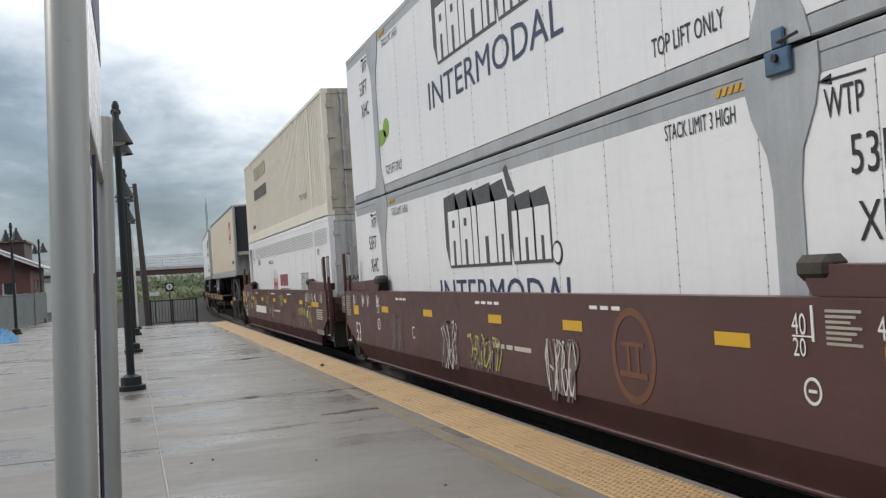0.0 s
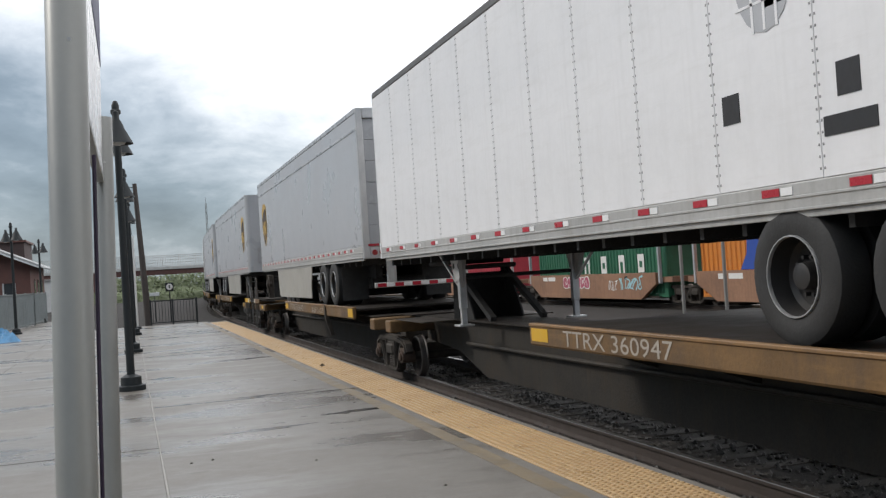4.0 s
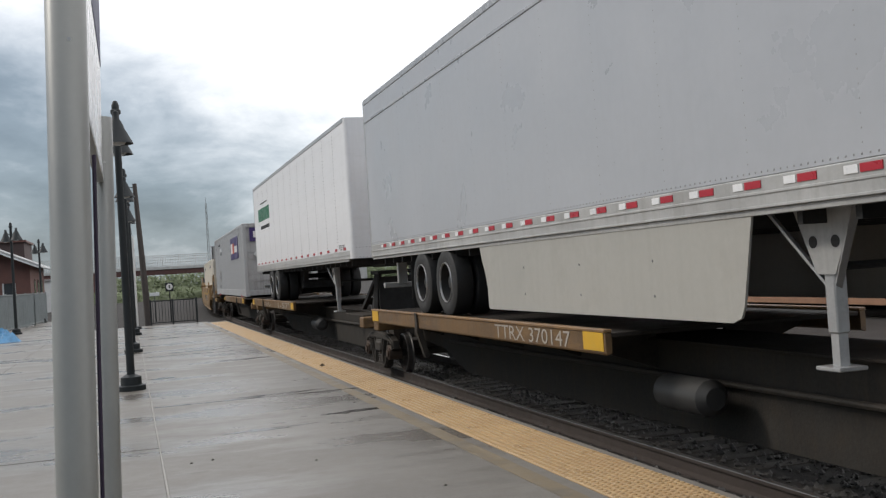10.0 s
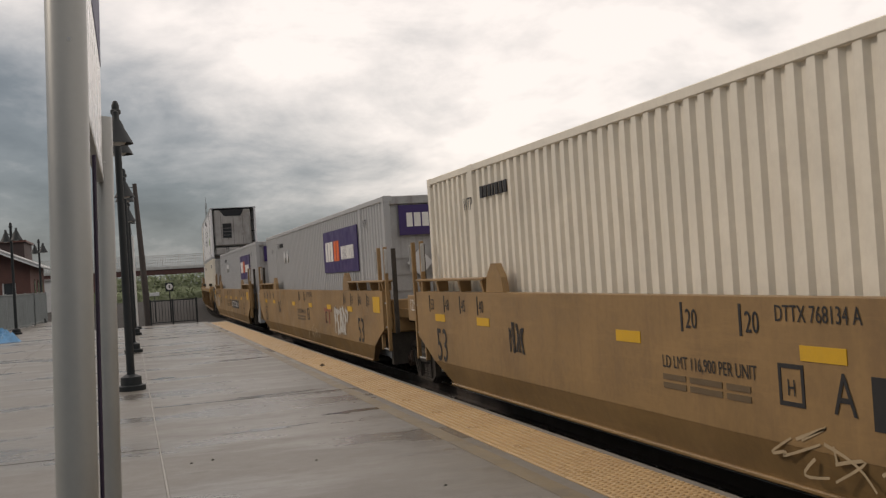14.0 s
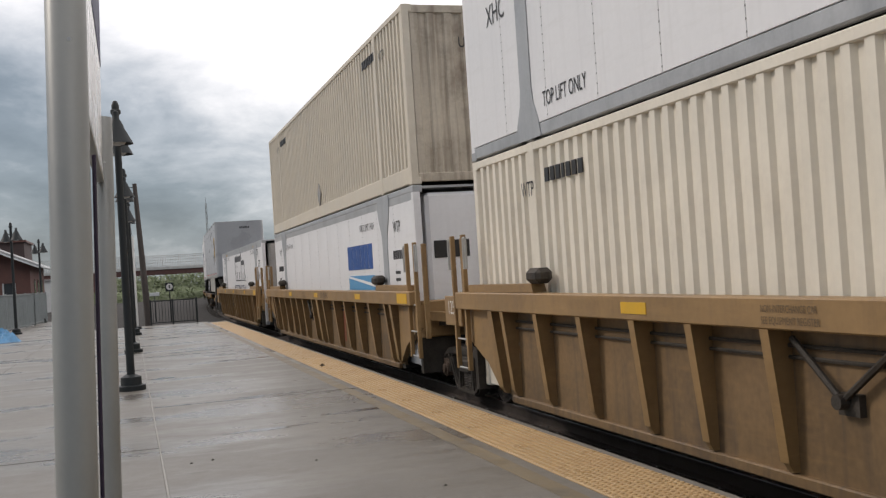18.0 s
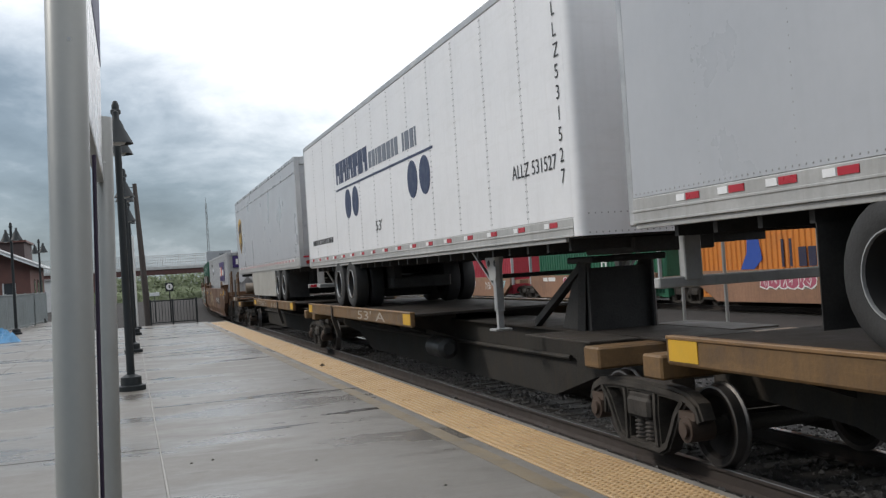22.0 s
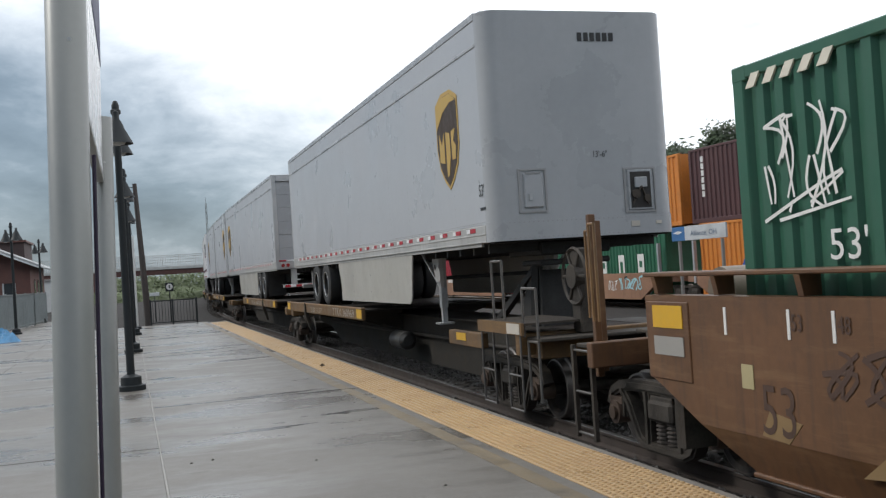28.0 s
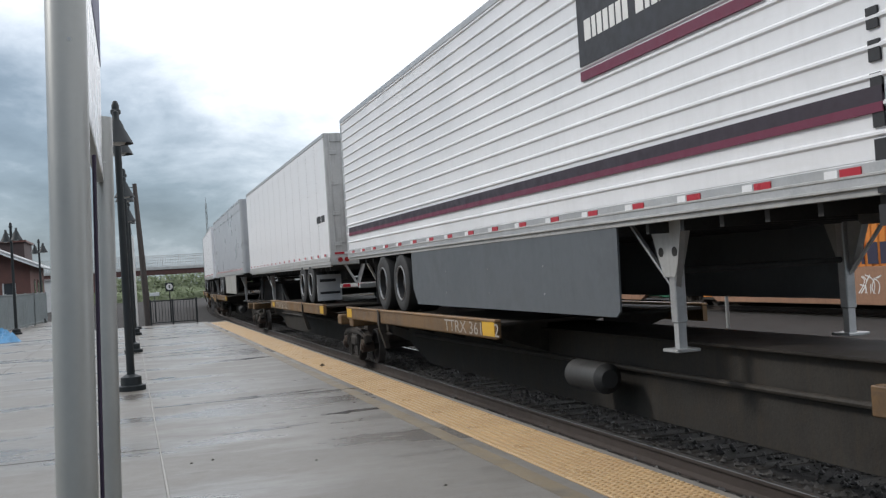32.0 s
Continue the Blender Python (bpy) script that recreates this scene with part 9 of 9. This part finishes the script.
def marten_container():
    c = container("white panelled refrigerated container with a blue wordmark", WHITE, "plate", near="reefer_flat", far="plain", post_mat=POSTGREY, rail_mat=POSTGREY, top_band=ALU)

    def go(fr, s):
        bigwords(c, fr, plain("royal_blue_lettering", (0.02, 0.08, 0.28)), 2.8, 1.62, 0.48, (0.44, 0.34, 0.32, 0.3, 0.28, 0.34), 0.04)
        patch("swoosh", [rect(2.8, 5.1, 1.22, 1.5)], plain("mid_blue_band", (0.08, 0.28, 0.5)), c, fr, 0.005)
        patch("swoosh_edge", [[(2.8, 1.46), (5.1, 1.28), (5.1, 1.34), (2.8, 1.5)]], WHITE, c, fr, 0.009)
        for q in (-1, 1):
            words("STACK LIMIT 3 HIGH", 0.13, INK, c, fr, q * 4.9 - 0.85, 2.35, 0.72)
            words("WTP", 0.2, INK, c, fr, q * 6.9 - 0.2, 2.2, 0.75)
            bars(c, fr, INK, q * 7.0 - 0.4, 1.75, [0.1] * 7, 0.15, 0.035)
            for k in range(3):
                bars(c, fr, INK, q * 7.0 - 0.3, 1.5 - 0.12 * k, [0.3], 0.05)
    both(c, CW, go)
    fr = face("front", CL / 2 - 0.05)
    bars(c, fr, INK, -0.1, 2.62, [0.6, 0.25], 0.1, 0.08)
    bigwords(c, fr, INK, -0.1, 0.9, 0.2, (0.16, 0.13, 0.13, 0.12, 0.12, 0.13), 0.03)
    return c


def green_box(graffiti=True):
    c = container("dark green corrugated container" + (" with a white sprayed scrawl" if graffiti else ""), GREEN, "corrugated", near="corrugated", far="doors")

    def go(fr, s):
        words("WARNING HIGH CUBE", 0.15, WHITEINK, c, fr, 0.6, 2.42, 0.8)
        words("53'", 0.2, WHITEINK, c, fr, -7.1, 1.45, width=0.36)
        patch("hazard_stripe", [[(-7.9 + k * 0.2, 2.72), (-7.8 + k * 0.2, 2.72), (-7.72 + k * 0.2, 2.82), (-7.82 + k * 0.2, 2.82)] for k in range(5)], plain("cream_stripe", (0.7, 0.66, 0.55)), c, fr, 0.006)
        bars(c, fr, WHITEINK, -5.9, 2.25, [0.1] * 4, 0.2, 0.04)
        bars(c, fr, WHITEINK, 5.0, 2.35, [0.1] * 6, 0.16, 0.04)
        patch("placard", [rect(-0.95, 0.55, 1.2, 1.86)], plain("cream_panel_mark", (0.62, 0.58, 0.42)), c, fr, 0.01)
        patch("placard_bar", [rect(-0.6, 0.2, 1.3, 1.38), rect(-0.4, 0.0, 1.5, 1.75)], INK, c, fr, 0.014)
        patch("placard", [[(3.8, 1.7), (4.1, 1.48), (4.4, 1.7), (4.1, 1.92)]], HAZARD, c, fr, 0.012)
        if graffiti and s < 0:
            scribble(c, fr, WHITEINK, -7.75, 1.78, 0.85, 0.75, 21, 0.014, 4)
            scribble(c, fr, WHITEINK, -7.7, 1.72, 0.85, 0.12, 23, 0.013, 1)
    both(c, CW, go)
    fr = face("front", CL / 2 - 0.005)
    patch("vertical_panel", [rect(-0.95, -0.84, 0.9, 2.3)], WHITEINK, c, fr, 0.006)
    for k in range(4):
        bars(c, fr, INK, -0.925, 2.0 - k * 0.26, [0.06], 0.16)
    patch("name_panel", [rect(0.1, 0.75, 2.2, 2.42)], WHITEINK, c, fr, 0.006)
    bigwords(c, fr @ Matrix.Translation((0, 0, 0.006)), INK, 0.16, 2.25, 0.12, (0.12, 0.12, 0.12), 0.05)
    patch("placard", [[(-0.28, 1.6), (-0.02, 1.3), (0.24, 1.6), (-0.02, 1.9)]], HAZARD, c, fr, 0.03)
    return c


def build_train():
    # stretch 1: red-brown well cars with stacked containers
    c, s = well_car(1.75, 21.2, BROWN, (2.0, 21.2), (), marks=brown_marks(3, "C", False), label="red-brown smooth-sided well car with graffiti")
    put(c, s)
    put(prime_container(), 11.8, 0.36)
    put(prime_container(eco=True, label="white panelled container with black lettering stacked on another"), 11.8, 3.27)
    c, s = well_car(21.2, 42.2, BROWN, (40.3,), ((1, False),), marks=brown_marks(11, "B"), label="red-brown smooth-sided well car with graffiti")
    put(c, 30.75)
    put(hub_container(True), 30.78, 0.36)
    put(hub_container(False), 30.78, 3.27)
    # stretch 2: spine cars with trailers
    put(*spine_car(42.2, 61.6, False, (44.2, 61.6), ((-1, True),), "TTRX 360947", "2-28' / 1-57'"))
    put(trailer("cream panelled refrigerated road trailer with a red emblem", CREAM, "plate", nose_mat=NOSEDIRT, reefer="black", rim=RIM, rail_h=0.24, wheel_from_end=3.75, roof_mat=DARKEDGE, rows=3), 51.93)
    t = TRAIN[-1][0]
    both(t, CW, lambda fr, k: white_fox_marks(t, fr, k))
    put(*spine_car(61.6, 80.1, True, (80.1,), (), "TTRX 360947"))
    put(plate_trailer("white panelled road trailer with slate lettering and grimy rear doors", marks=wheels_marks, rear="swing", door_mat=DOORGREY, rail_h=0.2, roof_mat=DARKEDGE), 71.45, 0, True)
    t = TRAIN[-1][0]
    fb = face("back", 16.15 / 2 + 0.002)
    words("AXXZ", 0.2, INK, t, fb, -0.85, TB + 0.95, width=0.6)
    words("553054", 0.2, INK, t, fb, -0.85, TB + 0.66, width=0.85)
    patch("globe_mark", [oval(-0.85, TT - 0.75, 0.2, 0.26)], plain("slate_blue_lettering", (0.10, 0.12, 0.17)), t, fb, 0.004)
    patch("globe_line", [rect(-1.0 + k * 0.1, -0.985 + k * 0.1, TT - 1.0, TT - 0.5) for k in range(1, 4)] + [rect(-1.05, -0.65, TT - 0.9 + k * 0.1, TT - 0.885 + k * 0.1) for k in range(4)], DOORGREY, t, fb, 0.007)
    bigwords(t, fb, plain("slate_blue_lettering", (0.10, 0.12, 0.17)), -0.42, TT - 0.85, 0.32, (0.3, 0.2, 0.18, 0.18, 0.18, 0.18), 0.05)
    bars(t, fb, INK, -0.9, TT - 1.35, [0.1] * 10, 0.09, 0.04)
    put(*spine_car(80.1, 98.65, True, (96.6,), ((1, False),), "TTRX 360640", "2-28' / 1-57'"))
    put(grey_trailer(), 88.9, 0, True)
    put(*spine_car(98.65, 117.8, False, (100.8, 117.8), ((-1, True),), "TTRX 360649", "2-28' / 1-57'"))
    put(grey_trailer(), 108.33)
    put(*spine_car(117.8, 136.6, False, (136.6,), (), "TWIN 28-ALL PURPOSE SPINE CAR"))
    put(grey_trailer(wheel_from_end=4.5), 127.0)
    put(*spine_car(136.6, 154.6, True, (152.4,), ((1, False),), "TTRX 360649", "2-28' / 1-57'"))
    put(plate_trailer("white panelled road trailer with a framed green emblem", marks=premier_marks, flap=True, rim=RIM, TB=2.22), 146.55, 0, True)
    t = TRAIN[-1][0]
    fb = face("back", 16.15 / 2 - 0.045)
    patch("logo_frame", [rect(-1.06, -0.26, TT - 0.97, TT - 0.57)], INK, t, fb, 0.004)
    patch("logo_ground", [rect(-1.045, -0.275, TT - 0.955, TT - 0.585)], WHITE, t, fb, 0.007)
    bars(t, fb @ Matrix.Translation((0, 0, 0.004)), plain("slate_blue_lettering", (0.10, 0.12, 0.17)), -0.95, TT - 0.81, [0.1, 0.07, 0.08, 0.12, 0.04, 0.08, 0.06], 0.11, 0.02)
    bars(t, fb @ Matrix.Translation((0, 0, 0.004)), INK, -0.96, TT - 0.90, [0.62], 0.02)
    words("PIFZ", 0.18, INK, t, fb, 0.30, TT - 0.82, width=0.40)
    bars(t, fb, INK, 0.74, TT - 0.82, [0.06] * 5, 0.17, 0.025)
    for k in range(5):
        bars(t, fb, plain("door_hinge_dots", (0.2, 0.2, 0.2)), -0.42, TT - 0.62 - 0.33 * k, [0.02], 0.12)
        bars(t, fb, plain("door_hinge_dots", (0.2, 0.2, 0.2)), 0.36, TT - 0.92 - 0.33 * k, [0.02], 0.12)
    put(*spine_car(154.6, 174.1, False, (156.8, 174.1), ((-1, False),), "TTRX 370147"))
    put(grey_trailer(), 165.2)
    put(*spine_car(174.1, 193.0, False, (193.0,), (), "1-57'", "TTRX 370147"))
    put(plate_trailer("white panelled road trailer with large green lettering", marks=premier_big, rim=RIM, wheel_from_end=4.2, TB=2.22), 183.1)
    put(*spine_car(193.0, 212.6, True, (210.2,), ((1, False),), "TTRX 370147", None, hitch=False, loaded_box=True))
    put(grey_box(), 203.0, 1.25)
    # stretch 3: gold well cars, then ribbed ones
    g = dict(label="dull gold smooth-sided well car")
    put(*well_car(212.6, 233.35, GOLD, (214.2, 232.95), ((-1, False),), marks=gold_marks("A", 31, True, -0.4), **g))
    TRAIN[-1] = (TRAIN[-1][0], 222.98 + 0.4, 0, False)
    put(cream_box(), 223.8, 0.36)
    put(*well_car(233.35, 252.0, GOLD, (252.0,), (), marks=gold_marks("C", 35, False), **g))
    put(grey_box(), 242.75, 0.36)
    put(*well_car(252.0, 273.7, GOLD, (272.2,), ((1, False),), marks=gold_marks("B", 37, True, -0.3), **g))
    TRAIN[-1] = (TRAIN[-1][0], 262.85 - 0.3, 0, False)
    put(grey_box(), 261.55, 0.36)
    r = dict(label="dull gold well car with ribbed sides")
    put(*well_car(273.7, 294.2, GOLD, (275.2, 293.8), ((-1, False),), True, rib_marks(None), **r))
    TRAIN[-1] = (TRAIN[-1][0], 283.95 + 0.4, 0, False)
    put(cream_box(near="corrugated"), 284.6, 0.36)
    put(prime_container("reefer", True, "white panelled refrigerated container stacked on a cream one"), 284.6, 3.27)
    put(*well_car(294.2, 313.3, GOLD, (313.3,), (), True, rib_marks("DTTX 721424 C"), **r))
    put(marten_container(), 303.7, 0.36)
    put(cream_box("tan corrugated container stacked on a white one", TANBOX, "corrugated", True), 303.7, 3.27)
    put(*well_car(313.3, 333.5, GOLD, (331.5,), ((1, False),), True, rib_marks("DTTX 721424 B"), **r))
    put(prime_container("reefer"), 322.9, 0.36)
    # stretch 4: more spine cars
    put(*spine_car(334.05, 352.25, False, (336.2, 352.25), ((-1, True),), "TTRX 360212"))
    put(grey_trailer(), 343.7)
    put(*spine_car(352.25, 369.8, False, (369.8,), (), "53' A"))
    put(plate_trailer("white panelled road trailer with dark blue lettering and discs", marks=alliance_marks, rim=RIM, rail_h=0.2, wheel_from_end=4.2), 360.9)
    put(*spine_car(369.8, 387.9, True, (385.8,), ((1, False),), "TTRX 360212", "1-57'"))
    put(grey_trailer(skirt_late=True), 378.55, 0, True)
    # stretch 5: rust-brown well cars
    u = dict(label="rust-brown smooth-sided well car with graffiti")
    put(*well_car(387.9, 409.4, RUSTGOLD, (389.4, 408.8), ((-1, False),), marks=rust_marks(41, "number", 0.6), **u))
    TRAIN[-1] = (TRAIN[-1][0], 398.65 + 0.6, 0, False)
    put(grey_box(), 399.7, 0.36)
    put(*well_car(409.4, 428.3, RUSTGOLD, (428.3,), (), marks=rust_marks(45, "painted"), **u))
    put(green_box(False), 419.1, 0.36)
    put(*well_car(428.3, 449.5, RUSTGOLD, (448.2,), ((1, False),), marks=rust_marks(49, "number_b", -0.6), **u))
    TRAIN[-1] = (TRAIN[-1][0], 438.9 - 0.6, 0, False)
    put(green_box(), 437.7, 0.36)
    # stretch 6: spine cars to the end of the view
    put(*spine_car(449.5, 469.1, False, (451.5, 469.1), ((-1, True),), "TTRX 360969", "2-28' / 1-57'"))
    put(grey_trailer(), 459.2)
    put(*spine_car(469.1, 487.3, True, (487.3,), (), "TWIN 28-ALL PURPOSE SPINE CAR"))
    put(grey_trailer(skirt_late=True), 478.95, 0, True)
    put(*spine_car(487.3, 505.4, True, (503.4,), ((1, False),), "TTRX 360969", "2-28'", pup=True))
    put(grey_trailer(False, 8.3, label="short pale grey road trailer with a gold and brown shield", axles=1, wheel_from_end=1.1, landing=2.4, num=False), 491.95)
    put(grey_trailer(False, 8.3, label="short pale grey road trailer coupled back to back with another", axles=1, wheel_from_end=1.1, landing=2.4, num=False), 500.85, 0, True)
    put(*spine_car(505.4, 525.3, False, (507.3, 525.3), ((-1, True),), "TTRX 361102", deck=9.4))
    t2 = trailer("white ribbed refrigerated road trailer with a dark panel and maroon stripe", WHITE, "ribbed", reefer="white", skirt=DKSKIRT, rim=RIM, TB=2.24)
    both(t2, CW, lambda fr, k: stevens_marks(t2, fr, k))
    put(t2, 516.3)
    put(*spine_car(525.3, 543.0, True, (543.0,), (), "TTRX 361102"))
    put(plate_trailer("plain white panelled road trailer with swing doors", marks=lambda t, fr, k: bars(t, fr, INK, k * 6.9 - 0.3, TB + 1.0, [0.5, 0.4], 0.16, 0.1), rear="swing", door_mat=DOORGREY, flap=True), 534.3, 0, True)
    put(*spine_car(543.0, 562.5, False, (560.4,), ((1, False),), "TTRX 361102"))
    put(grey_trailer(logo=False, label="plain pale grey road trailer"), 552.2)
    put(*spine_car(562.5, 581.5, False, (564.6, 581.5), ((-1, False),), "TTRX 360530"))
    put(plate_trailer("plain white panelled road trailer"), 571.5)
    put(*spine_car(581.5, 600.0, False, (600.0,), (), "TTRX 360530"))
    put(grey_trailer(logo=False, label="plain pale grey road trailer"), 590.2)


build_train()


# ---------------- the parked container train on the second track ----------------
def parked_box(label, mat, y, z, L=12.19, marks=None):
    c = thing("shipping_container", label, "container", "parked containers", at=pose(20.25, y, RAIL_Z + z))
    H = 2.59
    for side in (-1, 1):
        pts = zigzag(-L / 2 + 0.14, L / 2 - 0.14, 0.28, 0.04)
        vs = [(side * (1.20 - d), yy, zz) for yy, d in pts for zz in (0.14, H - 0.08)]
        part("side_wall", M().add(vs, [(2 * i, 2 * i + 2, 2 * i + 3, 2 * i + 1) for i in range(len(pts) - 1)]), mat, c)
        part("top_rail", M().box(side * 1.12, side * 1.21, -L / 2, L / 2, H - 0.09, H, 0.01), mat, c)
        part("bottom_rail", M().box(side * 1.12, side * 1.21, -L / 2, L / 2, 0, 0.15, 0.01), mat, c)
        for yy in (-L / 2 + 0.07, L / 2 - 0.07):
            part("corner_post", M().box(side * 1.10, side * 1.218, yy - 0.075, yy + 0.075, 0, H, 0.012), mat, c)
    part("end_wall", M().box(-1.1, 1.1, -L / 2 + 0.02, -L / 2 + 0.06, 0.05, H - 0.05), mat, c)
    part("end_wall", M().box(-1.1, 1.1, L / 2 - 0.06, L / 2 - 0.02, 0.05, H - 0.05), mat, c)
    part("roof", M().box(-1.12, 1.12, -L / 2 + 0.06, L / 2 - 0.06, H - 0.06, H - 0.015), mat, c)
    if marks:
        marks(c, face("near", 1.205))
    return c


def parked_car(y0, y1, mat, s):
    L = y1 - y0
    c = thing("well_car", "rusty tan well car of the parked train, with graffiti", "rail car", "parked well cars", at=pose(20.25, (y0 + y1) / 2, RAIL_Z))
    for side in (-1, 1):
        part("side_wall", M().prism([(-L / 2 + 1.4, 1.22), (-L / 2 + 1.4, 0.8), (-L / 2 + 2.6, 0.2), (L / 2 - 2.6, 0.2), (L / 2 - 1.4, 0.8), (L / 2 - 1.4, 1.22)], 0, side * 1.35, side * 1.5), mat, c)
        for y in (-L / 2 + 1.2, L / 2 - 1.2):
            part("hand_rail_post", M().box(side * 1.4 - 0.06, side * 1.4 + 0.06, y - 0.06, y + 0.06, 0.8, 2.3, 0.01), POSTGREY, c)
    part("floor", M().box(-1.34, 1.34, -L / 2 + 1.5, L / 2 - 1.5, 0.24, 0.32), GRIME, c)
    part("end_sill", M().box(-0.3, 0.3, -L / 2 + 0.1, L / 2 - 0.1, 0.34, 0.6).box(-1.3, 1.3, -L / 2 + 0.5, -L / 2 + 1.4, 0.85, 1.05).box(-1.3, 1.3, L / 2 - 1.4, L / 2 - 0.5, 0.85, 1.05), mat, c)
    g = bogie_meshes()
    for y in (-L / 2 + 0.5, L / 2 - 0.5):
        b = part("bogie", g["bolster"], GRIME, c, at=Matrix.Translation((0, y, 0)))
        for q in (-1, 1):
            part("side_frame", g["frame", q], GRIME, b)
        for d in (-0.885, 0.885):
            w = part("wheel_set", g["axle"], GRIME, c, at=Matrix.Translation((0, y + d, WHEEL_R)))
            for q in (-1, 1):
                part("wheel", g["disc", q], WHEELSTEEL, w)
                part("wheel_tread", g["tread", q], TREAD, w)
    fr = face("near", 1.502)
    mural(c, fr, -2.2, 0.62, 2.6, 0.5, s, 6, PINK, WHITEINK)
    if s > 70:
        scribble(c, fr, CYAN, 3.2, 0.55, 1.9, 0.5, s + 2, 0.035, 5)
    scribble(c, fr, WHITEINK, 2.2, 0.5, 0.8, 0.5, s + 1, 0.018, 3)
    bars(c, fr, WHITEINK, -4.6, 0.95, [0.5, 0.8], 0.18, 0.12)
    return c


def lloyd(c, fr):
    dk = plain("dark_navy_lettering", (0.03, 0.03, 0.06))
    patch("blue_mark", [[(-3.75, 0.95), (-3.0, 0.95), (-2.55, 1.25), (-2.7, 1.95), (-3.3, 2.05), (-3.35, 1.5)]], plain("bright_blue_mark", (0.03, 0.08, 0.36)), c, fr, 0.01)
    bigwords(c, fr, dk, -1.55, 1.0, 0.85, (0.12, 0.12), 0.28)
    bigwords(c, fr, dk, -0.72, 1.0, 0.58, (0.36, 0.36, 0.36, 0.38), 0.10)
    bigwords(c, fr, dk, 1.22, 1.22, 0.14, (0.2,), 0.08)
    bigwords(c, fr, dk, 1.55, 1.0, 0.85, (0.12, -0.02, 0.12), 0.14)
    bigwords(c, fr, dk, 2.22, 1.0, 0.58, (0.40, 0.38, 0.40), 0.10)
    bigwords(c, fr, dk, 3.55, 1.0, 0.85, (0.12,), 0.1)
    patch("name_bar", [rect(1.6, 3.4, 0.62, 0.82)], plain("dark_band", (0.10, 0.05, 0.03)), c, fr, 0.008)


def triton(c, fr):
    for k in range(6):
        bars(c, fr, WHITEINK, -5.35, 2.1 - k * 0.24, [0.16], 0.19)
    for k in range(3):
        bars(c, fr, WHITEINK, 4.9 + k * 0.3, 0.9 + 0.2 * k, [0.08], 1.3 - 0.3 * k)


def four_letters(c, fr):
    for k in range(4):
        bigwords(c, fr, WHITEINK, -1.0 + k * 1.62, 0.95, 0.72, (0.5,), 0)
        patch("letter_gap", [rect(-0.86 + k * 1.62, -0.64 + k * 1.62, 0.95 + (0.2 if k % 2 else 0.0), 1.4)], DKGREEN, c, fr, 0.012)


parked_box("orange corrugated container with a dark blue wordmark", ORANGE, 25.0, 0.28, marks=lloyd)
parked_box("maroon corrugated container stacked on an orange one", MAROON, 25.4, 2.88, marks=triton)
parked_box("orange corrugated container with a dark blue wordmark stacked on another", ORANGE, 38.3, 2.88, marks=lloyd)
parked_box("deep green corrugated container with large white letters", DKGREEN, 39.6, 0.28, marks=four_letters)
parked_box("red corrugated container in a parked well car", REDBOX, 55.6, 0.28)
parked_box("dark red-brown corrugated container", surface("red_brown_container_paint", (0.20, 0.065, 0.045)), 10.5, 0.28)
for k, (a, b) in enumerate(((3.0, 17.6), (17.7, 32.4), (32.5, 47.6), (47.7, 62.5))):
    parked_car(a, b, RUSTCAR, 61 + k * 7)
build_sleepers()


# ---------------- movement ----------------
def motions():
    """The train rolls by: every car, box and trailer runs along the track; the wheel sets turn."""
    for ob, s, z, turned in TRAIN:
        rows = []
        for i in range(33):
            x, y, a = on_track(s - train_travel(i))
            rows.append((i, Matrix.Translation((x, y, RAIL_Z + z)) @ Matrix.Rotation(-a + (math.pi if turned else 0.0), 4, "Z")))
        walk(ob, rows)
    # wheel sets roll while they are near; less than a quarter turn from row to row
    for w, y, s in WHEELSETS:
        at = lambda t: Matrix.Translation((0, y, WHEEL_R)) @ Matrix.Rotation((train_travel(t) - s) / WHEEL_R, 4, "X")
        f0 = frame(0)
        near = [k / FPS for k in range(0, 32 * FPS + 1) if -2 < s - train_travel(k / FPS) < 27]
        if not near:
            walk(w, [(0, at(0)), (32, at(0))])
            continue
        rows = [(t, at(t)) for t in near]
        if near[0] > 0:
            rows.insert(0, (0, at(near[0])))
        if near[-1] < 32:
            rows.append((32, at(near[-1])))
        walk(w, rows)


motions()
